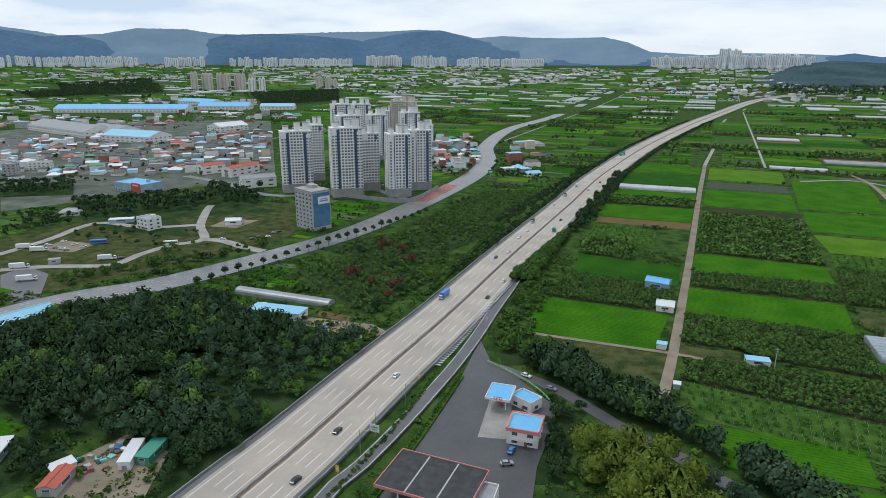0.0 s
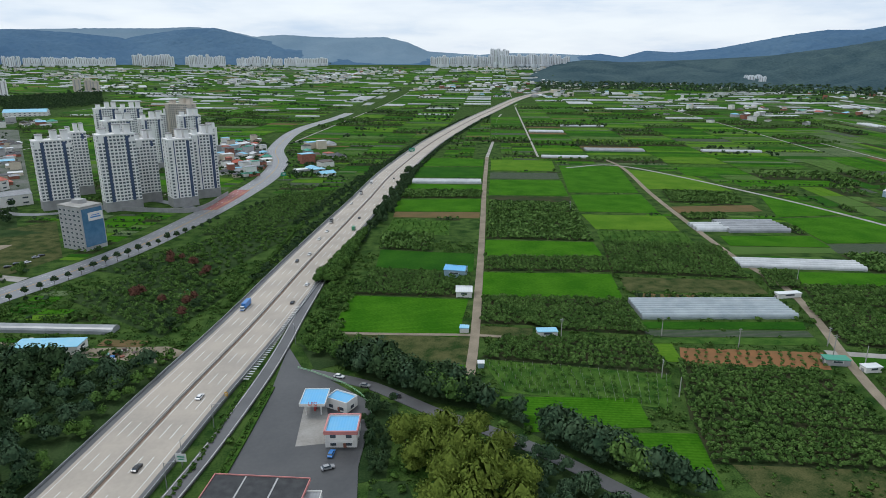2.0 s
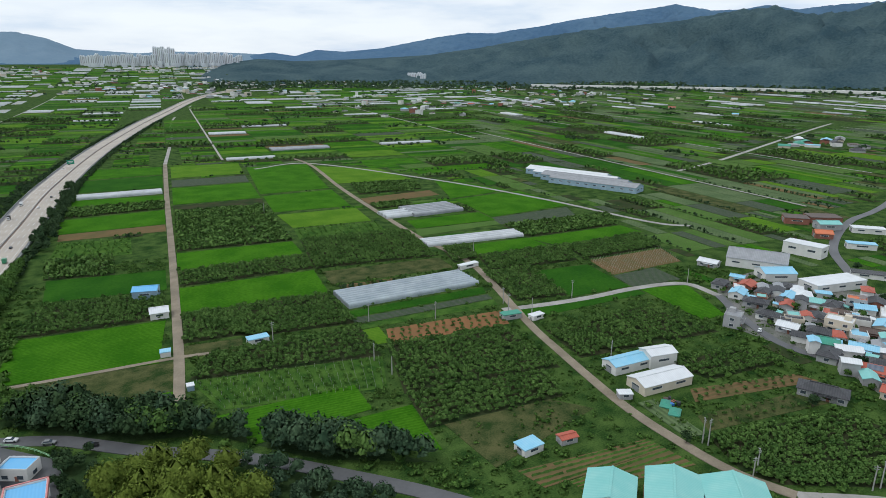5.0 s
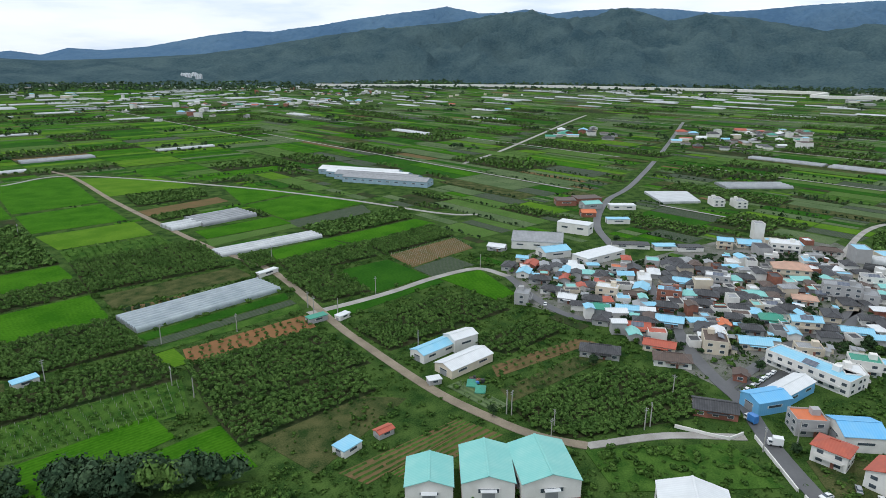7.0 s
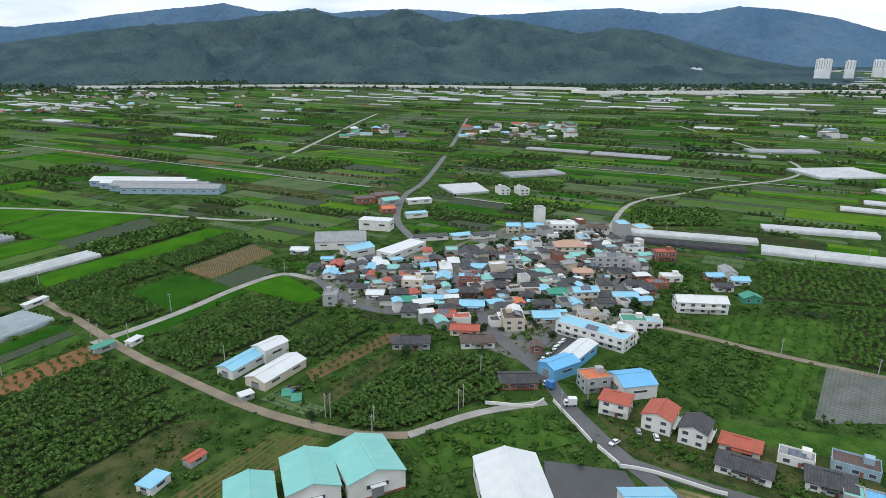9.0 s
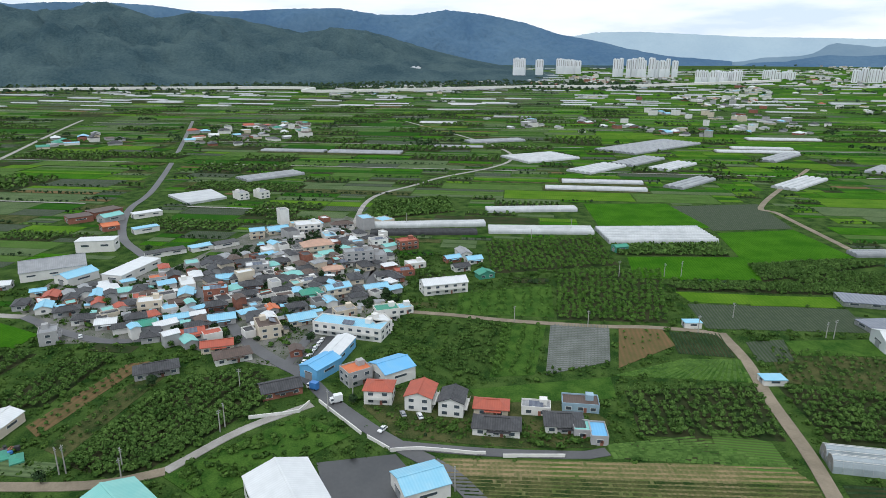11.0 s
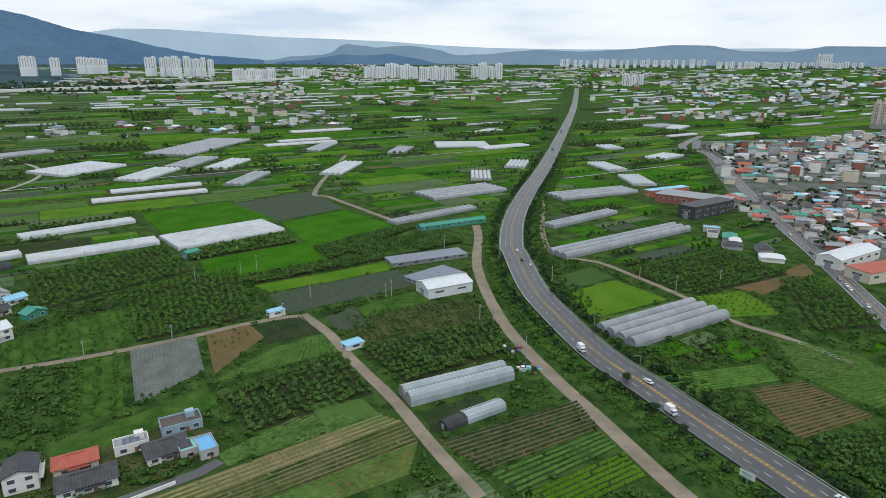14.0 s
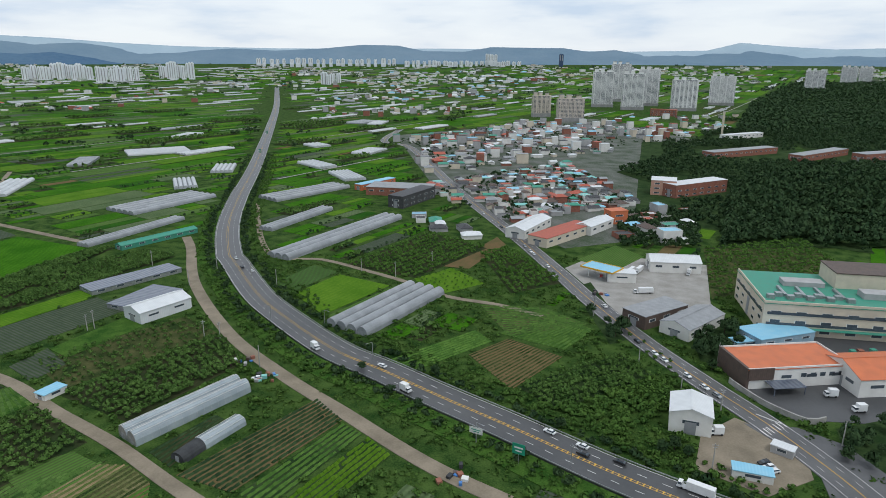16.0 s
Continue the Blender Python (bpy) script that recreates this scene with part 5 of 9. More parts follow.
road("plain_lane", [(735.3, 391.9), (855.4, 399.6), (1047.4, 425.0), (1395.1, 473.5), (1658.2, 503.3)], 6, LANE_CONC, 0.18, "pale concrete lane across the plain")
road("plain_lane_east", [(361.9, -373.2), (478.4, -402.2), (518.1, -415.4), (687.7, -608.7)], 5, DIRT, 0.18, "field lane")

# ---- fields by the expressway ----
P = ((RICE, "bright green rice paddy"), (RICE2, "pale green rice paddy"), (RICE3, "deep green rice paddy"))
field(RICE, (31.5, 346.5), (95.8, 324.5), (76.6, 276.9), (17.4, 299.1))
field(WEEDS, (22.0, 294.0), (82.8, 274.4), (73.2, 246.5), (39.7, 259.8), "weedy brown crop strip")
field(RICE, (38.5, 259.8), (73.2, 246.5), (69.6, 235.2), (47.2, 240.3))
orchard((49.5, 387.6), (109.1, 366.4), (96.6, 327.0), (33.5, 348.2))
field(RICE3, (62.3, 433.9), (124.6, 409.2), (112.3, 370.8), (53.3, 395.1))
orchard((70.8, 478.5), (108.1, 462.9), (97.4, 420.3), (61.4, 437.3))
wild((106.1, 446.9), (134.4, 435.7), (125.3, 407.4), (99.1, 419.4), 0.14, BUSH, SHRUB, "thick green vegetable patch", size=(0.5, 0.8))
orchard((86.5, 523.6), (131.7, 504.6), (119.5, 460.6), (71.9, 478.0), 4.5, 5, LEAF2, MEADOW, (0.5, 0.7))
field(RICE, (104.8, 599.4), (183.6, 584.4), (166.6, 532.1), (92.6, 551.0))
field(SOIL, (92.2, 548.9), (165.9, 530.0), (158.8, 508.1), (87.6, 529.3), "ploughed brown earth strip")
orchard((119.4, 641.0), (195.6, 621.3), (185.3, 589.4), (107.1, 606.3))
field(RICE, (130.4, 681.2), (205.1, 650.4), (196.5, 624.1), (121.5, 646.1))
greenhouse((134.1, 679.3), (207.6, 660.0), 16, 4, 3.2, label="long white plastic greenhouses beside the track")
field(RICE3, (160.9, 786.0), (243.4, 768.2), (218.8, 692.4), (144.3, 718.3))
field(RICE, (186.9, 864.3), (263.9, 831.3), (246.1, 776.6), (163.9, 793.8))
field(RICE2, (273.4, 826.6), (350.5, 799.5), (321.8, 719.1), (245.4, 743.5))
field(MULCH, (240.1, 728.0), (317.3, 707.3), (303.0, 666.2), (226.7, 688.4), "dark plastic-mulched strip")
field(RICE, (224.5, 681.7), (301.1, 659.0), (273.6, 578.5), (197.3, 601.4))
field(UNDER, (195.6, 596.2), (272.2, 572.8), (263.6, 549.6), (188.8, 576.1), "dark ploughed strip")
orchard((187.3, 568.4), (261.6, 541.9), (250.0, 509.6), (176.6, 536.9))
orchard((174.7, 532.9), (248.0, 505.5), (221.5, 419.2), (145.1, 445.7))
field(RICE, (143.2, 441.4), (219.2, 416.7), (209.5, 382.6), (129.5, 400.9))
orchard((129.0, 398.2), (208.2, 378.5), (198.2, 350.1), (120.1, 371.8))
field(RICE, (118.7, 368.8), (196.4, 346.9), (181.9, 304.8), (105.1, 328.7))
orchard((104.5, 325.9), (181.0, 303.1), (169.1, 257.0), (118.6, 276.5))
orchard((104.5, 325.9), (133.7, 310.9), (119.9, 280.7), (92.4, 290.1))
field(WEEDS, (91.4, 287.3), (116.1, 277.8), (110.7, 265.1), (86.8, 273.7), "bare trampled yard beside a hut")
orchard((97.9, 270.2), (166.4, 250.1), (156.2, 217.8), (80.3, 252.0))
orchard((80.4, 250.7), (155.6, 216.9), (140.0, 192.2), (81.3, 220.0), 4.0, 5.0, LEAF2, MEADOW, (0.55, 0.8), label="young orchard with white support posts")
field(RICE, (77.8, 217.2), (130.8, 202.9), (125.8, 182.5), (80.7, 189.9))
field(RICE, (108.9, 183.1), (139.0, 174.8), (128.0, 144.3), (109.7, 158.9))
orchard((164.1, 224.5), (221.2, 204.2), (208.7, 156.5), (142.1, 183.4))
orchard((142.3, 181.8), (199.2, 158.8), (189.7, 139.7), (133.2, 157.7))
field(RICE, (343.0, 758.9), (413.8, 734.1), (350.5, 576.8), (281.2, 594.5))
field(RICE, (278.2, 582.7), (347.8, 567.7), (320.2, 489.8), (253.9, 512.8))
field(RICE2, (250.6, 501.6), (318.7, 479.8), (301.4, 430.9), (239.3, 451.8))
orchard((237.9, 448.3), (301.5, 424.3), (289.6, 391.9), (226.6, 418.5), 5, 5, LEAF2, MEADOW, (0.5, 0.8))
orchard((225.4, 415.4), (303.4, 384.8), (275.1, 318.9), (198.3, 348.7))
field(WEEDS, (198.7, 340.4), (275.4, 314.5), (268.2, 291.8), (190.1, 315.2), "brown weedy strip")
field(RICE3, (173.9, 272.9), (255.9, 252.9), (250.0, 244.0), (170.6, 264.8))
field(MULCH, (170.0, 263.3), (249.3, 242.4), (246.6, 235.4), (167.1, 255.5), "black-mulched vegetable rows")
field(MEADOW, (166.8, 254.0), (245.9, 233.9), (241.7, 226.3), (165.3, 248.4), "green grass strip")
orchard((175.4, 240.7), (237.1, 220.1), (227.3, 204.7), (166.0, 224.9), 4.6, 4.2, LEAF, REDSOIL, (0.6, 0.85), label="young orchard on orange bare earth")
field(RICE2, (165.6, 247.4), (174.2, 245.3), (167.9, 226.7), (158.6, 230.1))
field(RICE2, (413.7, 712.9), (465.0, 647.2), (449.5, 560.2), (365.7, 594.9))
orchard((379.9, 580.2), (445.8, 550.6), (421.2, 510.2), (355.8, 527.2))
field(SOIL, (345.2, 511.2), (423.3, 499.4), (416.0, 475.2), (337.1, 486.6), "brown ploughed strip")
orchard((335.3, 482.1), (374.4, 473.2), (363.3, 457.1), (331.5, 463.0))
greenhouse((337.1, 417.1), (385.1, 406.4), 34, 6, 3.2, FILM_D, "grey tunnel greenhouses side by side")
greenhouse((314.5, 426.4), (339.6, 420.4), 22, 3, 3.2, FILM, "pale tunnel greenhouses")
field(RICE, (411.8, 448.6), (491.6, 436.8), (476.6, 359.7), (387.8, 373.8))
field(RICE, (465.4, 540.7), (481.6, 496.5), (485.8, 445.8), (412.8, 453.7))
field(MULCH, (383.8, 371.6), (467.4, 355.2), (448.1, 330.5), (374.6, 350.3), "dark mulched field")
field(RICE, (323.4, 411.0), (391.5, 393.9), (382.5, 364.1), (313.3, 385.5))
field(CROP, (310.4, 383.2), (380.3, 363.1), (375.1, 351.9), (299.9, 366.4), "striped vegetable field")
greenhouse((285.6, 338.8), (360.7, 313.0), 18, 4, 2.6, FILM, "low grey plastic greenhouses")
field(RICE, (315.0, 322.2), (359.8, 308.6), (355.3, 283.4), (299.7, 302.0))
field(RICE, (358.7, 307.6), (447.0, 284.0), (442.5, 261.4), (361.2, 279.0))
orchard((373.3, 347.2), (474.4, 315.0), (448.0, 287.0), (361.0, 309.6))
orchard((290.8, 329.9), (311.5, 322.4), (294.5, 296.5), (275.0, 298.5))
orchard((297.2, 297.8), (366.3, 276.3), (342.5, 248.6), (280.8, 270.8))
orchard((364.2, 274.5), (433.5, 259.8), (415.6, 228.8), (347.3, 246.2))
orchard((272.5, 270.4), (306.3, 260.0), (283.3, 210.9), (254.4, 223.2))
field(RICE3, (300.2, 252.7), (339.5, 238.2), (323.4, 195.7), (282.5, 207.8))
field(SOIL, (348.5, 243.1), (410.9, 226.0), (393.6, 201.1), (334.0, 214.7), "brown field with rows of posts")
field(MULCH, (332.6, 213.3), (367.1, 206.0), (359.0, 181.9), (324.0, 193.5), "grey-green vegetable field")
field(RICE3, (243.6, 216.8), (321.6, 189.4), (319.7, 182.5), (236.8, 202.8))
field(RICE, (324.2, 189.8), (351.6, 174.0), (322.8, 136.8), (307.5, 141.2))
orchard((235.0, 187.0), (302.5, 171.3), (299.1, 128.7), (222.8, 156.2))
orchard((246.8, 127.3), (285.6, 114.7), (290.4, 92.2), (247.4, 107.0))
orchard((233.2, 108.9), (280.0, 85.7), (281.0, 76.2), (224.9, 102.2), 4.2, 5.2, LEAF, SOIL, (0.5, 0.8), label="young orchard rows on brown earth")
orchard((215.8, 96.6), (273.0, 75.1), (271.2, 63.9), (209.0, 88.5), 4.2, 5.0, LEAF, WEEDS, (0.5, 0.8), label="young orchard rows on brown earth")
orchard((205.0, 86.7), (259.3, 61.9), (261.9, 26.9), (194.1, 69.6))
orchard((194.0, 68.4), (259.9, 26.6), (239.3, 17.2), (197.5, 58.0))
field(MEADOW, (191.7, 53.0), (221.7, 10.1), (203.8, -8.5), (174.8, 37.5), "overgrown green meadow", z=0.27)
wild((191.7, 53.0), (221.7, 10.1), (203.8, -8.5), (174.8, 37.5), 0.09, BUSH, SHRUB, "loose green shrubs in a meadow", size=(0.4, 1.2))
field(WEEDS, (140.0, 161.1), (182.7, 142.5), (190.7, 126.0), (134.6, 124.8), "weedy vegetable garden", z=0.1)
wild((140.0, 161.1), (182.7, 142.5), (190.7, 126.0), (134.6, 124.8), 0.035, BUSH, SHRUB, "weeds and low garden shrubs", size=(0.3, 0.8))
wild((166.0, 135.2), (201.1, 121.7), (188.4, 96.7), (157.1, 111.1), 0.05, BUSH, SHRUB, "weeds and low garden shrubs", size=(0.4, 1.0))
ridges((138.8, 118.8), (187.3, 100.9), (187.1, 93.6), (138.8, 107.3), 1.9, 1.1, 0.6, SHRUB, "rows of leafy green vegetables", SOIL)
ridges((147.2, 104.3), (187.1, 93.6), (186.2, 81.7), (147.0, 97.6), 1.9, 1.1, 0.6, LEAF2, "rows of leafy green vegetables", SOIL)

# ---- fields beyond the village ----
orchard((338.7, -79.0), (342.2, -136.9), (294.2, -120.8), (308.8, -70.9), 4.8, 5.0, LEAF2, MEADOW, (0.55, 0.8))
orchard((364.9, -149.3), (354.1, -216.4), (275.7, -175.5), (291.1, -120.6), 3.6, 4.2, LEAF2)
orchard((439.8, -122.9), (439.0, -210.2), (370.3, -194.9), (369.6, -107.5), 3.8, 4.4, LEAF2)
wild((302.0, -65.5), (292.5, -90.3), (239.1, -65.7), (247.0, -52.4), 0.12, BUSH, LEAF, "dense green saplings", size=(0.7, 1.2))
wild((312.5, -35.6), (302.0, -65.5), (247.0, -52.4), (254.0, -31.0), 0.16, BUSH, SHRUB, "overgrown green plot", size=(0.4, 0.9))
orchard((289.2, -91.7), (289.2, -91.7), (236.7, -70.0), (238.2, -73.0), 3, 6, LEAF2)
orchard((285.2, -112.5), (235.0, -88.7), (236.9, -69.1), (289.3, -91.4), 2.4, 6.5, LEAF2, MEADOW, (0.55, 0.85), label="tall vine rows with grass between")
ridges((278.2, -144.0), (240.7, -126.6), (234.1, -93.5), (286.1, -115.3), 1.7, 1.0, 0.3, MULCH2, "rows under grey plastic mulch", MULCH2)
field(SOIL, (277.3, -148.8), (269.8, -168.3), (250.2, -164.4), (233.8, -127.3), "bare brown garden plot")
orchard((273.8, -148.0), (268.1, -165.8), (253.3, -161.8), (239.7, -131.6), 5, 6, LEAF2, SOIL, (0.3, 0.6), miss=0.4, label="sparse young trees on brown earth")
ridges((257.7, -193.6), (232.7, -184.4), (242.1, -161.1), (265.2, -169.7), 1.6, 1.1, 0.5, LEAFD, "rows of dark green leaves", UNDER)
ridges((228.0, -121.8), (236.3, -160.4), (230.2, -185.5), (210.3, -177.3), 2.2, 1.5, 0.4, SHRUB, "low green crop rows", MEADOW)
field(MEADOW, (228.1, -58.0), (226.8, -119.9), (209.4, -114.5), (216.3, -59.7), "bright grass plot")
wild((238.9, -93.7), (240.2, -129.1), (227.3, -125.4), (230.5, -90.7), 0.06, BUSH, SHRUB, "shrub belt", size=(0.5, 0.9))
orchard((214.8, -120.4), (208.1, -175.7), (169.7, -160.1), (183.2, -111.0), 3.4, 4.0)
ridges((180.3, -96.5), (179.8, -128.1), (155.2, -152.6), (172.5, -94.8), 1.7, 1.2, 0.5, LEAF, "rows of dark green vegetables", UNDER)
ridges((184.4, -37.0), (157.0, -150.0), (146.5, -152.5), (175.0, -36.5), 2.1, 1.3, 0.22, STRAW, "dry straw-coloured rows of a harvested field", FALLOW)
ridges((175.0, -36.5), (146.5, -152.5), (133.0, -146.0), (163.0, -41.0), 2.3, 1.6, 0.3, WEEDS, "weedy rows of a fallow field", FALLOW)
ridges((152.0, -78.0), (133.0, -146.0), (123.0, -130.0), (143.0, -74.0), 1.9, 1.4, 0.6, LEAF2, "bright green vegetable rows", SOIL)
ridges((163.0, -41.0), (152.0, -78.0), (143.0, -74.0), (155.0, -45.0), 2.2, 1.5, 0.3, WEEDS, "weedy rows of a fallow field", FALLOW)
field(RICE2, (317.1, -204.3), (291.2, -283.2), (276.3, -278.0), (300.4, -203.8), "bright lime green field")
field(MULCH, (298.4, -200.5), (273.8, -282.1), (244.4, -268.0), (265.3, -190.8), "dark rows under plastic mulch")
orchard((330.6, -206.8), (302.5, -324.6), (286.0, -319.2), (318.5, -207.0))
field(RICE, (386.8, -209.4), (369.2, -293.3), (325.0, -267.8), (345.1, -192.7))
field(RICE, (431.9, -308.6), (428.0, -375.1), (354.4, -362.5), (354.0, -278.7))
field(MULCH, (526.1, -321.5), (519.1, -410.1), (432.9, -378.1), (438.7, -310.1), "dark mulched field")
field(RICE, (552.3, -248.8), (537.6, -325.9), (447.1, -313.6), (469.4, -226.6))
greenhouse((419.5, -211.6), (405.4, -292.6), 42, 9, 3.4, FILM, "pale plastic greenhouse bays")
greenhouse((464.2, -131.8), (445.4, -211.7), 18, 4, 3.4, FILM, "long white greenhouse bays")
greenhouse((533.3, -149.4), (522.4, -230.4), 14, 3, 3.4, FILM, "white greenhouse")
greenhouse((497.0, -44.6), (486.9, -135.7), 12, 3, 3.4, FILM, "white greenhouse")
greenhouse((475.1, -40.3), (462.6, -122.3), 12, 3, 3.2, FILM_B, "black-covered greenhouses")
orchard((413.6, -210.6), (403.0, -289.1), (373.2, -279.5), (391.9, -204.4))
field(MULCH, (247.0, -200.0), (245.8, -219.5), (224.5, -208.3), (226.7, -191.5), "grey mulched plot")
field(MEADOW, (244.5, -219.2), (236.5, -266.7), (220.3, -253.0), (229.3, -213.5), "bright green grass")
orchard((351.9, -277.2), (350.1, -344.1), (336.3, -369.9), (322.0, -267.1))
orchard((591.9, -53.8), (604.3, -127.4), (543.0, -122.3), (525.3, -47.3))

# ---- fields inside the bend ----
orchard((344.8, -284.2), (309.6, -366.5), (279.9, -360.4), (297.1, -289.6))
orchard((205.7, -184.9), (176.9, -254.0), (149.2, -229.5), (165.2, -174.7), 3.2, 3.8)
orchard((240.8, -207.0), (207.3, -270.0), (179.0, -254.9), (208.2, -189.0), 3.6, 4.2, LEAF, WEEDS, (0.5, 0.9))
ridges((127.4, -151.6), (104.1, -207.9), (88.1, -195.7), (105.3, -148.5), 2.3, 1.2, 0.8, LEAFD, "rows of dark green vines", SOIL)
ridges((103.0, -148.0), (87.4, -193.9), (77.5, -188.7), (90.3, -146.1), 2.2, 1.4, 0.8, LEAF2, "green vegetable rows", WOODFLOOR)
ridges((88.6, -146.5), (74.9, -187.5), (63.4, -178.9), (74.2, -147.6), 2.4, 1.5, 1.1, RICE2, "green corn rows", WOODFLOOR)
ridges((145.1, -160.6), (136.6, -187.3), (130.2, -184.9), (132.2, -154.7), 1.9, 1.2, 0.5, LEAFD, "dark vegetable rows", UNDER)
field(CROP, (183.3, -137.8), (170.0, -154.2), (151.7, -149.1), (161.1, -129.3), "dark green crop rows")
field(MULCH, (282.7, -228.0), (262.6, -281.3), (237.7, -297.2), (260.7, -213.8), "dark mulched field")
field(RICE2, (302.0, -245.4), (291.7, -288.0), (277.2, -285.0), (288.9, -233.5), "lime green strip")
field(RICE2, (168.2, -315.3), (156.6, -354.1), (118.8, -342.2), (138.2, -289.6))
field(CROPX, (187.9, -330.5), (179.8, -367.1), (159.4, -358.0), (170.7, -316.6), "striped green vegetable plots")
field(CROP, (136.0, -287.0), (116.5, -340.8), (109.8, -338.5), (129.9, -285.4), "striped green vegetable plots")
orchard((160.3, -372.2), (128.3, -466.9), (76.5, -435.1), (108.1, -360.0), 3.8, 4.6, LEAF2)
field(SOIL, (96.6, -386.5), (74.5, -467.3), (65.1, -448.8), (79.5, -386.1), "bare orange-brown plot")
orchard((108.5, -357.7), (90.7, -385.6), (64.3, -360.6), (87.0, -334.6), 4.6, 4.6, LEAF2, RICE2, (0.4, 0.6), label="bright young trees on green grass")
orchard((78.6, -420.1), (61.6, -439.1), (17.2, -375.1), (46.1, -347.2), 3.6, 4.4, LEAF2)
ridges((88.9, -246.3), (56.4, -290.3), (45.8, -279.2), (71.9, -242.2), 2.0, 1.4, 0.5, LEAF2, "green and yellow vegetable rows", MEADOW)
ridges((44.8, -289.7), (16.5, -319.6), (-1.4, -305.3), (10.9, -278.5), 2.0, 1.4, 0.5, SHRUB, "green vegetable rows", MEADOW)
ridges((53.5, -262.6), (38.4, -284.4), (11.7, -271.0), (29.8, -235.1), 2.0, 1.2, 0.3, WEEDS, "brown and green rows of a weedy plot", SOIL)
ridges((60.2, -325.1), (26.4, -329.5), (1.6, -311.9), (38.9, -287.7), 2.2, 1.5, 0.5, SHRUB, "green vegetable rows", WEEDS)
orchard((28.0, -238.0), (-14.0, -280.0), (-28.0, -262.0), (10.0, -224.0), 2.6, 3.1, LEAF, WOODFLOOR, (0.8, 1.2), label="dense old orchard inside the road fork")
wild((10.0, -224.0), (-28.0, -262.0), (-45.2, -249.7), (-12.0, -211.0), 0.20, BUSH, SHRUB, "bright green thicket inside the road fork", size=(0.9, 1.6))
wild((-4.5, -282.5), (-20.5, -306.7), (-38.8, -273.6), (-26.0, -259.5), 0.04, BUSH, SHRUB, "loose shrubs", size=(0.5, 1.1))
wild((40.0, -232.4), (29.8, -235.1), (-11.7, -211.6), (-1.9, -203.6), 0.10, BUSH, SHRUB, "shrubs on the road bank", size=(0.6, 1.1))
orchard((-74.9, -475.0), (-150.9, -518.5), (-158.5, -443.6), (-65.7, -366.9), 4.0, 7.0, LEAF2, WEEDS)
field(CROP, (12.8, -423.8), (-13.6, -466.4), (-32.3, -442.4), (-13.1, -405.5), "green garden beds")
greenhouse((105.6, -269.1), (83.2, -335.6), 27, 4, 4.5, FILM_D, "grey film greenhouse with four round bays")
greenhouse((200.2, -372.0), (162.4, -504.0), 20, 3, 4.2, FILM_D, "very long grey film greenhouse")
greenhouse((249.0, -438.6), (232.9, -520.6), 13, 3, 3.5, FILM_D, "grey film greenhouse beside the track")
greenhouse((298.2, -537.8), (257.3, -621.2), 30, 4, 3.5, FILM_D, "wide grey film greenhouse")
greenhouse((150.8, -162.0), (132.3, -206.6), 12, 2, 5.2, FILM_C, "large clear greenhouse with steel hoops", ribs=True)
greenhouse((128.5, -157.5), (126.5, -166.7), 6.5, 1, 3.4, FILM_B, "black net tunnel by the field")
greenhouse((126.3, -166.8), (121.1, -184.2), 6.5, 1, 3.4, FILM_C, "clear plastic tunnel with hoops", ribs=True)
greenhouse((391.5, -457.0), (366.3, -543.1), 40, 5, 3.4, FILM_D, "wide grey greenhouse bays")
greenhouse((354.5, -364.4), (339.0, -454.8), 12, 3, 3.0, FILM_D, "low grey greenhouse")
greenhouse((642.3, -754.7), (583.8, -813.8), 55, 8, 3.4, FILM_W, "white greenhouse bays")
greenhouse((453.3, -663.7), (430.1, -675.3), 55, 5, 3.4, FILM_W, "white greenhouse bays", along=False)
greenhouse((431.0, -565.8), (412.3, -580.3), 55, 5, 3.4, FILM_W, "white greenhouse bays", along=False)
greenhouse((339.8, -723.7), (324.6, -744.3), 60, 5, 3.4, FILM_W, "white greenhouse bays", along=False)
greenhouse((277.4, -654.2), (258.3, -671.1), 60, 6, 3.4, FILM_W, "white greenhouse bays", along=False)
greenhouse((430.7, -906.7), (414.1, -929.3), 40, 4, 3.4, FILM_W, "white greenhouse bays", along=False)
greenhouse((176.2, 275.4), (256.8, 256.6), 26, 8, 3.0, FILM_C, "wide low greenhouse with clear film bays")

# white support posts among the young trees, and in the bare field
def stakes(a, b, c, d, nu, nv, high, label):
    s = Shape()
    for i in range(nu):
        for j in range(nv):
            x, y = lerp_quad([a, b, c, d], (i + 0.5) / nu, (j + 0.5) / nv)
            s.box(x, y, 0, 0.07, 0.07, high)
    tagged(new("support_stakes", s.mesh("support_stakes", CONC)), label, "posts", kind="stuff")


stakes((80.4, 250.7), (155.6, 216.9), (140.0, 192.2), (81.3, 220.0), 20, 8, 1.9, "white support posts in the young orchard")
stakes((348.5, 243.1), (410.9, 226.0), (393.6, 201.1), (334.0, 214.7), 26, 12, 2.2, "thin posts standing in rows in a bare field")


def junk(at, spread, count, label):
    """Stacked crates, sheets and scrap."""
    t = thing("scrap_pile", *at, 0.3, label, "scrap")
    for k in range(count):
        part("crate", Shape().box(rng.uniform(-spread, spread), rng.uniform(-spread, spread), 0.1, rng.uniform(0.8, 2.6), rng.uniform(0.8, 2.2), rng.uniform(0.4, 1.6), rng.uniform(0, 3)), rng.choice((CAR["blue"], W_GREY, W_BRICK, FILM_B, W_WHITE, R_COL["n"], R_COL["t"])), t)


junk((150.8, -230.3), 4.5, 12, "scrap and crates piled beside the track")
junk((132.0, -217.7), 4.0, 9, "boxes and sheets beside a hut")
junk((40.2, -173.1), 5.0, 8, "tarpaulins and tanks beside the track")
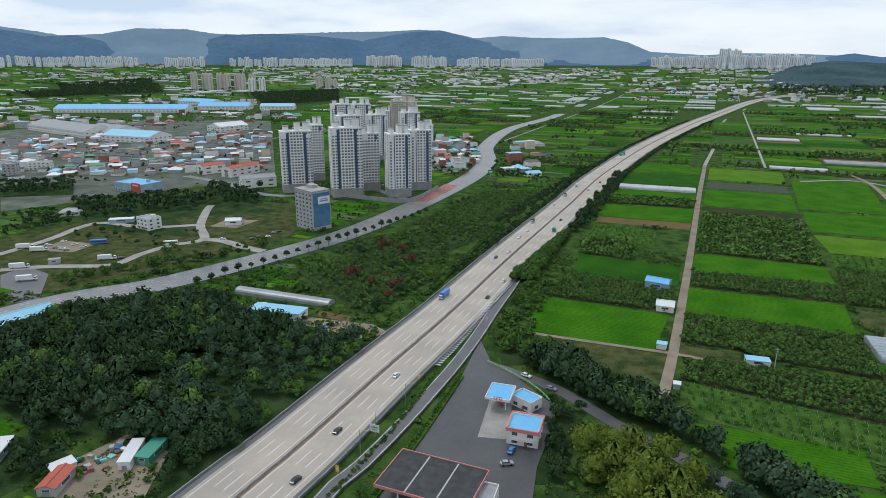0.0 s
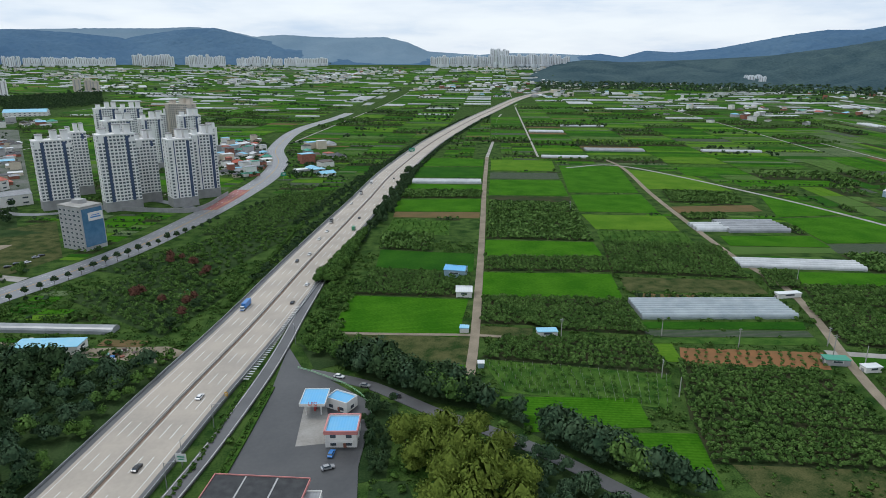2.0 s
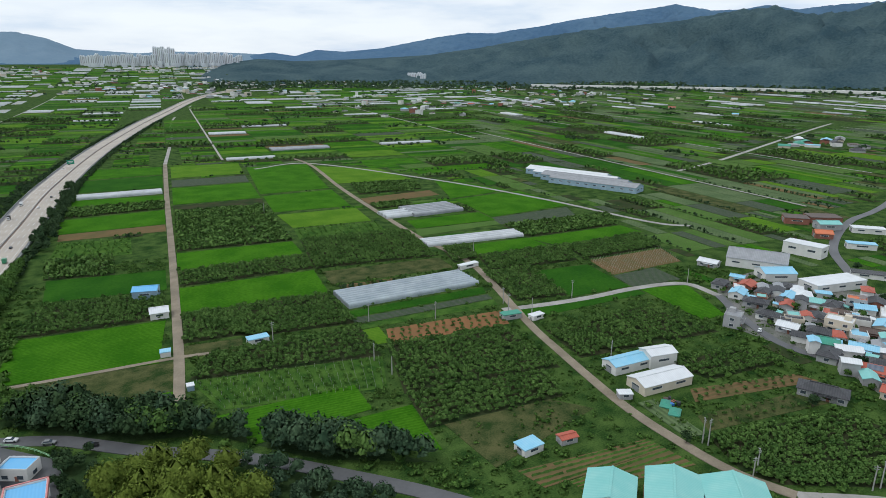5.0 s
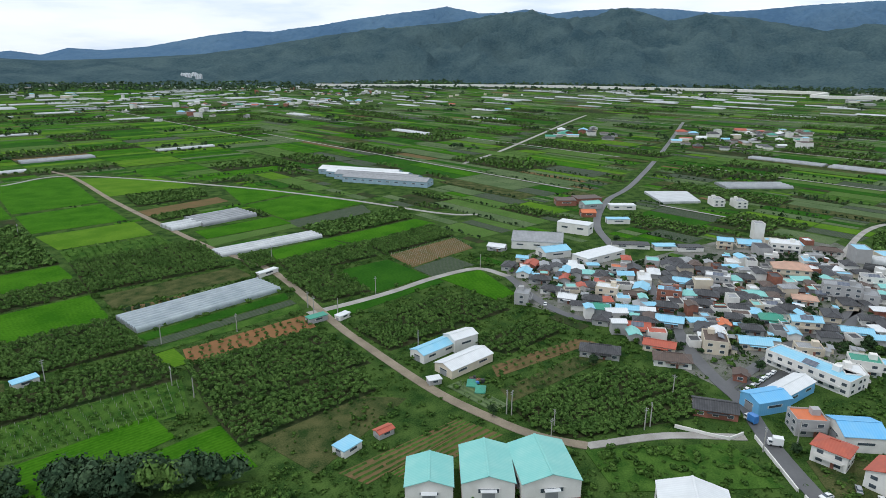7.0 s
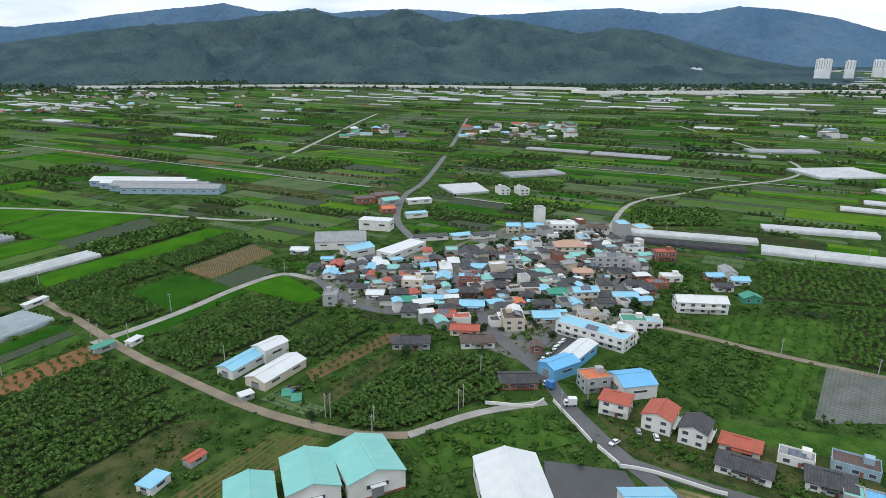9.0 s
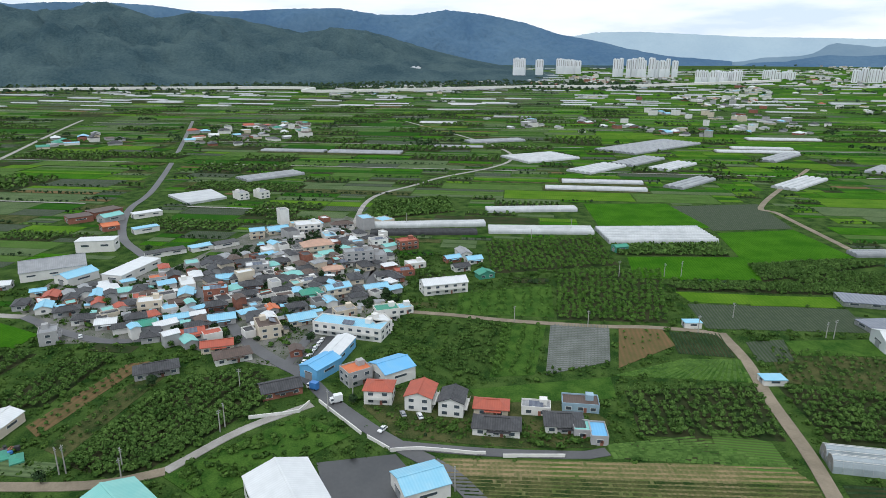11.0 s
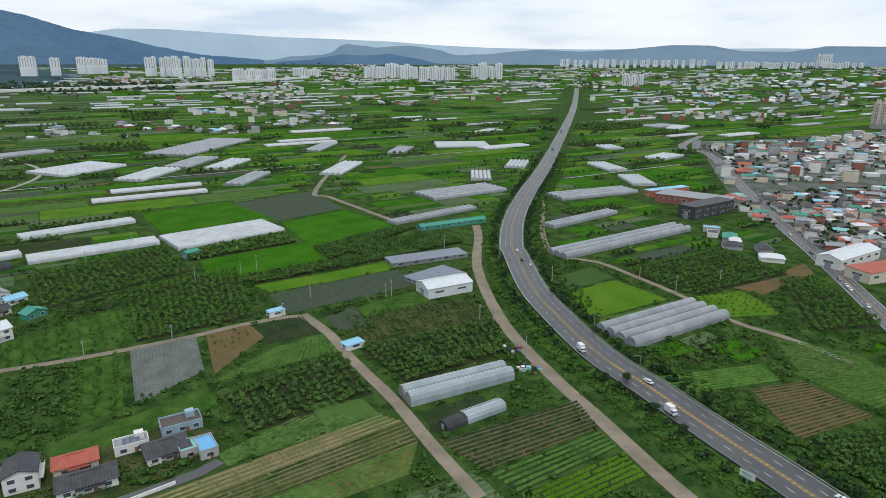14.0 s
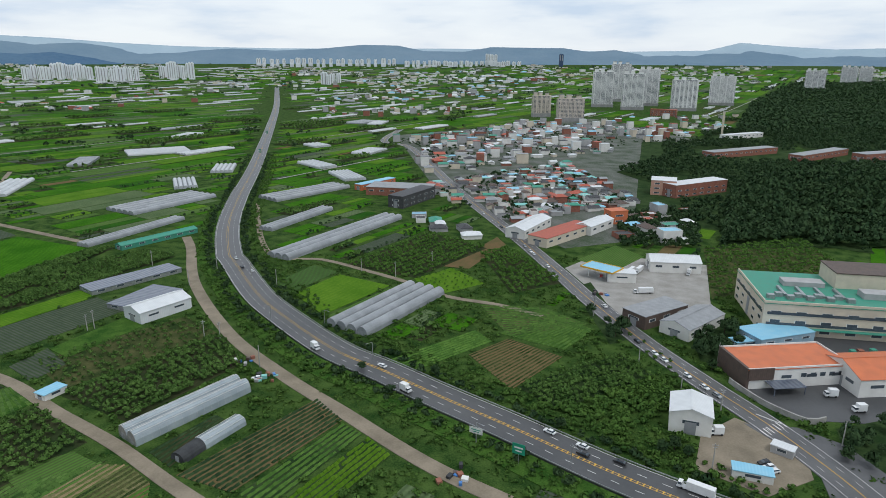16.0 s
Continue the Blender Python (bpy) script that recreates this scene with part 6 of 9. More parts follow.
junk((-132.1, 174.8), 6.0, 12, "scrap lying in a dirt yard")
junk((-125.3, 181.9), 5.0, 10, "timber and scrap in a dirt yard")
junk((-78.4, 293.0), 6.0, 12, "scrap and machines in a yard")
junk((-118.7, 316.5), 6.0, 9, "goods stacked in a yard")
junk((216.9, 108.9), 3.5, 8, "sacks and sheets beside a farm shed")
junk((-3.2, -360.1), 4.0, 7, "goods stacked in a yard")
junk((-61.6, 368.5), 5.0, 8, "stacked garden goods on a plot")
for px in ((211.3, 103.4), (214.2, 108.8)):
    heap = thing("tarpaulin_heap", *px, 0.4, "turquoise tarpaulin over a heap", "tarpaulin")
    part("cover", Shape().hip(6, 4, 0.6, 1.2, 0.2, 0.6), R_COL["g"], heap)
# green railing round the forecourt
FEN = smooth([(-0.3, 260.5), (6.7, 254.0), (18.3, 240.8), (24.7, 228.0), (25.8, 215.6)], 2.5)
fence = thing("railing", FEN[0].x, FEN[0].y, 0, "pale green railing round the forecourt", "railing", z=0)
for zz in (0.9, 1.4):
    o = part("rail", ribbon(Shape(), FEN, -0.06, 0.06, zz, 0.12), FENCE_G, fence)
    o.matrix_parent_inverse = fence.matrix_world.inverted()
for q in FEN:
    o = part("post", Shape().box(q.x, q.y, 0, 0.12, 0.12, 1.4), FENCE_G, fence)
    o.matrix_parent_inverse = fence.matrix_world.inverted()

# ---- gardens and sheds ----
shed("c", (91.8, 365.8), (103.4, 359.8), 10, 5.0, "g", W_BLUE, "blue-roofed two-storey farm house", "farm_house", category="house")
shed("w", (89.9, 329.5), (98.6, 327.0), 10, 3.5, "g", W_WHITE, "white roofed farm shed", "farm_shed", category="shed")
shed("b", (114.7, 267.5), (124.3, 265.6), 5, 2.6, "f", W_WHITE, "light blue roofed garden hut", "garden_hut", category="hut")
shed("b", (78.9, 281.6), (83.0, 280.2), 4, 2.4, "f", W_WHITE, "small blue roofed hut", "garden_hut", category="hut")
shed("w", (76.6, 242.9), (79.2, 242.2), 3, 2.2, "f", W_BLUE, "small pale hut", "garden_hut", category="hut")
shed("g", (227.8, 209.0), (237.6, 205.4), 5, 2.8, "f", W_GREY, "green roofed open shelter", "garden_hut", category="hut")
shed("w", (239.1, 198.6), (246.7, 197.7), 4, 2.4, "f", W_WHITE, "white roofed hut", "garden_hut", category="hut")
shed("w", (268.1, 284.5), (282.4, 283.2), 4, 2.6, "f", W_WHITE, "white roofed hut", "garden_hut", category="hut")
shed("b", (145.8, 122.0), (154.0, 120.7), 6, 2.8, "f", W_WHITE, "light blue roofed garden hut", "garden_hut", category="hut")
shed("r", (160.9, 118.1), (167.1, 116.0), 4, 2.4, "g", W_GREY, "small red roofed hut", "garden_hut", category="hut")
shed("w", (203.6, 123.2), (207.8, 119.7), 4, 2.3, "f", W_GREY, "low white roofed hut", "garden_hut", category="hut")
shed("b", (219.5, 135.7), (239.5, 130.0), 9, 4.2, "g", W_WHITE, "light blue roofed open farm shed", "farm_shed")
shed("w", (213.4, 117.9), (237.5, 110.4), 11, 4.0, "g", W_CREAM, "grey-white roofed packing shed with open side", "packing_shed")
shed("w", (236.5, 129.3), (248.8, 123.8), 9, 6.2, "g", W_WHITE, "white two-storey farm building with solar panel", "farm_building", category="house")
for fa, fb, dep, hh in (((137.2, 91.9), (144.6, 79.2), 15, 6.0), ((146.2, 77.0), (154.5, 63.1), 20, 7.0), ((154.9, 60.9), (166.0, 46.1), 21.5, 7.0)):
    wh = shed("t", fa, fb, dep, hh, "g", W_WHITE, "teal-roofed warehouse with white and dark red metal walls", "warehouse", along=False, group="teal warehouses")
    wd = math.hypot(fa[0] - fb[0], fa[1] - fb[1])
    part("red_plinth", Shape().box(0, 0, 0, dep + 0.12, wd + 0.12, 0.9), W_BRICK, wh, "dark red wall base")
    part("door_canopy", Shape().box(-dep / 2 - 0.8, 0, hh * 0.66, 1.7, 5.0, 0.2), R_COL["w"], wh)
shed("w", (183.0, 6.9), (177.0, 26.3), 32, 7.0, "g", W_WHITE, "big white-roofed warehouse with roof vents", "warehouse", along=False)
shed("b", (160.6, -21.7), (163.9, -36.4), 13, 5.0, "g", W_WHITE, "light blue roofed workshop in the yard", "workshop")
claim([(189.7, 4.2), (189.3, -22.5), (174.1, -27.8), (161.2, -17.1), (166.1, 1.2)])
tagged(new("warehouse_yard", Shape().slab([(189.7, 4.2), (189.3, -22.5), (174.1, -27.8), (161.2, -17.1), (166.1, 1.2)], -0.4, 0.23).mesh("warehouse_yard", ASPHALT_D)), "dark wet asphalt yard", "yard", kind="structure")
shed("b", (267.4, -180.1), (265.8, -188.5), 5, 3, "f", W_WHITE, "light blue roofed field hut", "garden_hut", category="hut")
shed("b", (206.9, -179.3), (205.1, -188.6), 6, 2.6, "f", W_WHITE, "open light blue roofed shelter", "garden_hut", category="hut")
shed("g", (397.1, -206.1), (398.0, -216.0), 7, 4, "g", R_COL["g"], "green tent-shaped shed", "garden_hut", category="hut")
shed("w", (222.6, -254.4), (211.7, -281.3), 16, 6.0, "g", R_COL["w"], "white film-covered packing hall", "packing_hall")
for fa, fb, dep in (((278.0, -282.9), (255.0, -332.9), 16), ((233.9, -266.4), (229.8, -299.3), 22)):
    shed("s", fa, fb, dep, 2.6, "f", METAL, "low grey panel-roofed growing frame", "growing_frame", category="greenhouse")
shed("g", (325.5, -363.7), (303.5, -420.6), 9, 3.4, "g", R_COL["g"], "long green-roofed hall", "long_hall")

# white and grey film houses out among the paddies
for first, rows in ((0, [((795.8, -277.1), (821.0, -360.4), 65.9), ((843.3, -454.0), (936.9, -620.1), 70), ((701.3, -322.5), (746.1, -391.7), 34.5), ((745.2, -399.6), (795.5, -474.2), 32.9), ((703.7, -426.2), (745.8, -491.7), 28.9), ((595.0, -379.1), (639.1, -447.5), 22.6), ((566.8, -492.7), (614.2, -572.7), 26.7), ((741.2, -604.5), (793.4, -687.3), 25.4), ((522.0, -323.7), (502.7, -402.7), 21.8), ((1014.1, -252.9), (1025.3, -351.1), 31.5)]), (1, [((667.9, -784.8), (585.4, -796.9), 70), ((725.9, -956.3), (696.0, -961.5), 70), ((653.4, -658.0), (632.0, -670.6), 70), ((455.6, -662.9), (431.4, -664.3), 70), ((437.1, -571.7), (410.1, -575.0), 70), ((353.2, -861.3), (322.6, -858.2), 56.9), ((541.0, -1287.0), (495.5, -1277.4), 70), ((483.0, -1271.4), (453.7, -1274.2), 70), ((446.0, -1586.6), (425.6, -1588.4), 70), ((504.0, -1588.7), (477.9, -1592.8), 70)])):
    for k, (fa, fb, dep) in enumerate(rows):
        if not taken((fa[0] + fb[0]) / 2, (fa[1] + fb[1]) / 2, 4.0):
            greenhouse(fa, fb, dep, max(2, int(dep / 6.5)), 3.2, (FILM, FILM_D)[(k + first) % 2], "wide film greenhouse bays among the paddies")

# ---- works and shops near the crossing ----
shed("w", (-30.2, -219.4), (-44.7, -217.9), 15, 8.0, "g", W_WHITE, "white and grey striped metal workshop", "workshop", along=False)
shed("b", (-48.0, -195.4), (-60.1, -194.3), 5, 3.0, "f", W_WHITE, "blue roofed site hut", "site_hut", category="hut")
shed("w", (-63.3, -214.1), (-69.6, -210.7), 4, 3.0, "f", W_GREY, "pale site cabin", "site_hut", category="hut")
claim([(-41.5, -219.3), (-55.5, -234.7), (-75.3, -220.7), (-73.6, -200.7), (-57.4, -188.0), (-37.0, -197.5)])
tagged(new("parking_yard", Shape().slab([(-41.5, -219.3), (-55.5, -234.7), (-75.3, -220.7), (-73.6, -200.7), (-57.4, -188.0), (-37.0, -197.5)], -0.4, 0.15).mesh("parking_yard", DIRT)), "rough grey parking yard", "yard", kind="structure")
shed("o", (-63.9, -259.3), (-106.4, -275.2), 22, 8.5, "f", W_WHITE, "factory building with bright orange roof and brick end", "factory")
of = bpy.data.objects["factory"]
part("brick_end", Shape().box(-22.6, 0, 0, 1.2, 22.3, 9.4).box(-17.0, -11.2, 4.2, 11.0, 0.6, 5.2), R_COL["n"], of, "dark brown brick end wall")
part("roof_upstand", Shape().box(0, -10.9, 8.5, 45.4, 0.4, 1.0).box(0, 10.9, 8.5, 45.4, 0.4, 1.0).box(22.7, 0, 8.5, 0.4, 21.6, 1.0), W_WHITE, of)
part("loading_canopy", Shape().box(-8, -14.5, 3.4, 14, 7, 0.3).box(-14.6, -17.6, 0, 0.3, 0.3, 3.4).box(-1.4, -17.6, 0, 0.3, 0.3, 3.4), PANEL, of, "grey sheet canopy on posts")
for k in range(5):
    window(of, 2 + k * 4.2, -11.0, 4.4, 2.8, 2.0)
tagged(new("retaining_wall", ribbon(Shape(), smooth([(-58.2, -264.0), (-61.2, -258.1), (-69.1, -246.3), (-80.7, -237.0), (-88.0, -240.0)], 3), -0.3, 0.3, 2.4, 2.4).mesh("retaining_wall", CONC)), "pale concrete retaining wall round the factory yard", "wall", kind="structure")
JUNC = [(-58.0, -231.2), (-76.9, -233.0), (-90.3, -224.8), (-101.7, -201.0), (-98.0, -172.0), (-82.0, -172.0), (-75.8, -191.5), (-76.5, -208.8)]
tagged(new("junction_surface", Shape().slab(JUNC, -0.4, 0.19).mesh("junction_surface", ASPHALT)), "dark asphalt of the road junction", "road", kind="structure")
shed("o", (-106.3, -263.1), (-134.4, -272.6), 24, 8.0, "g", W_WHITE, "orange roofed hall", "factory")
fac = shed("g", (-82.0, -322.6), (-151.5, -327.0), 52, 16, "f", W_CREAM, "large cream factory with green roof deck", "factory")
part("roof_plant", Shape().box(-8, 6, 16.3, 20, 8, 2.5).box(14, 10, 16.3, 10, 6, 2).box(22, -8, 16.3, 14, 8, 3), W_GREY, fac, "grey roof machinery")
part("upper_storey", Shape().box(24, 14, 16.3, 34, 22, 8), W_CREAM, fac)
part("upper_roof", Shape().box(24, 14, 24.3, 34.6, 22.6, 0.5), R_COL["n"], fac, "brown flat roof")
part("deck_parapet", Shape().box(0, -25.8, 16.3, 70, 0.5, 1.2).box(-34.6, 0, 16.3, 0.5, 51, 1.2), W_CREAM, fac)
part("window_band", Shape().box(0, -26.1, 10.6, 66, 0.3, 1.3).box(0, -26.1, 5.2, 66, 0.3, 1.3).box(-34.9, 0, 10.6, 0.3, 48, 1.3), GLASS, fac, "dark ribbon windows")
part("awning", Shape().box(0, -27.4, 4.2, 60, 2.6, 0.3), R_COL["g"], fac, "green metal awning")
for k in range(9):
    part("roof_fan", Shape().box(-30 + k * 4.6, -18 + (k % 2) * 3.5, 16.3, 3.4, 2.8, 2.0), METAL, fac, "grey roof ventilator")
for k in range(4):
    part("duct", Shape().box(-22 + k * 9, -8, 16.3, 1.4, 14, 1.3), METAL, fac)
shed("b", (-77.8, -301.5), (-105.0, -318.3), 16, 5, "f", W_BLUE, "blue roofed lean-to hall", "factory")
shed("b", (-67.2, -300.0), (-80.7, -307.4), 6, 3, "f", W_BLUE, "blue roofed site hut", "site_hut", category="hut")
shed("y", (-46.1, -302.3), (-66.0, -329.4), 16, 6, "g", W_WHITE, "grey-white workshop", "workshop")
shed("y", (-26.2, -311.7), (-48.7, -335.0), 15, 7, "f", R_COL["n"], "brown brick garage with flat grey roof", "garage")
shed("w", (-34.2, -408.7), (-65.3, -412.2), 18, 7, "g", W_WHITE, "pale blue-grey roofed depot", "depot")
canopy((-4.0, -390.3), 22, 14, 6.0, R_COL["b"], YELLOW, "petrol station canopy with blue roof and yellow edge", -0.5)
shed("w", (-7.9, -381.6), (-24.6, -383.9), 9, 6, "f", W_WHITE, "white petrol station shop", "shop")
claim([(19.1, -403.1), (-1.9, -441.3), (-71.4, -433.0), (-62.0, -340.1), (-15.4, -328.0)])
tagged(new("station_yard", Shape().slab([(19.1, -403.1), (-1.9, -441.3), (-71.4, -433.0), (-62.0, -340.1), (-15.4, -328.0)], -0.4, 0.15).mesh("station_yard", LANE_CONC)), "grey concrete yard", "yard", kind="structure")
claim([(19.1, -403.1), (-1.9, -441.3), (-71.4, -433.0), (-15.4, -328.0)])
shed("r", (35.1, -446.0), (3.4, -499.9), 17, 7, "f", W_CREAM, "shop row with red roof and orange front", "shop_row")
shed("w", (5.3, -489.0), (-11.7, -522.3), 14, 7, "g", W_WHITE, "white workshop", "workshop")
shed("w", (53.4, -464.6), (37.7, -513.0), 16, 7, "g", W_WHITE, "white roofed workshop", "workshop")
shed("o", (-9.5, -529.4), (-23.2, -537.0), 12, 11, "f", R_COL["o"], "bright orange building", "shop")
shed("y", (228.6, -592.2), (163.5, -595.4), 30, 8, "f", W_BRICK, "timber and brick works", "works")
shed("b", (240.3, -610.0), (219.3, -658.1), 10, 6, "f", R_COL["o"], "blue and orange canopy hall", "works")
shed("k", (173.7, -541.1), (158.1, -596.8), 16, 11, "f", R_COL["k"], "black box building", "works")
FY = [(-59.4, -258.1), (-77.9, -321.5), (-166.1, -351.7), (-135.0, -247.2), (-82.0, -239.5)]
claim(FY)
tagged(new("factory_yard", Shape().slab(FY, -0.4, 0.14).mesh("factory_yard", ASPHALT_D)), "dark asphalt yard round the factories", "yard", kind="structure")
for k in range(14):
    stack = thing("crate_stack", *lerp_quad([(-116.7, -308.5), (-142.3, -315.1), (-136.1, -298.8), (-109.3, -291.9)], rng.random(), rng.random()), 0.2, "stacked red and green plastic crates", "crates", "crate stacks")
    part("crate", Shape().box(0, 0, 0, 2.4, 2.4, rng.uniform(1.5, 3)), rng.choice((R_COL["g"], W_BRICK, R_COL["g"])), stack)
# school, brick college
shed("w", (-48.3, -666.4), (-72.5, -664.2), 24, 15, "f", PINK, "salmon and white school building", "school", category="school")
shed("w", (-71.4, -652.7), (-125.8, -702.1), 18, 13, "f", W_BRICK, "red brick and white school wing", "school", category="school")
shed("y", (-147.1, -944.3), (-246.8, -1029.4), 20, 9, "f", W_BRICK, "long red brick college building", "college", category="school")
shed("y", (-258.8, -943.4), (-342.1, -1037.6), 20, 9, "f", W_BRICK, "long red brick college building", "college", category="school")
shed("y", (-336.5, -954.5), (-398.7, -997.2), 20, 12, "f", W_BRICK, "red brick college building", "college", category="school")
shed("w", (-202.2, -1189.3), (-273.3, -1252.8), 14, 8, "f", W_WHITE, "white slab building with tall chimney", "college", category="school")
chim = thing("chimney", *(-205.9, -1261.6), 0, "tall pale twin chimney", "chimney")
part("shaft", Shape().box(0, 0, 0, 3.2, 3.2, 42), W_CREAM, chim)
part("cap", Shape().box(0, 0, 42, 3.6, 3.6, 1), W_GREY, chim)


# ---- village ----
J = lambda: VT + rng.uniform(-0.12, 0.12) + rng.choice((0, 0, math.pi / 2))


def cottage(roof, at, w=12, d=8.5, style="h", floors=1, wall=None, solar=False):
    return house(style, roof, at, w * 0.88, d * 0.88, floors, J(), wall or rng.choice((W_WHITE, W_WHITE, W_CREAM, W_GREY, W_BRICK)), solar=solar)


cottage("k", (307.2, 81.4), 14, 9, "h", 1, W_GREY)
cottage("y", (312.4, 128.0), 11, 9, "f", 2, W_GREY)
cottage("r", (304.2, 62.6), 14, 10, "g", 1, W_WHITE, True)
cottage("r", (288.1, 48.2), 16, 9, "g")
cottage("n", (276.0, 40.2), 18, 10, "h", 1, W_WHITE)
cottage("k", (268.2, 70.7), 20, 10, "h", 1, W_GREY)
cottage("k", (241.2, 17.8), 18, 11, "g", 1, W_BRICK)
cottage("g", (319.4, 87.2), 13, 9)
cottage("k", (330.7, 93.2), 12, 9)
cottage("w", (326.1, 106.3), 11, 9, "g")
cottage("k", (334.4, 119.5), 12, 8)
cottage("k", (348.1, 131.9), 14, 8)
cottage("b", (325.8, 73.1), 13, 8, "g")
cottage("w", (345.6, 89.6), 14, 10, "f", 2, W_CREAM)
cottage("b", (363.2, 74.6), 14, 9, "g")
cottage("n", (349.2, 75.9), 12, 8, "g", 1, W_BRICK)
cottage("o", (385.2, 93.8), 11, 8, "f", 2)
cottage("w", (381.8, 77.2), 18, 9, "f", 1)
cottage("b", (358.8, 57.9), 15, 10, "f", 2, W_BRICK, True)
cottage("b", (321.1, 50.2), 15, 10, "g")
cottage("b", (387.3, 55.0), 14, 9, "g")
cottage("k", (398.9, 56.0), 13, 8)
cottage("k", (370.4, 39.7), 15, 10)
cottage("k", (354.6, 40.3), 14, 9)
cottage("k", (380.3, 32.0), 12, 9)
cottage("w", (399.2, 37.7), 16, 10, "f", 2, W_GREY, True)
cottage("k", (413.5, 24.8), 14, 9)
cottage("t", (384.3, 16.0), 13, 9)
cottage("k", (356.5, 20.6), 13, 9)
cottage("k", (318.4, 33.4), 16, 9)
cottage("n", (302.1, 26.2), 16, 12, "f", 2, W_CREAM, True)
cottage("o", (329.8, 25.6), 9, 6, "g")
cottage("b", (313.9, 10.2), 16, 11, "g")
cottage("g", (350.1, 5.2), 13, 10)
cottage("w", (371.4, 6.7), 14, 9, "f", 1, W_WHITE, True)
cottage("k", (394.4, 8.0), 14, 9)
cottage("p", (390.7, -9.1), 14, 9, "h")
cottage("k", (369.6, -1.8), 14, 9)
cottage("b", (348.0, -9.8), 16, 10, "g", 2, W_CREAM, True)
cottage("k", (371.9, -21.5), 14, 9)
cottage("k", (403.1, -16.1), 12, 8, "g", 1, None, True)
cottage("k", (395.7, -29.7), 14, 9)
cottage("k", (349.0, -18.9), 12, 8)
cottage("y", (319.9, -12.4), 13, 9, "f")
cottage("b", (352.8, -32.2), 16, 8, "g")
cottage("k", (374.1, -40.3), 13, 9)
cottage("g", (309.8, -33.5), 14, 10, "f", 2)
cottage("w", (294.8, -28.5), 12, 10, "f", 2, W_WHITE)
cottage("b", (317.2, -43.6), 10, 8, "f")
cottage("n", (275.4, 12.3), 7, 6, "g", 1, W_BRICK)
cottage("k", (386.6, 50.0), 12, 8)
cottage("b", (366.3, 90.2), 8, 5, "f")
cottage("r", (372.9, 147.7), 12, 9, "g", 1, W_BRICK)
cottage("b", (355.5, 145.1), 12, 9, "g")
cottage("b", (382.2, 157.6), 9, 6, "g")
cottage("k", (363.2, 159.4), 12, 8)
cottage("w", (398.4, 184.1), 14, 9, "g")
cottage("k", (367.5, 135.8), 12, 8)
cottage("b", (370.6, 123.7), 14, 7, "g")
cottage("k", (374.2, 102.3), 13, 9)
cottage("n", (366.0, 95.3), 10, 7)
cottage("k", (340.8, 55.6), 13, 9)
cottage("k", (342.1, 21.8), 10, 8)
cottage("k", (330.5, 12.8), 12, 8)
cottage("p", (439.7, 0.2), 24, 15, "h", 2, W_CREAM)
cottage("w", (500.6, 6.4), 22, 16, "f", 2, W_WHITE)
cottage("b", (499.2, 29.7), 18, 13, "g", 1, W_CREAM)
cottage("b", (486.5, 44.3), 12, 10, "g", 2, W_CREAM)
cottage("b", (473.8, -9.4), 16, 10, "f", 1, W_WHITE, True)
cottage("n", (507.3, -20.4), 20, 9, "h")
cottage("w", (472.0, 12.8), 10, 5, "f")
cottage("y", (407.4, -26.6), 22, 11, "f", 3, W_GREY, True)
cottage("y", (443.5, -43.4), 14, 10, "f", 2, W_WHITE, True)
cottage("y", (408.0, -40.3), 14, 9, "f", 2, W_GREY)
cottage("r", (437.4, -63.3), 16, 11, "f", 2, W_BRICK)
cottage("y", (412.0, -99.0), 16, 9, "g", 1, W_WHITE)
cottage("b", (400.4, -88.5), 12, 8, "g")
cottage("b", (395.2, -102.1), 12, 9, "g")
cottage("k", (381.3, -89.9), 12, 9, "g")
cottage("w", (345.1, -71.3), 30, 13, "g", 2, W_WHITE)
cottage("g", (364.3, -101.5), 8, 12, "g", 1, R_COL["g"])
cottage("w", (393.3, -62.3), 14, 9, "f", 1)
cottage("r", (379.5, -52.9), 14, 9, "f", 1, W_BRICK, True)
cottage("k", (369.4, -45.4), 14, 9)
# front row of new houses along the street
FRONT = math.radians(-112)
for rf, px, stl, fl, wl2, w, d, tn in (("r", (227.6, -21.2), "h", 2, W_WHITE, 11, 9, 0.1), ("r", (220.8, -36.8), "g", 2, W_WHITE, 12, 10.5, 1.57), ("k", (214.0, -48.1), "g", 2, W_WHITE, 11, 9.5, 1.57), ("r", (210.2, -62.4), "h", 1, W_CREAM, 13, 8, 0.05),
                             ("k", (197.0, -60.7), "h", 1, W_WHITE, 17, 9, 0.05), ("k", (194.4, -85.6), "h", 1, W_WHITE, 14, 10, 0.1), ("n", (206.1, -97.1), "f", 1, W_BLUE, 14, 8, 0.05), ("y", (206.4, -79.1), "f", 1, W_WHITE, 11, 6, 0.05), ("c", (185.3, -95.0), "f", 1, W_GREY, 6, 10, 0.1), ("t", (188.8, -90.2), "f", 1, W_GREY, 6, 7, 0.1)):
    house(stl, rf, px, w, d, fl, FRONT + tn, wl2, f"{ROOF_WORD[rf]} roof detached house on the village edge", solar=rf == "y")
house("f", "o", (244.9, -13.1), 11, 9, 2, VT + 0.2, W_GREY, "grey house with orange roof patch")
house("f", "b", (293.9, -14.1), 36, 11, 2, math.radians(-118), W_WHITE, "long white community hall with light blue roof", "community_hall", category="hall", solar=True)
shed("c", (246.2, 3.0), (257.1, -7.6), 10, 5.5, "g", R_COL["c"], "bright blue metal shed", "blue_shed")
shed("w", (259.3, -6.4), (278.3, -15.4), 9, 5.0, "g", R_COL["c"], "pale roofed long shed", "blue_shed")
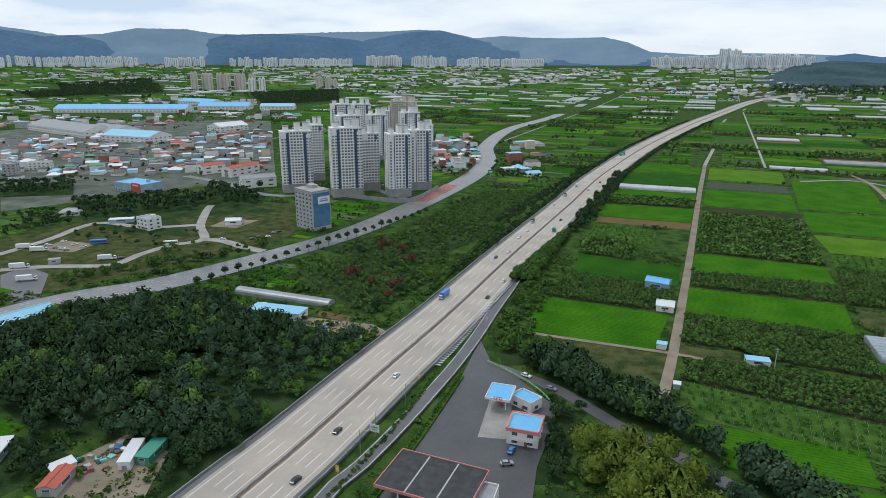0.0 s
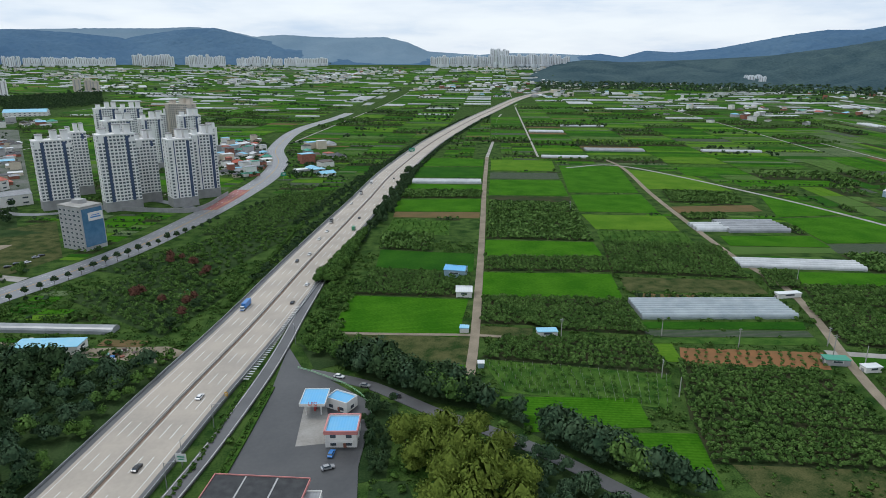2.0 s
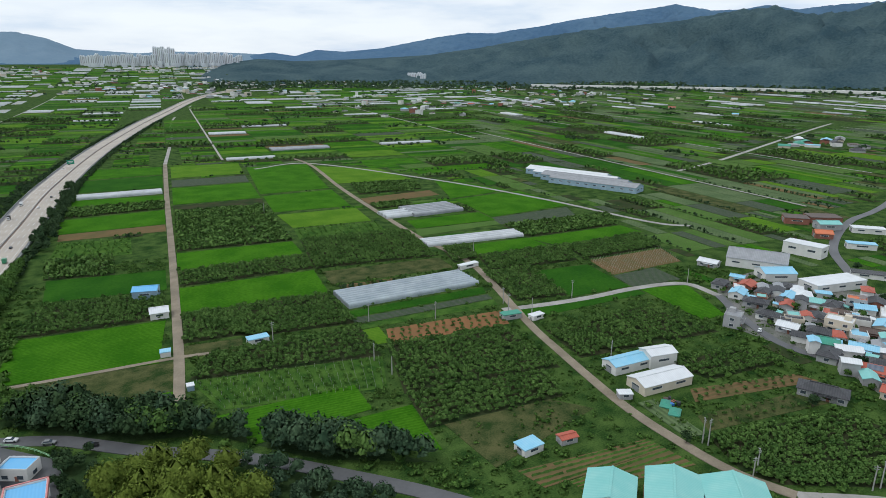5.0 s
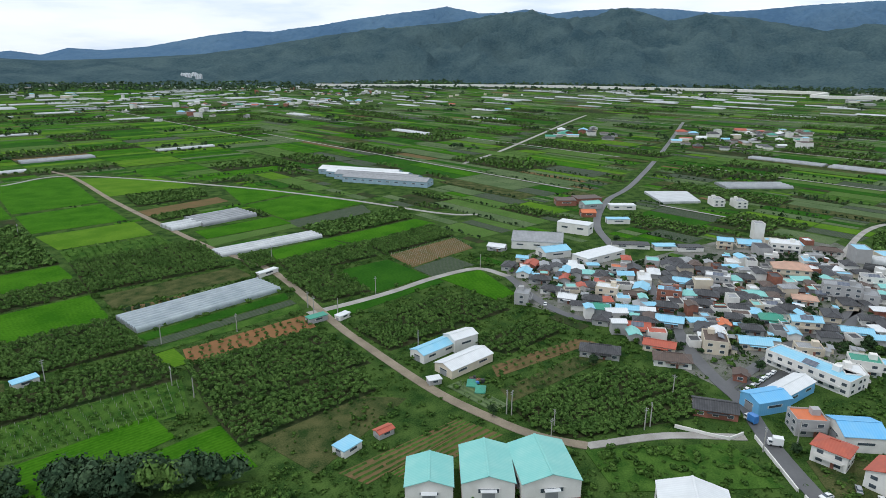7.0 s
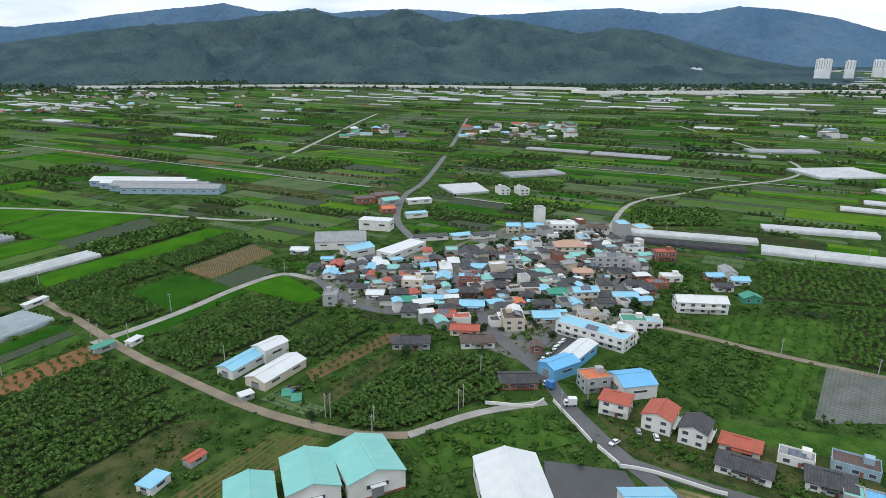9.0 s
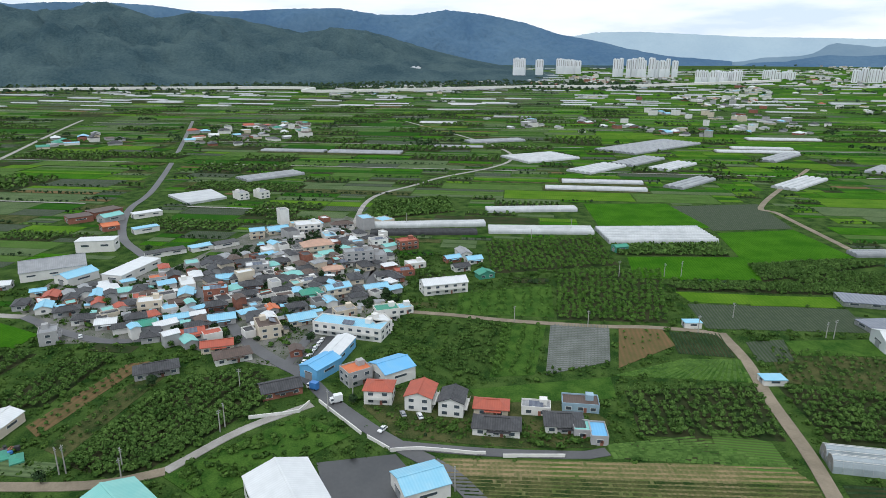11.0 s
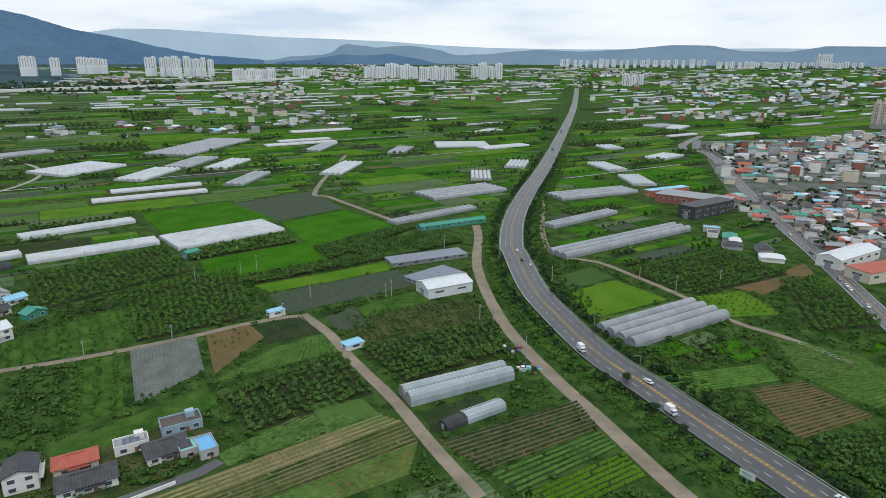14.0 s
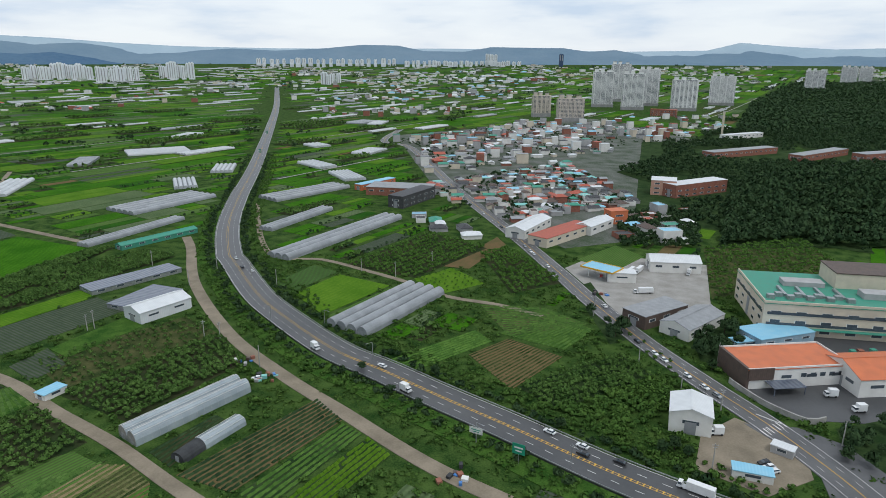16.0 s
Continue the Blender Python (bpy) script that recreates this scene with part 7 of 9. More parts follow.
shed("c", (236.0, -24.5), (241.9, -38.0), 14, 6, "g", W_WHITE, "bright blue roofed hall", "storage_hall")
tagged(new("village_car_park", Shape().slab([(264.5, 13.0), (291.1, 2.1), (296.2, -11.9), (262.2, 3.3)], -0.3, 0.17).mesh("village_car_park", ASPHALT_D)), "dark asphalt car park", "yard", kind="structure")
for k in range(6):
    p = Vector((*(266.1, 8.4), 0)).lerp(Vector((*(288.0, 0.2), 0)), k / 5)
    car(p[:2], math.radians(-15), "white", "car", "parked cars", 0.18)
# sheds at the village's far edge
shed("y", (406.9, 176.8), (418.7, 142.7), 26, 6, "g", W_WHITE, "large hall covered with solar panels", "farm_hall")
shed("b", (393.6, 145.8), (408.7, 133.0), 14, 5, "g", W_WHITE, "light blue roofed hall", "farm_hall")
shed("w", (393.8, 116.2), (427.6, 100.9), 14, 5, "f", W_WHITE, "white flat-roofed hall", "farm_hall")
shed("w", (468.7, 165.3), (468.0, 139.8), 12, 8, "f", W_WHITE, "white villa with flat roofs", "villa", category="house")
shed("k", (444.2, 113.4), (454.8, 89.8), 9, 3, "f", W_WHITE, "long low shed with dark roof", "long_shed")
shed("b", (453.9, 85.7), (462.2, 71.7), 9, 3, "f", W_WHITE, "long low shed with light blue roof", "long_shed")
shed("k", (459.2, 71.2), (468.4, 55.6), 9, 3, "f", W_WHITE, "long low shed with dark roof", "long_shed")
shed("n", (556.4, 197.6), (565.8, 181.7), 16, 5, "f", W_BRICK, "brick works building", "works")
shed("n", (573.4, 183.2), (590.1, 164.9), 16, 5, "f", W_BRICK, "brick works building", "works")
shed("o", (525.1, 163.0), (531.4, 152.5), 12, 4, "g", W_BRICK, "orange roofed barn", "barn")
shed("t", (553.9, 169.8), (566.3, 157.9), 12, 5, "g", W_GREY, "teal roofed barn", "barn")
shed("w", (565.7, 149.9), (577.5, 129.9), 10, 4, "f", W_WHITE, "white building", "works")
shed("b", (512.8, 137.3), (522.3, 121.1), 8, 4, "f", W_WHITE, "blue roofed shop", "shop")
field(FILM, (660.3, 141.6), (682.6, 104.0), (638.4, 83.6), (616.5, 115.6), "flat white net-covered nursery", z=2.0)
house("f", "y", (637.6, 70.1), 16, 10, 2, 0.5, W_WHITE, "white modern villa")
house("f", "y", (640.2, 50.9), 16, 10, 2, 0.5, W_WHITE, "white modern villa")
greenhouse((726.3, 71.7), (763.4, 9.5), 30, 4, 3, FILM_D, "flat grey greenhouse")
# big farm hall with solar roof
for k in range(4):
    fa, fb = Vector((*(552.0, 446.2), 0)), Vector((*(569.2, 347.1), 0))
    off = Vector((0.42, 0.9, 0)) * 21 * k
    shed("w" if k > 1 else "y", (fa + off)[:2], (fb + off)[:2], 20, 6, "g", W_BLUE, "long farm hall with solar roof" if k < 2 else "long farm hall with white roof", "farm_hall", group="farm halls")

# ---- towers ----
TT = math.radians(24)
for px, w, d, fl, tt in (((-199.8, 635.5), 30, 16, 21, TT), ((-198.7, 701.0), 18, 16, 21, TT), ((-144.2, 617.6), 30, 16, 23, TT), ((-127.7, 651.4), 18, 16, 20, TT), ((-93.6, 622.3), 22, 18, 21, TT), ((-76.7, 659.3), 22, 16, 21, TT),
                         ((-187.6, 827.2), 34, 16, 21, TT), ((-154.6, 845.4), 26, 16, 21, TT), ((-207.6, 1000.2), 30, 14, 22, TT), ((-238.6, 997.0), 30, 14, 22, TT), ((-116.3, 885.9), 26, 16, 21, TT)):
    tower(*px, tt, w, d, fl)
for px, w, fl in (((-137.3, 980.2), 40, 24), ((-166.6, 1025.8), 34, 18), ((-105.2, 983.4), 22, 12)):
    tower(*px, -TT, w, 14, fl, TAN if w == 40 else APT, False, label="older cream apartment slab behind the towers")
office = thing("office_block", *(-143.1, 491.0), math.radians(-40), "grey office block with blue glass front and a white banner", "office")
part("wall", Shape().box(0, 0, 0, 24, 17, 31), W_GREY, office)
part("glass_front", Shape().box(12.1, 0, 3, 0.3, 15.5, 27), BLUE_GLASS, office)
part("roof_parapet", Shape().box(0, 0, 31, 24.4, 17.4, 0.9), CONC, office)
part("roof_room", Shape().box(-3, 2, 31.5, 8, 6, 3), W_GREY, office)
part("banner", Shape().box(12.4, 2, 21, 0.2, 11, 6), W_WHITE, office, "white banner with blue bars")
part("banner_writing", Shape().box(12.55, 2, 23, 0.1, 8, 0.9).box(12.55, 2, 24.6, 0.1, 6, 0.6), CAR["blue"], office)
for fl in range(9):
    for i in range(5):
        window(office, -9.6 + i * 4.8, -8.5, 2 + fl * 3.2, 2.6, 1.5, 0)
tagged(new("podium_wall", ribbon(Shape(), smooth([(-216.0, 633.9), (-164.5, 618.5), (-114.5, 596.1), (-78.2, 591.8), (-56.9, 658.1)], 6), -0.4, 0.4, 4.0, 4.0).mesh("podium_wall", APT_G)), "grey retaining wall round the towers", "wall", kind="structure")
# left town: showroom, small office, factories
show = house("f", "c", (-363.2, 622.3), 42, 26, 1, math.radians(-25), W_BLUE, "blue roofed showroom with a red front", "showroom", height=9, category="shop")
part("red_front", Shape().box(14, -13.4, 1.5, 14, 0.5, 9.5), REDP, show)
part("front_writing", Shape().box(14, -13.8, 8, 8, 0.2, 1.3), W_WHITE, show)
vil = house("f", "y", (-272.7, 475.0), 15, 12, 3, math.radians(-30), W_WHITE, "white three-storey house with dark windows", "apartment_house")
house("f", "y", (-547.7, 682.6), 14, 12, 5, 0.3, W_GREY, "grey office building", "office")
house("f", "y", (-551.6, 736.7), 24, 12, 3, 0.3, W_WHITE, "white low block", "office")
house("h", "y", (-365.1, 514.3), 16, 12, 1, 0.4, W_WHITE, "single house among trees")
for a, b, dep, rf in (((-1102.0, 1549.5), (-777.2, 1590.9), 60, "c"), ((-936.2, 1868.8), (-813.2, 1824.7), 50, "c"), ((-790.7, 1684.3), (-657.5, 1701.3), 60, "c"), ((-645.4, 1013.5), (-548.3, 986.3), 50, "b"), ((-886.5, 1166.6), (-697.0, 1048.0), 60, "y"), ((-722.9, 1088.1), (-649.6, 1053.0), 60, "y"), ((-338.1, 717.2), (-319.7, 738.8), 16, "r"), ((-297.9, 702.3), (-279.3, 742.7), 16, "r"), ((-259.9, 638.8), (-229.8, 657.4), 20, "y"), ((-504.8, 1157.9), (-471.5, 1211.7), 40, "w"), ((-627.7, 1705.0), (-538.1, 1716.0), 40, "b")):
    shed(rf, a, b, dep, 10, "g", W_WHITE, f"{ROOF_WORD[rf]} roofed factory hall", "factory", group="factory halls")
shed("b", (-235.7, 265.8), (-221.7, 289.4), 16, 6, "g", W_BLUE, "light blue roofed roadside workshop", "workshop")
shed("b", (-126.5, 303.8), (-97.6, 298.6), 10, 4, "f", W_WHITE, "light blue roofed yard shed", "yard_shed")
greenhouse((-147.2, 336.1), (-88.0, 319.2), 8, 1, 3.2, FILM_D, "long grey tunnel with a green cover")
shed("r", (-132.0, 157.5), (-132.9, 168.7), 6, 3, "g", W_GREY, "red roofed yard hut", "yard_shed")
shed("w", (-116.5, 172.4), (-118.7, 185.8), 4, 3, "f", W_WHITE, "white container", "container", category="container")
shed("g", (-111.5, 175.0), (-110.8, 186.4), 5, 3, "f", R_COL["g"], "green container", "container", category="container")
shed("w", (-138.4, 165.3), (-133.9, 171.0), 5, 3, "f", W_WHITE, "white tarpaulin shelter", "yard_shed")
shed("w", (-162.2, 172.3), (-165.2, 183.6), 6, 3, "f", W_BLUE, "pale blue container", "container", category="container")
tagged(new("scrap_yard", Shape().slab([(-132.5, 156.9), (-138.7, 175.9), (-129.1, 192.0), (-108.8, 183.2), (-104.8, 159.2)], -0.4, 0.15).mesh("scrap_yard", DIRT)), "cluttered dirt yard", "yard", kind="structure")
tagged(new("builders_yard", Shape().slab([(-151.1, 317.9), (-129.5, 303.5), (-86.9, 292.3), (-61.4, 280.8), (-48.8, 288.6), (-59.1, 298.3), (-99.8, 306.1), (-140.4, 323.1)], -0.4, 0.15).mesh("builders_yard", DIRT)), "cluttered dirt yard", "yard", kind="structure")
for px, pk, kd in (((-316.9, 406.6), "white", "lorry"), ((-331.6, 412.4), "white", "lorry"), ((-303.6, 369.5), "white", "lorry"), ((-282.0, 347.0), "white", "lorry"), ((-258.0, 391.9), "white", "lorry"), ((-286.5, 428.2), "blue", "bus"), ((-233.7, 429.9), "white", "bus")):
    car(px, 0.35, pk, kd, "parked lorries", 0.15)
for px in LOT_CARS:
    car(px, rng.uniform(0.2, 0.7), rng.choice(("white", "silver", "black", "white")), "car", "parked cars", 0.14)
shed("w", (-216.0, 488.0), (-204.0, 491.0), 9, 4, "g", W_WHITE, "white steel shed on a bare lot", "lot_shed", category="shed")
shed("w", (-314.0, 486.0), (-296.0, 492.0), 7, 3, "f", W_BLUE, "pale site cabins in a row", "site_hut", category="hut")
shed("y", (-290.0, 378.0), (-284.0, 381.0), 4, 3, "f", W_GREY, "grey cabin beside the lorry park", "site_hut", category="hut")
for q, dn in (([(-258.7, 334.8), (-198.0, 384.0), (-212.8, 400.3), (-270.3, 351.0)], 0.035), ([(-198.0, 386.0), (-160.0, 440.0), (-168.0, 446.0), (-208.0, 400.0)], 0.03), ([(-236.0, 420.0), (-215.0, 440.0), (-195.0, 430.0), (-222.0, 398.0)], 0.012)):
    wild(*q, dn, BIG, SHRUB, "green trees and bushes beside the city road", "trees", "roadside_trees", (0.3, 0.6), own=False)
wild((-325.0, 440.0), (-318.0, 482.0), (-222.0, 470.0), (-240.0, 420.0), 0.006, BIG, LEAFD, "scattered bushes on the open lots", "shrubs", "lot_bushes", (0.25, 0.5), own=False)

# ---- further apartment blocks ----
for px, n, w, h, tt in (((-1098.8, 2464.2), 4, 26, 66, 0.4), ((-980.3, 2494.8), 4, 26, 62, 0.4), ((-889.2, 2429.9), 2, 24, 50, 0.4), ((-665.1, 2624.5), 3, 26, 42, 0.3)):
    for k in range(n):
        far_block(px[0] + (k - n / 2) * 30, px[1] + (k % 2) * 30, tt, w, 16, h * rng.uniform(0.9, 1.05), TAN if w == 26 else APT)
for px, w, fl, pt in (((153.3, -1572.2), 44, 17, TAN), ((79.1, -1470.5), 60, 17, TAN), ((15.1, -1947.6), 60, 34, APT), ((-35.0, -2192.0), 60, 40, APT), ((-66.1, -1863.0), 60, 33, APT), ((-114.5, -2026.3), 60, 36, APT), ((-198.1, -1859.6), 66, 28, APT), ((-329.0, -2099.7), 70, 29, APT)):
    tower(*px, math.atan2(px[1], px[0]) + math.pi / 2 + (0.35 if pt is TAN else 0.15), w, 14, fl, pt, False, label="cream slab apartment block with pink panels" if pt is TAN else "white apartment tower beyond the old town")
for px, w, fl in (((-768.5, -2808.0), 70, 25), ((-971.4, -3092.7), 60, 24), ((-1052.8, -3149.7), 50, 22)):
    tower(*px, math.atan2(px[1], px[0]) + math.pi / 2, w, 14, fl, APT, False, label="white apartment tower behind the wood")
shed("r", (-103.8, -1681.3), (-163.1, -1664.4), 14, 16, "f", W_BRICK, "brick and pink block", "office", category="office")


def cluster(t_at, spread, count, h, wide=34, jit=0.35, paint=None):
    bearing, rise = t_at
    r = 800.0
    while r < 4250 and 130 + r * math.tan(math.radians(rise)) > lift(r, 0):
        r += 10
    r = min(r, 3150) if 28 < bearing < 128 else r
    a = math.radians(90 - bearing)
    count, wide, h = max(1, int(count * 1.6)), wide * 0.72, h * 0.74
    for k in range(count):
        off = (k + 0.5) / count - 0.5 + rng.uniform(-0.2, 0.2) / count
        dist = r + rng.uniform(-90, 90)
        b = a - math.radians(spread) * off
        xx, yy = dist * math.cos(b), dist * math.sin(b)
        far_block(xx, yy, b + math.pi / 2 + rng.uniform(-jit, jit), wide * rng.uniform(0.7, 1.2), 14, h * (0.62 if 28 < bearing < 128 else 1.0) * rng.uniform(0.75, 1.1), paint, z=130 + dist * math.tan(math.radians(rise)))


cluster((-36.1, -0.30), 6, 9, 45)
cluster((-32.1, -0.30), 6, 10, 45)
cluster((-25.7, -0.55), 3, 6, 70)
cluster((-20.4, -0.55), 4, 8, 65)
cluster((-15.3, -0.37), 6, 14, 45)
cluster((-9.6, -0.49), 3, 6, 80)
cluster((-5.7, -0.39), 3, 8, 70)
cluster((-0.8, -0.33), 5, 10, 50)
cluster((2.6, -0.27), 3, 6, 40)
cluster((15.4, -0.35), 5, 12, 65)
cluster((20.8, -0.32), 6, 15, 80)
cluster((18.8, -0.16), 1.5, 4, 110)
cluster((23.2, -0.43), 3, 8, 75)
cluster((99.2, -1.19), 0.6, 1, 95, 60)
cluster((108.2, -0.60), 1.0, 1, 105, 70)
cluster((109.9, -0.59), 1.0, 1, 100, 60)
cluster((112.2, -0.48), 2.0, 4, 70)
cluster((118.5, -0.68), 5.0, 7, 95)
cluster((124.9, -1.55), 2.0, 4, 90)
cluster((128.5, -1.39), 2.2, 5, 55)
cluster((135.6, -1.47), 4.5, 9, 85)
cluster((139.6, -1.65), 3.0, 6, 85)
cluster((143.9, -1.50), 2.5, 6, 95)
cluster((156.2, -2.04), 1.6, 3, 70)
cluster((156.0, -0.27), 12, 14, 35)
cluster((167.6, -0.43), 10, 14, 35)
cluster((170.0, -0.04), 1.0, 2, 60)
cluster((175.9, -0.03), 0.6, 1, 60, 40, 0.2, NAVY)
cluster((124.1, -1.29), 3, 6, 60)
cluster((82.5, -1.54), 2.0, 3, 45)
cluster((39.2, -1.59), 1.6, 3, 60)

# ---- railway viaduct across the plain ----
RAIL = smooth([(2097.1, 1811.1), (2483.5, 1116.7), (2619.0, 470.8), (2597.4, 0.5), (2427.8, -26.7), (2543.1, -790.4), (2489.3, -1256.0), (2528.3, -2022.1)], 40)
via = thing("railway_viaduct", RAIL[0].x, RAIL[0].y, 0, "long pale concrete railway viaduct on piers", "viaduct", z=0)
dk = part("deck", ribbon(Shape(), RAIL, -7, 7, 17, 9), W_WHITE, via)
dk.matrix_parent_inverse = via.matrix_world.inverted()
for p in RAIL[::2]:
    pr = part("pier", Shape().box(p.x, p.y, lift(p.x, p.y) - 1, 4, 4, 13), CONC, via)
    pr.matrix_parent_inverse = via.matrix_world.inverted()

# ---- woods ----


def wood(a, b, c, d, gap, protos, material, label, size=(0.7, 1.2), height=None, name="woodland", z=0.0, floor=True):
    q = [a, b, c, d]
    wide, deep = quad_size(q)
    nu, nv = max(2, int(wide / gap)), max(2, int(deep / gap))
    spots = []
    for j in range(nv):
        for i in range(nu):
            x, y = lerp_quad(q, (i + 0.5 + rng.uniform(-0.5, 0.5)) / nu, (j + 0.5 + rng.uniform(-0.5, 0.5)) / nv)
            if not taken(x, y, 0.6):
                spots.append((x, y))
    if floor:
        LAID[0] += 1
        k = max(6, min(24, int(max(wide, deep) / 25)))
        fv = []
        for j in range(k + 1):
            for i in range(k + 1):
                x, y = lerp_quad(q, i / k, j / k)
                fv.append((x, y, lift(x, y) + 0.05 + 0.012 * (LAID[0] % 13) + (height(x, y) if height else 0.0)))
        ff = [(a, a + 1, a + k + 2, a + k + 1) for j in range(k) for a in range(j * (k + 1), j * (k + 1) + k)]
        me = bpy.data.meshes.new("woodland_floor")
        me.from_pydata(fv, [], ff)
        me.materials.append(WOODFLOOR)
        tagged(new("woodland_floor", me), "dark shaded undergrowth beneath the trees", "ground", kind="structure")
    claim(q)
    if protos is BIG and len(spots) > 60:
        mixed = {LEAFD.name: (LEAFD, []), LEAFG.name: (LEAFG, []), LEAF.name: (LEAF, []), material.name: (material, [])}
        for p in spots:
            m = rng.choices((material, LEAFD, LEAFG, LEAF), (55, 20, 15, 10))[0]
            mixed[m.name][1].append(p)
        for m, at in mixed.values():
            scatter(name, protos, at, m, label, "woodland", (size[0] * 0.85, size[1] * 1.2), z, height)
        return None
    return scatter(name, protos, spots, material, label, "woodland", size, z, height)


WOODLAND = "dense dark green broadleaf woodland"
wood((-233.5, 236.3), (-215.3, 296.1), (-134.8, 250.2), (-162.5, 189.2), 5.2, BIG, LEAFD, WOODLAND, (0.7, 1.15))
wood((-215.3, 296.1), (-156.1, 321.8), (-94.2, 277.9), (-134.8, 250.2), 5.2, BIG, LEAFD, WOODLAND, (0.7, 1.15))
wood((-134.8, 250.2), (-94.2, 277.9), (-60.1, 274.4), (-90.9, 198.8), 6.0, BIG, LEAFG, WOODLAND, (0.6, 1.0))
wood((-165.0, 192.6), (-134.3, 249.1), (-90.2, 197.0), (-108.5, 186.6), 6.0, BIG, LEAFG, WOODLAND, (0.6, 1.0))
wood((-186.3, 176.8), (-162.5, 189.2), (-139.7, 177.4), (-149.0, 155.5), 6.5, BIG, LEAFD, WOODLAND, (0.6, 0.9))
wood((-106.9, 183.4), (-89.5, 195.3), (-68.7, 225.5), (-101.5, 154.8), 5.0, BIG, LEAFD, WOODLAND, (0.5, 0.8))
wood((-92.0, 160.8), (-86.8, 193.7), (-66.7, 256.0), (-55.5, 251.4), 3.8, BIG, SHRUB, "green trees on the expressway bank", (0.35, 0.6))
wood((-100.5, 222.8), (-76.8, 255.1), (-54.8, 274.9), (-78.6, 199.9), 4.2, BIG, SHRUB, "green trees on the expressway bank", (0.4, 0.7))
wood((-93.2, 274.8), (-62.8, 287.4), (-47.8, 281.9), (-69.9, 230.0), 4.5, BUSH, SHRUB, "shrubs on the expressway bank", (0.8, 1.6))
wild((-89.6, 155.8), (-69.9, 230.0), (-56.6, 256.8), (-85.6, 166.8), 0.16, BUSH, SHRUB, "green shrubs on the embankment", size=(0.5, 1.1), keep=True, own=False)
wild((-56.6, 256.8), (-7.8, 456.2), (14.7, 538.5), (-49.4, 292.0), 0.10, BUSH, SHRUB, "green shrubs on the embankment", size=(0.6, 1.2), keep=True, own=False)
wild((0.2, 517.2), (124.3, 848.4), (139.2, 849.9), (14.3, 518.5), 0.06, BUSH, LEAFD, "dark shrubs along the expressway", size=(0.8, 1.6), keep=True, own=False)
wood((-125.5, 379.4), (-68.3, 435.9), (-36.7, 365.4), (-64.2, 309.1), 4.4, ORCH, LEAF, "nursery of small trees", (0.9, 1.3))
wood((-124.8, 430.9), (-32.6, 514.2), (14.1, 508.9), (-53.4, 385.8), 5.5, BUSH, SHRUB, "overgrown plot with shrubs", (0.9, 1.8))
wood((-68.8, 501.4), (-6.4, 647.8), (51.7, 653.3), (-4.5, 516.7), 4.0, ORCH, LEAF, "dark green orchard", (0.9, 1.2))
for k in range(26):
    px = lerp_quad([(-108.7, 432.3), (-54.7, 459.8), (-36.7, 365.4), (-67.1, 308.9)], rng.random(), rng.random())
    tree(*px, rng.choice(("maple", "round", "green", "maple")), rng.uniform(0.45, 0.8))
wild((13.1, 369.8), (35.8, 424.5), (62.9, 495.3), (26.9, 371.0), 0.06, BIG, SHRUB, "trees on the expressway bank", "woodland", "bank_trees", (0.5, 0.8), own=False)
wild((4.3, 296.6), (21.7, 370.5), (40.7, 372.2), (18.0, 287.6), 0.06, BUSH, SHRUB, "shrubs on the expressway bank", size=(0.8, 1.6), own=False)
wild((58.4, 494.9), (145.9, 764.0), (159.3, 765.3), (76.3, 496.5), 0.03, BIG, LEAFD, "trees on the expressway bank", "woodland", "bank_trees", (0.5, 0.8), own=False)
wood((1.5, 286.2), (22.5, 294.7), (37.2, 264.8), (6.7, 257.8), 4.6, BIG, SHRUB, "roadside trees", (0.5, 0.8))
for px, sc in (((34.0, 190.3), 1.3), ((42.5, 193.6), 1.15), ((50.0, 195.6), 1.1), ((58.5, 187.2), 1.2), ((65.8, 179.4), 1.0), ((41.2, 181.3), 1.4), ((49.2, 173.8), 1.5), ((57.4, 167.7), 1.35), ((64.7, 157.4), 1.3), ((43.0, 162.5), 1.5), ((51.1, 155.3), 1.5), ((60.5, 147.5), 1.3), ((44.1, 145.1), 1.5), ((36.4, 151.7), 1.4), ((50.8, 136.5), 1.4), ((34.7, 177.8), 1.0)):
    tree(*px, "bright", sc)
wood((-1.0, 288.0), (38.2, 264.6), (77.0, 202.8), (41.3, 224.6), 4.0, BIG, LEAFD, "dark trees along the lane", (0.6, 1.05))
wood((67.2, 213.9), (93.1, 186.9), (121.8, 140.2), (92.4, 168.0), 4.0, BIG, LEAFG, "grey-green trees along the lane", (0.6, 1.0))
wood((68.4, 192.2), (85.4, 171.6), (85.0, 154.4), (71.6, 178.8), 4.0, BIG, LEAFG, "grey-green trees below the lane", (0.5, 0.9))
wood((73.3, 177.9), (86.7, 165.5), (102.8, 121.6), (64.2, 129.2), 4.4, BIG, LEAFG, "grey-green trees below the lane", (0.45, 0.8))
wood((23.2, 228.5), (37.4, 221.2), (25.1, 176.2), (15.0, 175.6), 4.0, BIG, LEAFD, "dark green trees beside the forecourt", (0.35, 0.6))
wood((20.0, 175.9), (31.3, 173.0), (32.3, 150.6), (14.7, 155.0), 4.0, BUSH, SHRUB, "overgrown grass bank", (0.5, 1.0))
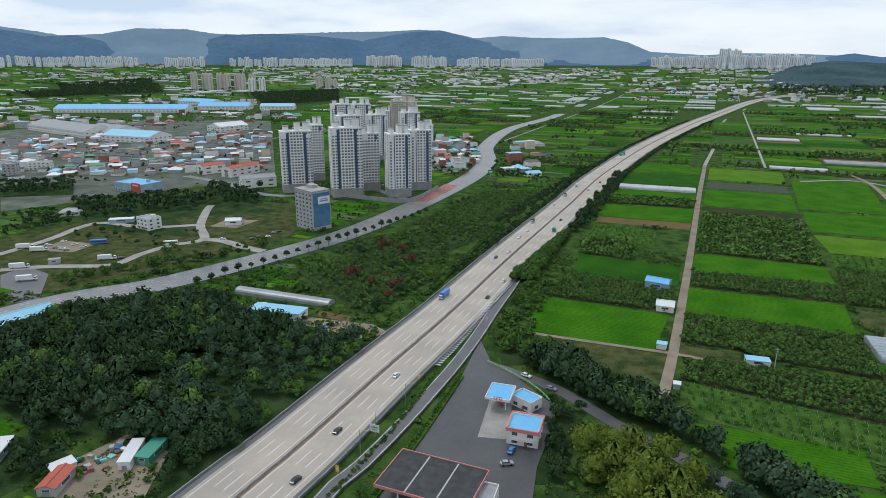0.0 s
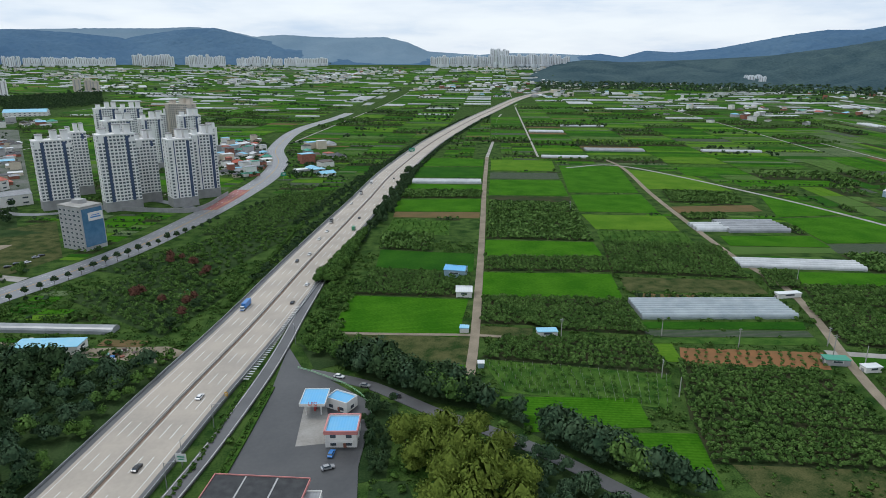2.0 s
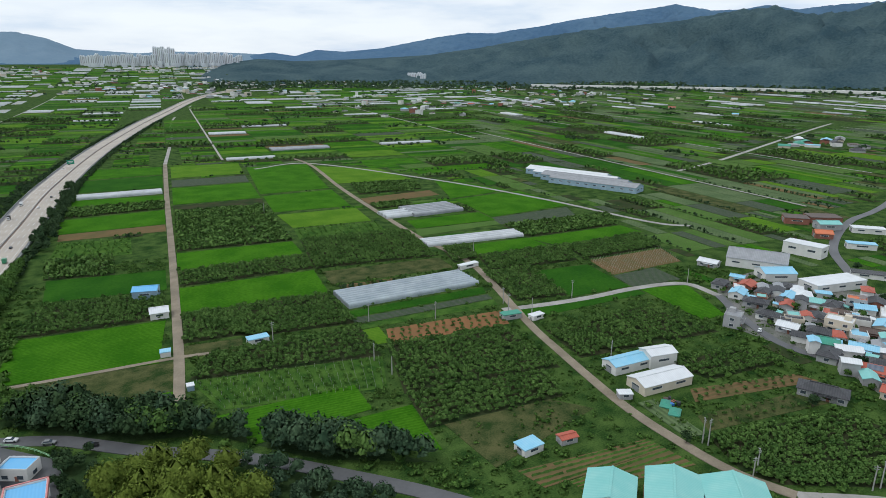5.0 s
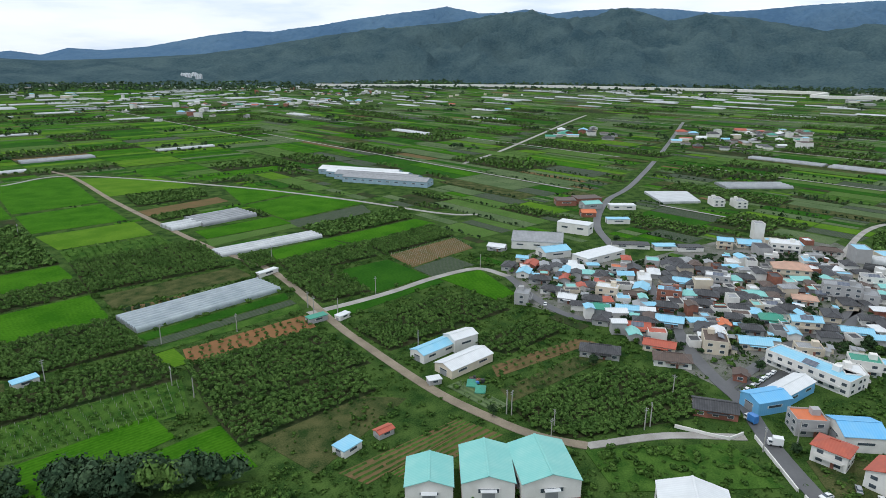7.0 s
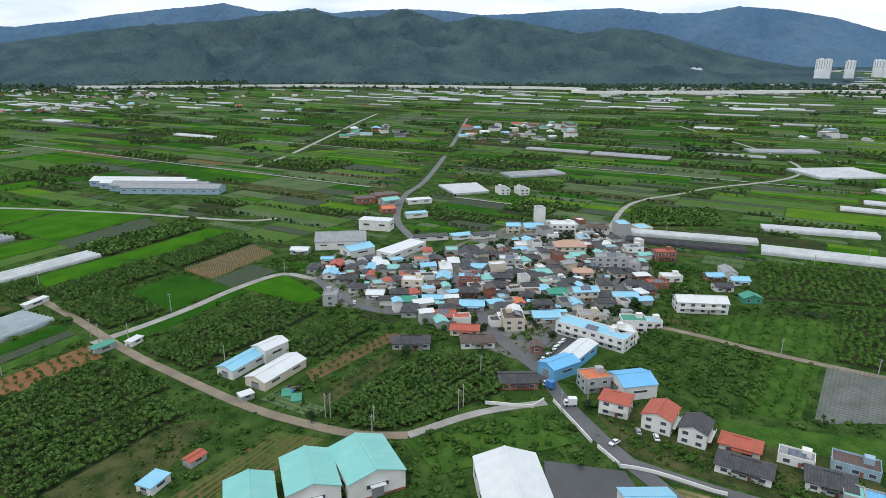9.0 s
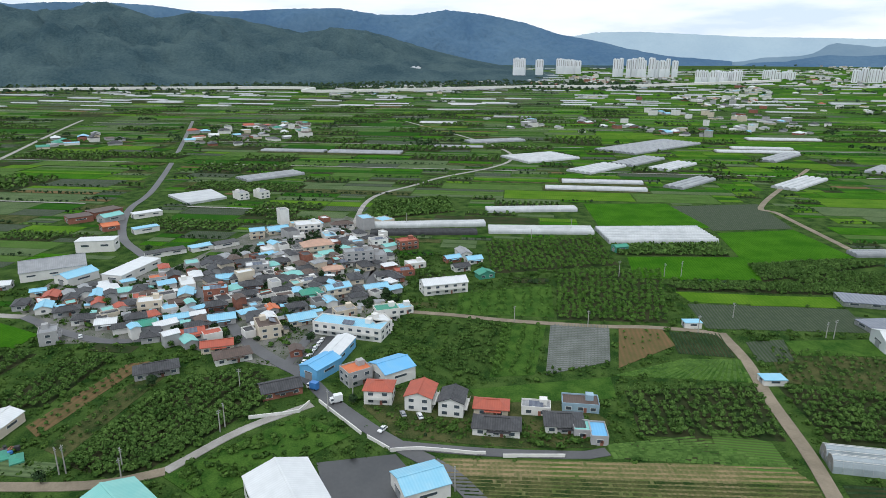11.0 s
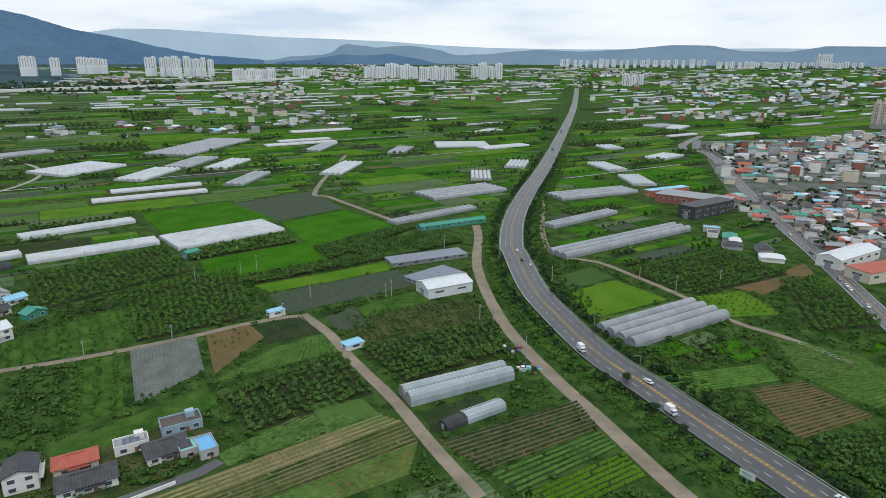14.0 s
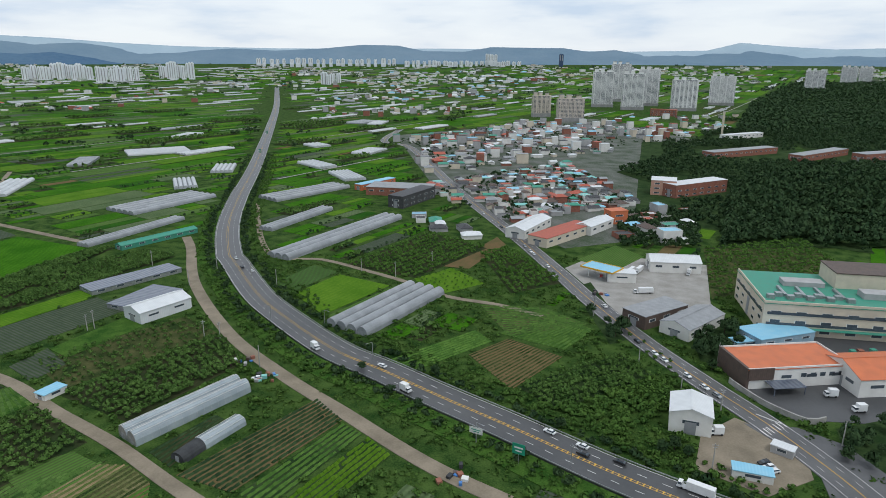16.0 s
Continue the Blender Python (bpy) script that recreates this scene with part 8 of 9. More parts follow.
# woods and trees in the left town
for q, gp in (([(-392.0, 557.6), (-305.0, 605.3), (-185.8, 541.5), (-335.1, 486.6)], 9), ([(-301.7, 650.5), (-244.8, 655.9), (-211.3, 562.2), (-260.5, 557.6)], 8), ([(-1652.4, 2151.6), (-1415.6, 2672.7), (-1198.8, 2296.2), (-1459.9, 1970.7)], 12), ([(-1770.3, 2534.4), (-1587.9, 2952.5), (-1366.4, 2532.6), (-1563.6, 2263.2)], 12), ([(-910.2, 2368.9), (-618.1, 2573.4), (-495.5, 2056.7), (-647.9, 1806.3)], 12), ([(-521.6, 629.6), (-465.4, 668.3), (-416.6, 594.8), (-478.9, 575.3)], 9), ([(-341.0, 495.8), (-285.6, 532.3), (-227.2, 452.3), (-296.4, 462.8)], 14)):
    wood(*q, gp, WOOD_FAR, LEAFD, "patch of dark trees", (0.7, 1.1))
# forest hills behind the town
HC = (-245.0, -670.7)
H1 = lambda x, y: max(0.0, 30 * math.exp(-((x - HC[0]) ** 2 + (y - HC[1]) ** 2) / 135 ** 2) - 5)
wood((-84.9, -477.6), (-131.7, -688.8), (-300.1, -781.0), (-203.6, -508.9), 5.6, WOOD_FAR, LEAFD, "dark forested hill", (0.7, 1.1), H1)
wood((-203.6, -508.9), (-300.1, -781.0), (-415.7, -812.1), (-280.4, -529.1), 6.0, WOOD_FAR, LEAFD, "dark forested hill", (0.7, 1.1), H1)
wood((-237.7, -1319.6), (-427.1, -2163.7), (-983.4, -2390.7), (-595.9, -1420.9), 11.5, BLOB, LEAFD, "forested slope", (0.9, 1.6))
wood((-427.1, -2163.7), (-756.0, -3094.0), (-1353.9, -3126.6), (-1047.4, -2395.2), 16.0, BLOB, LEAFD, "forested slope", (1.2, 2.0))
wood((-160.0, -1215.0), (-215.0, -1330.0), (-610.0, -1430.0), (-520.0, -1070.0), 9.5, WOOD_FAR, LEAFD, "dark forest behind the college", (0.7, 1.2))
wood((-300.0, -790.0), (-330.0, -905.0), (-480.0, -960.0), (-440.0, -790.0), 8.0, WOOD_FAR, LEAFD, "dark forest beside the college", (0.7, 1.2))
wood((-16.0, -798.3), (-85.8, -938.5), (-168.6, -908.7), (-51.8, -731.2), 9.0, WOOD_FAR, LEAFD, "dark trees round the school", (0.7, 1.1))
wood((-174.1, -863.0), (-374.5, -990.6), (-345.8, -909.7), (-166.3, -787.4), 9.0, WOOD_FAR, LEAFD, "trees by the sports ground", (0.7, 1.1))
wood((-89.7, -1102.0), (-241.5, -1183.7), (-212.8, -1032.5), (-83.6, -910.9), 10.0, WOOD_FAR, LEAFD, "dark trees", (0.7, 1.1))
wood((-47.8, -313.7), (-72.3, -334.9), (-65.5, -280.5), (-49.2, -282.0), 5.0, BIG, LEAFD, "trees beside the road", (0.6, 0.9))
wood((13.3, -365.7), (2.1, -379.0), (-20.3, -299.7), (-9.6, -290.2), 6.0, BIG, LEAFD, "trees beside the road", (0.5, 0.8))
for px, sc in (((-56.0, -311.5), 0.8), ((-64.6, -317.7), 0.8), ((-50.9, -294.6), 0.7), ((-68.3, -302.9), 0.7), ((-58.0, -292.7), 0.9), ((-62.3, -283.3), 0.8), ((-52.8, -274.3), 0.6), ((-94.6, -229.6), 0.55), ((-31.3, -207.2), 0.6), ((-26.9, -204.0), 0.55), ((-35.5, -203.9), 0.5), ((-16.8, -309.4), 0.7), ((-12.0, -299.9), 0.8)):
    tree(*px, "round", sc)
wood((-90.5, -235.7), (-109.0, -246.4), (-109.1, -209.9), (-86.3, -210.2), 6.0, BIG, LEAFD, "roadside trees", (0.4, 0.7))
# hedges on the curved road's banks
for off, sz, dn in ((-13.5, (0.8, 1.6), 2), (13.0, (0.8, 1.6), 2), (19.0, (0.5, 1.2), 3), (24.0, (0.5, 1.0), 2)):
    q = [p for p in sides(CURVE, -off) if math.hypot(p.x, p.y) < 950]
    scatter("road_hedge", BUSH, [(p.x + rng.uniform(-2.5, 2.5), p.y + rng.uniform(-2.5, 2.5)) for p in q for _ in range(dn)], LEAFD if dn == 2 and abs(off) < 20 else SHRUB, "dark green hedge of bushes on the road bank", "hedge", sz)
bank = [p for p in CURVE if math.hypot(p.x, p.y) < 620]
tagged(new("road_bank", ribbon(Shape(), bank, 9.4, 21.0, 0.30, 0.6).mesh("road_bank", MEADOW)), "bright green overgrown road bank", "bank", kind="structure")
scatter("bank_bushes", BUSH, [(p.x + rng.uniform(-1.5, 1.5), p.y + rng.uniform(-1.5, 1.5)) for off in (12, 14, 16, 18, 20) for p in sides(bank, off) for _ in range(2)], SHRUB, "bright green creepers and bushes on the bank", "shrubs", (0.35, 0.85))
for p in sides(CURVE, 12.5)[::7] + sides(CURVE, -12.5)[::9]:
    if math.hypot(p.x, p.y) < 600:
        tree(p.x, p.y, "round", rng.uniform(0.35, 0.55))
# hedge along the expressway's far side
for off in (24.0, -22.5):
    q = [p for p in sides(HW, off) if 380 < p.y < 1500]
    scatter("expressway_hedge", BUSH, [(p.x + rng.uniform(-3, 3), p.y + rng.uniform(-3, 3)) for p in q for _ in range(3)], LEAFD, "dark shrubs along the expressway", "hedge", (0.9, 2.0))
# trees in the village
for k in range(16):
    px = lerp_quad([(216.2, -17.3), (186.0, -91.5), (180.4, -89.1), (198.1, -21.6)], rng.random(), rng.random())
    tree(*px, rng.choice(("round", "green", "green")), rng.uniform(0.16, 0.32))
for k in range(60):
    px = lerp_quad([(358.7, 157.3), (530.8, -33.5), (327.1, -43.3), (291.1, 66.6)], rng.random(), rng.random())
    if not taken(*px, 1.0):
        tree(*px, rng.choice(("round", "green")), rng.uniform(0.3, 0.6))
for px, sc in (((195.6, 90.3), 0.5), ((287.7, 5.5), 0.6), ((256.3, 70.1), 0.6), ((460.1, 115.7), 0.7), ((409.4, 94.3), 0.7), ((347.4, -9.5), 0.5), ((302.7, -8.6), 0.5), ((226.1, -10.5), 0.5), ((76.7, -218.2), 0.55), ((95.8, -236.1), 0.5), ((-15.1, -305.2), 1.0)):
    tree(*px, "round", sc)


# ---- town houses ----
FAR_WALL, FAR_ROOF = {}, {}


def joined_house(x, y, w, d, h, turn, rf, wall, style):
    """A far house, added to the joined rest of the town."""
    ws, rs = FAR_WALL.setdefault(wall.name, (wall, Shape()))[1], FAR_ROOF.setdefault(rf, Shape())
    z = lift(x, y)
    ws.box(x, y, z - 1, w, d, h + 1, turn)
    if style == "f":
        rs.box(x, y, z + h, w + 0.3, d + 0.3, 0.5, turn)
        return
    one = Shape().gable(w, d, 0, d * 0.2) if style == "g" else Shape().hip(w, d, 0, d * 0.24)
    c, s = math.cos(turn), math.sin(turn)
    rs.add([(x + p * c - q * s, y + p * s + q * c, z + h + 0.1 + r) for p, q, r in one.v], one.f)


def town(a, b, c, d, count, big=0.2, roofs="kkbwwgyynnwkbr", size=(9, 15), pad=4.0, tall=4):
    q = [a, b, c, d]
    placed = 0
    wide, deep = quad_size(q)
    loose = wide * deep > 200000 and size[1] > 20
    if loose:
        count, size = int(count * 1.9), (size[0] * 0.62, size[1] * 0.55)
        hearts = [lerp_quad(q, rng.uniform(0.05, 0.95), rng.uniform(0.05, 0.95)) for _ in range(max(3, count // 11))]
    for k in range(count * 5):
        x, y = lerp_quad(q, rng.random(), rng.random())
        if loose and k % 6:
            hx, hy = rng.choice(hearts)
            x, y = hx + rng.gauss(0, 62), hy + rng.gauss(0, 34)
        if placed >= count:
            break
        if taken(x, y, pad):
            continue
        w = rng.uniform(*size)
        fl = 1 if rng.random() > big else rng.randint(2, tall)
        rf = rng.choice(roofs)
        st = "f" if fl > 2 else rng.choice("hgf")
        turn = rng.choice((0.4, 0.4, 1.97)) + rng.uniform(-0.15, 0.15)
        wall = rng.choice((W_WHITE, W_WHITE, W_WHITE, W_CREAM, W_GREY, W_GREY, W_BRICK))
        if math.hypot(x, y) > 640:
            DISCS.append((x, y, w * 0.6))
            joined_house(x, y, w, w * rng.uniform(0.6, 0.85), 3.0 * fl + 0.3, turn, rf, wall, st)
        else:
            house(st, rf, (x, y), w, w * rng.uniform(0.6, 0.85), fl, turn, wall, detail=False, group="town houses", name="town_house")
        placed += 1


def lean_to(at, turn):
    """A small outhouse with a shallow sheet roof."""
    w, d, h = rng.uniform(2.6, 5.5), rng.uniform(2.2, 3.4), rng.uniform(2.1, 2.6)
    rf = rng.choice("bbwykytk")
    t = thing("outhouse", *at, turn, f"small outhouse with a {ROOF_WORD[rf]} roof between the houses", "outhouse", "outhouses")
    part("wall", Shape().box(0, 0, 0, w, d, h), rng.choice((W_WHITE, W_GREY, W_CREAM, W_BRICK)), t)
    part("roof", Shape().add([(-w / 2 - 0.3, -d / 2 - 0.4, h - 0.05), (w / 2 + 0.3, -d / 2 - 0.4, h - 0.05), (w / 2 + 0.3, d / 2 + 0.2, h + 0.4), (-w / 2 - 0.3, d / 2 + 0.2, h + 0.4),
                              (-w / 2 - 0.3, -d / 2 - 0.4, h + 0.07), (w / 2 + 0.3, -d / 2 - 0.4, h + 0.07), (w / 2 + 0.3, d / 2 + 0.2, h + 0.52), (-w / 2 - 0.3, d / 2 + 0.2, h + 0.52)],
                             [(0, 3, 2, 1), (4, 5, 6, 7), (0, 1, 5, 4), (1, 2, 6, 5), (2, 3, 7, 6), (3, 0, 4, 7)]), R_COL[rf], t)


tagged(new("village_ground", Shape().slab([(367.6, 165.4), (418.3, 157.5), (415.6, 95.9), (522.5, 41.1), (544.0, -26.6), (496.9, -54.5), (361.0, -52.9), (315.8, -23.8), (260.0, -5.9), (259.5, 12.4), (273.9, 37.0), (302.0, 75.3), (309.2, 124.7)], -0.5, 0.07).mesh("village_ground", YARD)), "grey concrete and earth yards between the houses", "ground", kind="structure")
tagged(new("town_ground", Shape().slab([(365.1, -1100.8), (29.6, -1559.7), (-157.6, -1160.3), (-51.7, -500.6), (22.1, -449.5), (71.3, -504.1), (187.9, -684.3)], -0.5, 0.07).mesh("town_ground", TOWN_GROUND)), "grey paved ground of the town", "ground", kind="structure")
town((364.1, 159.7), (415.6, 95.9), (283.5, 31.5), (299.1, 80.2), 38, 0.1, "kkkkbwntyr", size=(6.5, 11), pad=0.5, tall=2)
town((415.6, 95.9), (451.4, 23.0), (333.0, -5.0), (295.9, 33.5), 56, 0.1, "kkkkbwntyk", size=(6.5, 11), pad=0.5, tall=2)
town((451.4, 23.0), (482.6, -53.5), (341.2, -44.2), (333.0, -5.0), 48, 0.15, "kkkkbwnty", size=(6.5, 11), pad=0.5, tall=2)
VILLAGE = [(372.0, 160.0), (520.0, -30.0), (335.0, -46.0), (285.0, 45.0)]
made = 0
for k in range(900):
    px = lerp_quad(VILLAGE, rng.random(), rng.random())
    if made < 75 and not taken(*px, 0.2):
        lean_to(px, VT + rng.choice((0, math.pi / 2)) + rng.uniform(-0.1, 0.1))
        made += 1
        claim([(px[0] - 2, px[1] - 2), (px[0] + 2, px[1] - 2), (px[0] + 2, px[1] + 2), (px[0] - 2, px[1] + 2)])
garden_spots = [p for p in (lerp_quad(VILLAGE, rng.random(), rng.random()) for _ in range(4200)) if not taken(*p)]
scatter("garden_shrubs", BUSH, garden_spots[:900], LEAFD, "dark garden shrubs and small trees between the houses", "shrubs", (0.5, 1.5))
town((190.7, -648.9), (48.3, -849.4), (-35.5, -621.7), (71.3, -504.1), 250, 0.18, "kkkbnnrrywtg", size=(7, 12), pad=0.5, tall=2)
town((339.0, -1021.5), (137.6, -1453.7), (-17.4, -978.6), (197.6, -719.8), 230, 0.4, "kkbnrywwywg", size=(9, 16), pad=1.0, tall=4)
town((125.0, -1327.0), (-226.3, -1717.1), (-221.0, -1220.3), (14.3, -939.6), 70, 0.45, size=(14, 26))
town((-14.2, -546.7), (-79.8, -608.6), (-70.8, -489.3), (-17.5, -459.9), 14)
town((154.1, -523.4), (82.9, -465.1), (73.7, -394.9), (132.4, -420.4), 14)
town((-106.8, 1069.8), (-42.4, 1117.0), (-8.4, 790.0), (-67.6, 743.4), 90, 0.4, pad=1.0)
town((23.2, 977.0), (79.5, 1051.3), (65.8, 719.2), (11.6, 696.8), 16, 0.3, size=(12, 22))
town((-809.8, 996.3), (-411.7, 1167.9), (-272.8, 764.2), (-546.0, 660.6), 300, 0.3, size=(9, 17), pad=1.0, tall=3)
town((-1482.1, 1853.3), (-830.4, 2386.5), (-411.7, 1167.9), (-869.7, 1072.5), 70, 0.35, size=(18, 40))
town((1154.2, 480.7), (1316.3, 362.2), (1089.2, 278.7), (1009.5, 409.5), 14, 0.2, size=(14, 24))
town((1272.3, 231.3), (1468.2, 10.4), (1114.2, -4.2), (1018.2, 190.8), 45, 0.2, size=(12, 22))
town((1030.3, 1827.1), (2052.6, 921.8), (1460.0, 654.2), (801.0, 1429.4), 24, 0.2, size=(16, 36))
town((522.5, 41.1), (563.1, -58.8), (456.2, -51.8), (423.1, 4.7), 8, 0.4)
town((1392.6, -369.7), (1565.5, -1299.9), (1057.8, -947.6), (1141.6, -468.2), 45, 0.3, "wykkyb", size=(16, 36))
town((3275.8, -371.5), (3191.4, -1604.3), (2655.5, -1338.5), (2677.6, -349.1), 45, 0.6, "wwwyr", size=(22, 50))
town((3372.3, -1693.9), (2926.2, -2961.7), (2094.3, -2136.8), (2436.2, -1229.5), 60, 0.4, "wwwyr", size=(20, 45))
town((1384.0, -2633.8), (411.6, -3130.7), (267.0, -2209.0), (960.1, -1757.2), 70, 0.3, "wwwybck", size=(20, 50))
town((2522.5, -1235.8), (1490.1, -2563.8), (1062.2, -1829.7), (1682.4, -959.9), 60, 0.3, "wwwyrk", size=(16, 36))
town((1106.4, -2108.4), (354.3, -2157.4), (307.3, -1541.3), (671.3, -1283.0), 40, 0.3, "wwyrk", size=(14, 30))
town((-1031.6, 3141.1), (709.5, 3793.0), (624.6, 3325.0), (-631.7, 2630.9), 60, 0.2, "wwwy", size=(20, 50))
town((282.6, 2676.1), (1620.0, 3177.7), (1332.5, 2374.3), (900.8, 2064.1), 60, 0.3, "wwykb", size=(18, 40))
town((1058.3, 2419.3), (2788.6, 1652.9), (1998.0, 1063.6), (734.7, 1501.4), 50, 0.2, "wwykbr", size=(14, 34))
town((582.6, 3455.1), (2624.8, 2828.5), (2069.8, 2224.2), (467.5, 2796.6), 45, 0.3, "wwwyk", size=(20, 46))
town((2137.8, -3270.2), (-571.3, -4336.3), (-456.4, -3414.5), (1643.0, -2503.3), 90, 0.4, "wwwyb", size=(24, 60))

# trees between the houses of the towns
spots = []
for q in ([(190.7, -648.9), (48.3, -849.4), (-35.5, -621.7), (71.3, -504.1)], [(339.0, -1021.5), (137.6, -1453.7), (-163.0, -1204.0), (197.6, -719.8)], [(-1482.1, 1853.3), (-830.4, 2386.5), (-235.8, 656.8), (-521.6, 629.6)], [(-106.8, 1069.8), (-42.4, 1117.0), (65.8, 719.2), (-67.6, 743.4)], [(-14.3, -568.2), (-84.8, -610.0), (-73.0, -474.5), (-17.5, -459.9)], [(-426.4, 508.5), (-239.3, 571.8), (-152.4, 414.4), (-281.7, 324.4)]):
    for k in range(640):
        px = lerp_quad(q, rng.random(), rng.random())
        if not taken(*px, 0.5):
            spots.append(px)
scatter("town_trees", WOOD_FAR, spots, LEAFD, "trees between the houses of the town", "trees", (0.3, 0.7))
claim([(365.1, -1100.8), (29.6, -1559.7), (-157.6, -1160.3), (-51.7, -500.6), (22.1, -449.5), (71.3, -504.1), (187.9, -684.3)])
claim(WEST)
wood((-30.0, -560.0), (-60.0, -1120.0), (-300.0, -1180.0), (-190.0, -490.0), 8.5, WOOD_FAR, LEAFD, "trees between the school and the college", (0.45, 0.95))
wood((-300.0, -780.0), (-300.0, -1180.0), (-560.0, -1180.0), (-440.0, -560.0), 9.0, WOOD_FAR, LEAFD, "trees behind the college", (0.5, 1.0))
# the low white sprawl of the distant cities
for az0, az1, r0, r1, n in ((-42, 30, 3000, 4330, 2600), (30, 96, 2300, 2640, 110), (96, 128, 2350, 2900, 420), (128, 206, 2900, 4400, 2600)):
    for k in range(n):
        r, az = rng.uniform(r0, r1), rng.uniform(az0, az1)
        x, y = r * math.sin(radians(az)), r * math.cos(radians(az))
        if noise.noise(Vector((x * 0.0028, y * 0.0028, 7.0))) < -0.02 + 0.25 * rng.random():
            continue
        w = rng.uniform(9, 30)
        joined_house(x, y, w, w * rng.uniform(0.4, 0.8), rng.choice((4, 4, 5, 6, 8)), rng.choice((0.3, 1.87)) + rng.uniform(-0.2, 0.2), rng.choice("wwwyykbn"), rng.choice((W_WHITE, W_WHITE, W_GREY, W_CREAM)), "f")
far_wood = []
for k in range(4200):
    r, az = rng.uniform(2300, 4350), rng.uniform(-42, 206)
    cx, cy = r * math.sin(radians(az)), r * math.cos(radians(az))
    if noise.noise(Vector((cx * 0.004, cy * 0.004, 2.0))) > 0.12:
        far_wood.append((cx, cy))
for k in range(3600):
    r, az = rng.uniform(2640, 3050), rng.uniform(22, 118)
    far_wood.append((r * math.sin(radians(az)), r * math.cos(radians(az))))
scatter("distant_woods", BLOB, far_wood, LEAFG, "dark woods far out on the plain", "woodland", (1.0, 2.2))

# ---- the patchwork of the far plain ----
CO, SI = math.cos(radians(-TURN)), math.sin(radians(-TURN))
PATCH = [(RICE, "rice"), (RICE2, "pale_rice"), (RICE3, "dark_rice"), (CROP, "crop"), (MULCH, "mulch"), (SOIL, "soil"), (WEEDS, "weeds"), (MEADOW, "meadow"), (DULL, "vegetable"), (UNDER, "ploughed"), (LANE_CONC, "lane")]
bins = {n: Shape() for _, n in PATCH}
orch_spots, orch_far, far_trees, hedges = [], [], [], []
gh_list = []
NORTH = ("rice",) * 34 + ("pale_rice",) * 16 + ("dark_rice",) * 20 + ("crop",) * 8 + ("mulch",) * 4 + ("soil",) * 2 + ("meadow",) * 8 + ("vegetable",) * 8
EAST = ("rice",) * 10 + ("pale_rice",) * 6 + ("dark_rice",) * 18 + ("crop",) * 16 + ("mulch",) * 12 + ("soil",) * 2 + ("weeds",) * 6 + ("meadow",) * 8 + ("vegetable",) * 26 + ("ploughed",) * 6
SOUTH = ("rice",) * 38 + ("pale_rice",) * 26 + ("dark_rice",) * 8 + ("crop",) * 10 + ("mulch",) * 7 + ("soil",) * 2 + ("meadow",) * 6 + ("vegetable",) * 12


LEVEL = [0.0]


def sheet(shape, q, r):
    """One plot; the near ones stand a little proud of the ground."""
    z = max(lift(*p) for p in q)
    if r < 900:
        shape.slab(q, z - 0.6, z + 0.1 + LEVEL[0])
    else:
        shape.add([(*p, lift(*p) + 0.5 + LEVEL[0]) for p in q], [(0, 1, 2, 3)])


